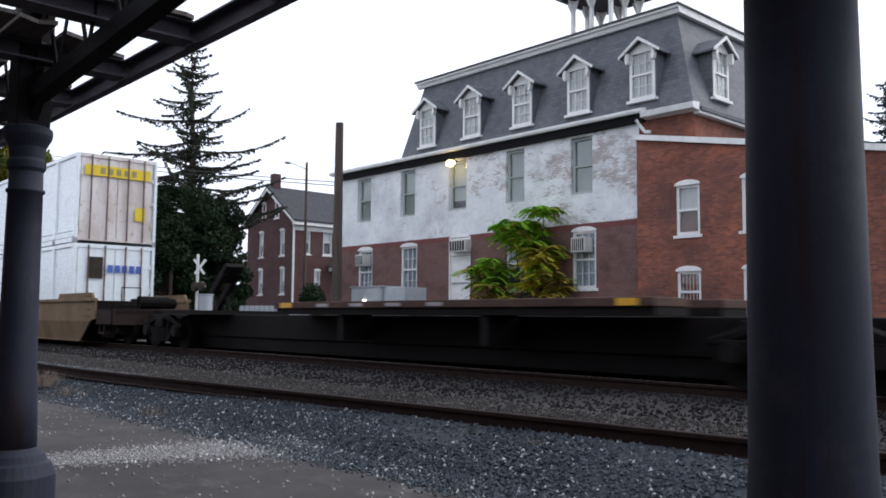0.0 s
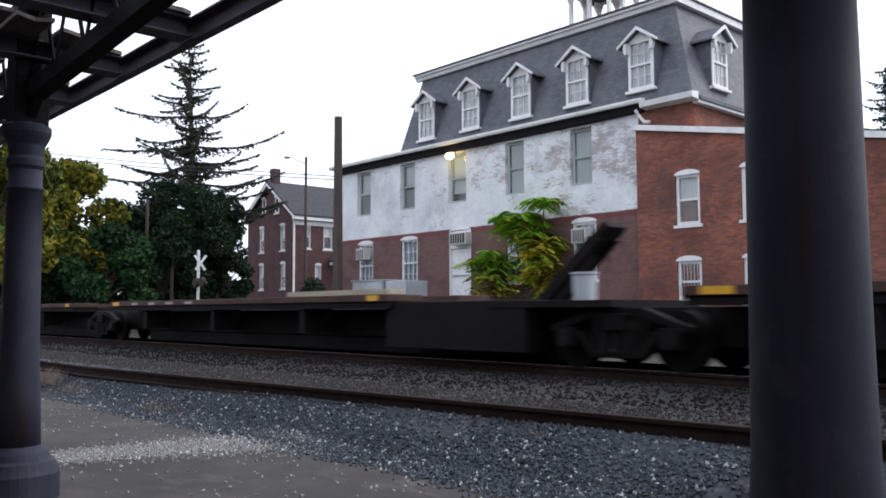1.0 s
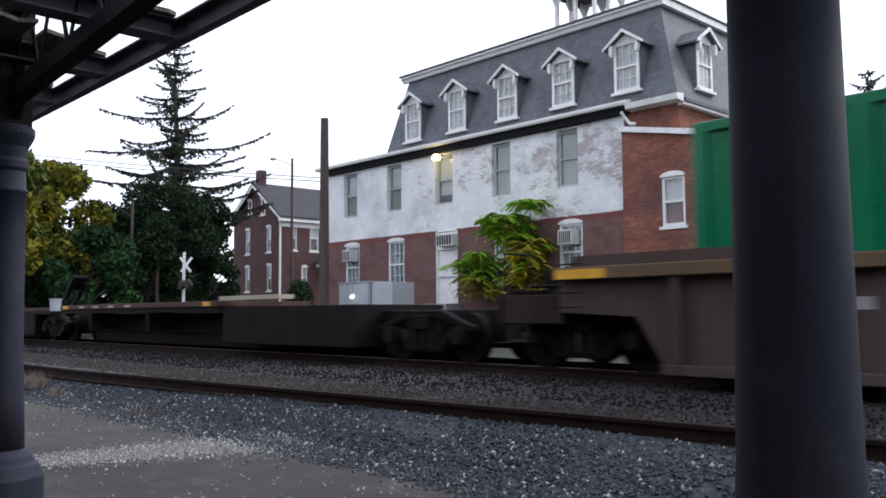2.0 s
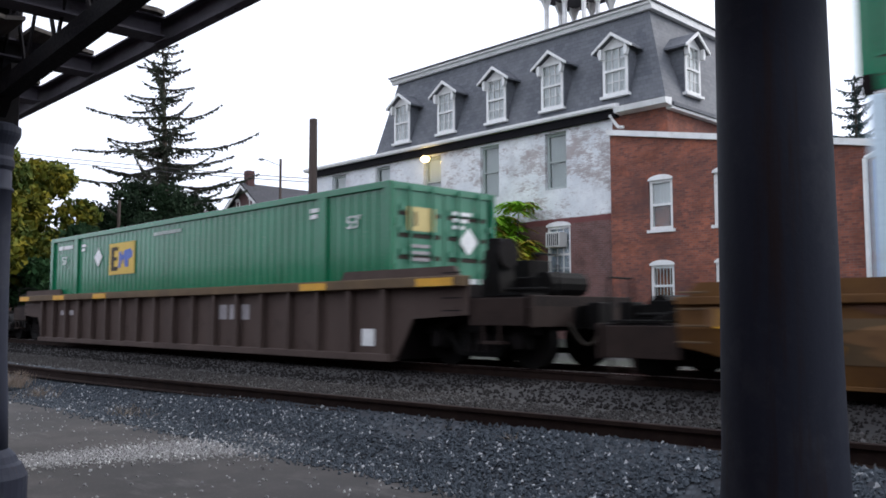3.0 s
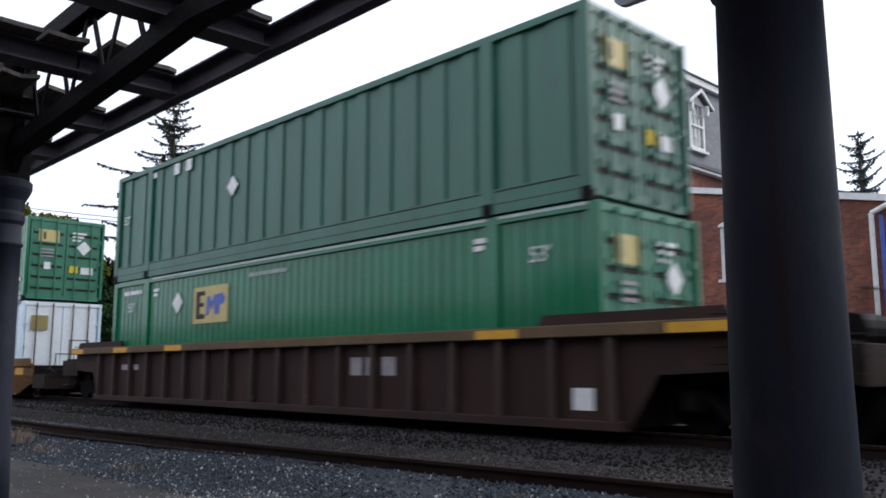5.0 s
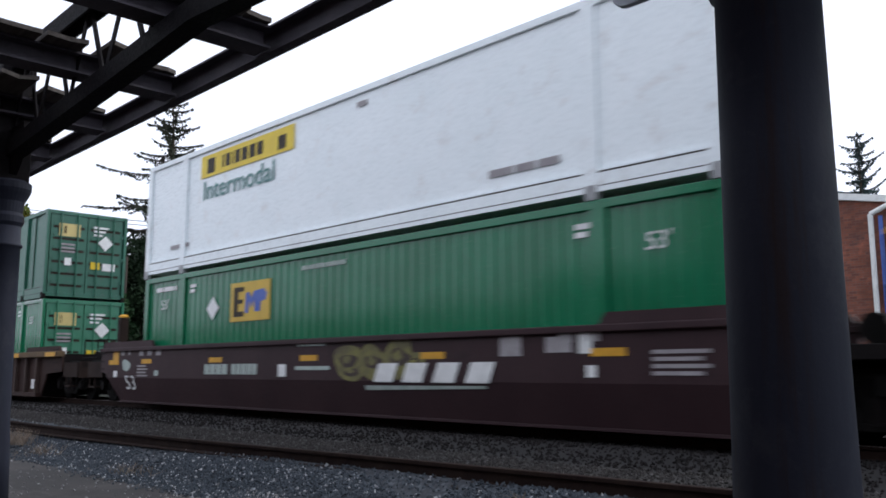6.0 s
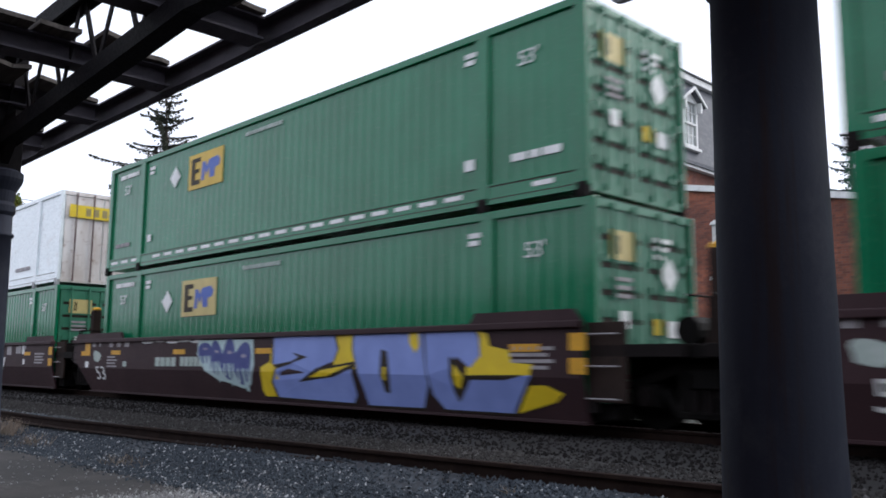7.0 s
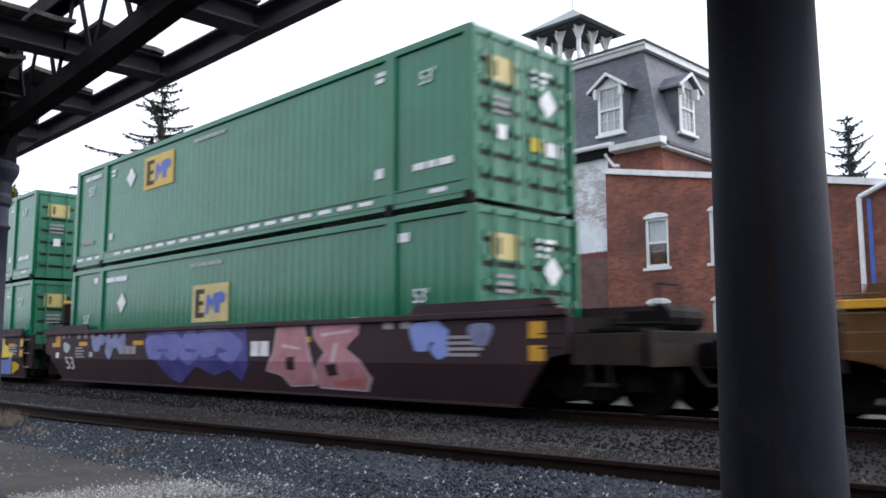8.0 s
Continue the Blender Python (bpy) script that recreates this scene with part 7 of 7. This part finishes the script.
            for k, (cx, cz, rx, rz) in enumerate(spray):
                shape(c, "faded_spray", disc(cx, cz, rx, rz, 22, 0.15, 1.9 * k), "graffiti_olive", -HALF - 0.0845 - 0.0008 * k, 0.0005)
                shape(c, "faded_spray", disc(cx + 0.03, cz, rx * 0.62, rz * 0.40, 16, 0.2, k), "spray_shade", -HALF - 0.0890 - 0.0002 * k, 0.0002)
                shape(c, "faded_spray", disc(cx - 0.02, cz + 0.03, rx * 0.30, rz * 0.26, 14, 0.25, 2 * k), "graffiti_olive", -HALF - 0.0904, 0.0003)
            for k in range(4):
                q = 11.80 + 0.74 * k
                shape(c, "lettering_bar", [(q, 1.26), (q + 0.50, 1.26), (q + 0.64, 1.58), (q + 0.14, 1.58)], "mark_white", -HALF - 0.096)
            shape(c, "lettering_bar", [(11.55, 1.12), (14.45, 1.18), (14.45, 1.22), (11.55, 1.20)], "mark_faded", -HALF - 0.092)
            bars(c, 14.75, 1.66, (0.42,), 0.28, "mark_grey", -HALF - 0.088)
            bars(c, 15.62, 1.70, (0.46,), 0.22, "mark_grey", -HALF - 0.088)
            bars(c, 16.20, 1.68, (0.22,), 0.30, "mark_white", -HALF - 0.088)
            bars(c, 16.32, 1.36, (0.16,), 0.16, "mark_white", -HALF - 0.088)
        if s0 == 128.1:
            graffiti_big(c)
            graffiti_curly(c, 7.25)
            bars(c, 5.1, 1.36, (0.22,) * 4, 0.21, "mark_faded", -HALF - 0.088, 0.05)
            bars(c, 6.36, 1.37, (0.17,) * 5, 0.21, "mark_faded", -HALF - 0.088, 0.04)
        if s0 == 147.85:
            graffiti_blue_pink(c)
        bm = bmesh.new()
        prism(bm, [(-0.60, 1.6), (-0.10, 1.6), (-0.30, 2.05), (-0.30, 2.96), (-0.52, 2.96), (-0.52, 2.0)], -0.87, -0.63)
        prism(bm, [(-0.24, 1.95), (0.28, 1.705), (0.40, 1.705), (-0.24, 2.3)], -0.85, -0.75)
        stand = part("brake_stand", bm, M["grime"], c, "dark brown brake stand on the end platform", 0.03)
        bm = bmesh.new()
        lathe(bm, [(0.13, 2.965), (0.13, 3.01), (0.07, 3.05)], 14, (-0.41, -0.75))
        part("brake_cap", bm, M["mark_yellow"], stand, "dirty orange cap")
        boxpart("end_step", (-0.85, 0.3, -1.25, 1.25, 1.55, 1.70), M["truck"], c)


M["graffiti_olive"] = plain("olive_spray", (0.20, 0.19, 0.05), (0.10, 0.085, 0.045), 3.5, 0.65, dirt=(0.055, 0.030, 0.030))
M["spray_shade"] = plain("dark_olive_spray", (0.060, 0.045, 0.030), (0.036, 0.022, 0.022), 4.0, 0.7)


def spine_car(s0, s1, deck, hitch, label, trucks, plank=None, skirt=None):
    """An empty spine car: centre sill, side decks, trailer hitch."""
    c = mover("spine_car", s0, 0.0, label, "railway wagon", "wagons of the train")
    L = s1 - s0
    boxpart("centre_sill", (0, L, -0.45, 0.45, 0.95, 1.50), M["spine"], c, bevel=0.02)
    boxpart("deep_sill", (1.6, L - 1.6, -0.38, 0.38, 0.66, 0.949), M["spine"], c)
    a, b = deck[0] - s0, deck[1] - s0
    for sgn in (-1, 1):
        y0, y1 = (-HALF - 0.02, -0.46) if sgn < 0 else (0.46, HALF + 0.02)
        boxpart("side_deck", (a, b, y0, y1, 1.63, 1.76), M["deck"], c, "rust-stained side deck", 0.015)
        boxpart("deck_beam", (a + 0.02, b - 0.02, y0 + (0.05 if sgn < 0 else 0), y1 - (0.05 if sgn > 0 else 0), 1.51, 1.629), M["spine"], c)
        x = a + 2.2
        while x < b - 0.4:
            boxpart("deck_bracket", (x, x + 0.16, min(y0, y1) + 0.1, max(y0, y1) - 0.05, 1.02, 1.509), M["spine"], c)
            x += 3.9
        if sgn < 0:
            plate(c, "reflector_mark", b - 0.60, b - 0.25, 1.645, 1.745, "mark_yellow", "", y0 - 0.008, 0.006)
            plate(c, "reflector_mark", a + 0.25, a + 0.70, 1.645, 1.745, "mark_yellow", "", y0 - 0.008, 0.006)
            for k in range(4):
                plate(c, "stencil_bar", a + 1.6 + 1.1 * k, a + 2.0 + 1.1 * k, 1.66, 1.72, "mark_grey", "", y0 - 0.008, 0.006)
    if skirt:
        boxpart("side_skirt", (skirt[0] - s0, skirt[1] - s0, -1.18, 1.18, 0.80, 1.62), M["spine"], c, bevel=0.02)
    if plank:
        boxpart("plank", (plank[0] - s0, plank[1] - s0, -1.28, -0.9, 1.765, 1.86), M["plank"], c, "pale loose plank")
    if hitch:
        h = hitch - s0
        bm = bmesh.new()
        for y in (-0.2, 0.2):
            prism(bm, [(h - 1.1, 1.5), (h - 0.85, 1.5), (h + 0.35, 2.55), (h + 0.1, 2.62)], y - 0.07, y + 0.07)
            prism(bm, [(h - 0.2, 1.5), (h - 0.08, 1.5), (h - 0.30, 2.12), (h - 0.40, 2.05)], y - 0.04, y + 0.04)
        prism(bm, [(h - 0.12, 2.38), (h + 0.02, 2.34), (h + 0.50, 2.74), (h + 0.40, 2.84)], -0.26, 0.26)
        part("trailer_hitch", bm, M["spine"], c, "raised black trailer hitch", 0.02)
        bm = bmesh.new()
        lathe(bm, [(0.17, 1.605), (0.18, 1.97), (0.20, 1.99), (0.20, 2.02)], 16, (h + 0.45, -0.8))
        part("white_tub", bm, M["galvanised"], c, "pale tub beside the hitch")
        boxpart("end_deck", (h - 1.2, h + 1.2, -1.2, 1.2, 1.50, 1.60), M["spine"], c)
    for x in trucks:
        truck(c, x - s0, 0.0)
    return c


def empties():
    spine_car(-24.0, -4.1, (-15.6, -6.2), -20.2, "empty spine car with rusty deck and raised hitch", (-21.8, -4.4))
    spine_car(-3.9, 14.6, (-3.0, 10.0), 13.6, "empty spine car with planks and raised hitch", (14.75,), (6.6, 10.0), (9.8, 13.2))
    spine_car(14.9, 34.2, (16.0, 26.0), None, "empty spine car with rusty deck", (32.8,), (26.1, 28.6), (26.1, 31.0))


boxes()
wagons()
empties()


# ---- loose stone, last ----
def near_ballast(rs):
    while True:
        x = -22 + 23 * rs.uniform() ** 0.8
        y = rs.uniform(4.95, 6.0) + 0.13 * rs.normal() - 0.25 * max(0.0, noise.noise((x * 0.45, 3.0, 1.0)))
        if noise.noise((x * 0.55, y * 0.9, 8.0)) > 0.28 and rs.uniform() < 0.8:
            continue
        if 4.5 < y < 5.98:
            return x, y


def bed_ballast(rs):
    x = -36 + 37 * rs.uniform() ** 0.85
    return x, rs.uniform(6.1, 7.55) + 0.12 * rs.normal() + 0.3 * noise.noise((x * 0.6, 2.0, 5.0))


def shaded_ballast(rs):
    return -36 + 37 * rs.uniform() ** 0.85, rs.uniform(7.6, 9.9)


def strip(rs):
    y = rs.uniform(2.6, 5.3)
    if rs.uniform() < 0.07:
        return rs.uniform(-14, -4.5), y
    return -8.85 + 0.18 * max(0.0, y - 2.8) ** 1.5 + rs.normal(0, 0.16 + 0.12 * (y - 2.6)), y


stones("ballast_stones", 40000, near_ballast, 0.025, M["stone"], "blue-grey crushed stone ballast", 1)
stones("bed_stones", 24000, bed_ballast, 0.023, M["stone_foul"], "grimy brown track ballast", 2)
stones("shaded_stones", 11000, shaded_ballast, 0.028, M["stone_shaded"], "ballast by the rails, coloured black for the train's shade", 4)
stones("pale_chippings", 6200, strip, 0.020, M["stone_pale"], "pale chippings strewn over the platform", 3)


def motions():
    """The whole train rolls past at one even speed."""
    times = [0.0, 0.1] + [0.5 * k for k in range(1, 16)] + [7.9, 8.0]
    for ob, s, z in MOVERS:
        walk(ob, [(t, pose(s - SPEED * t, TRAIN_Y + HALF, z)) for t in times])


motions()
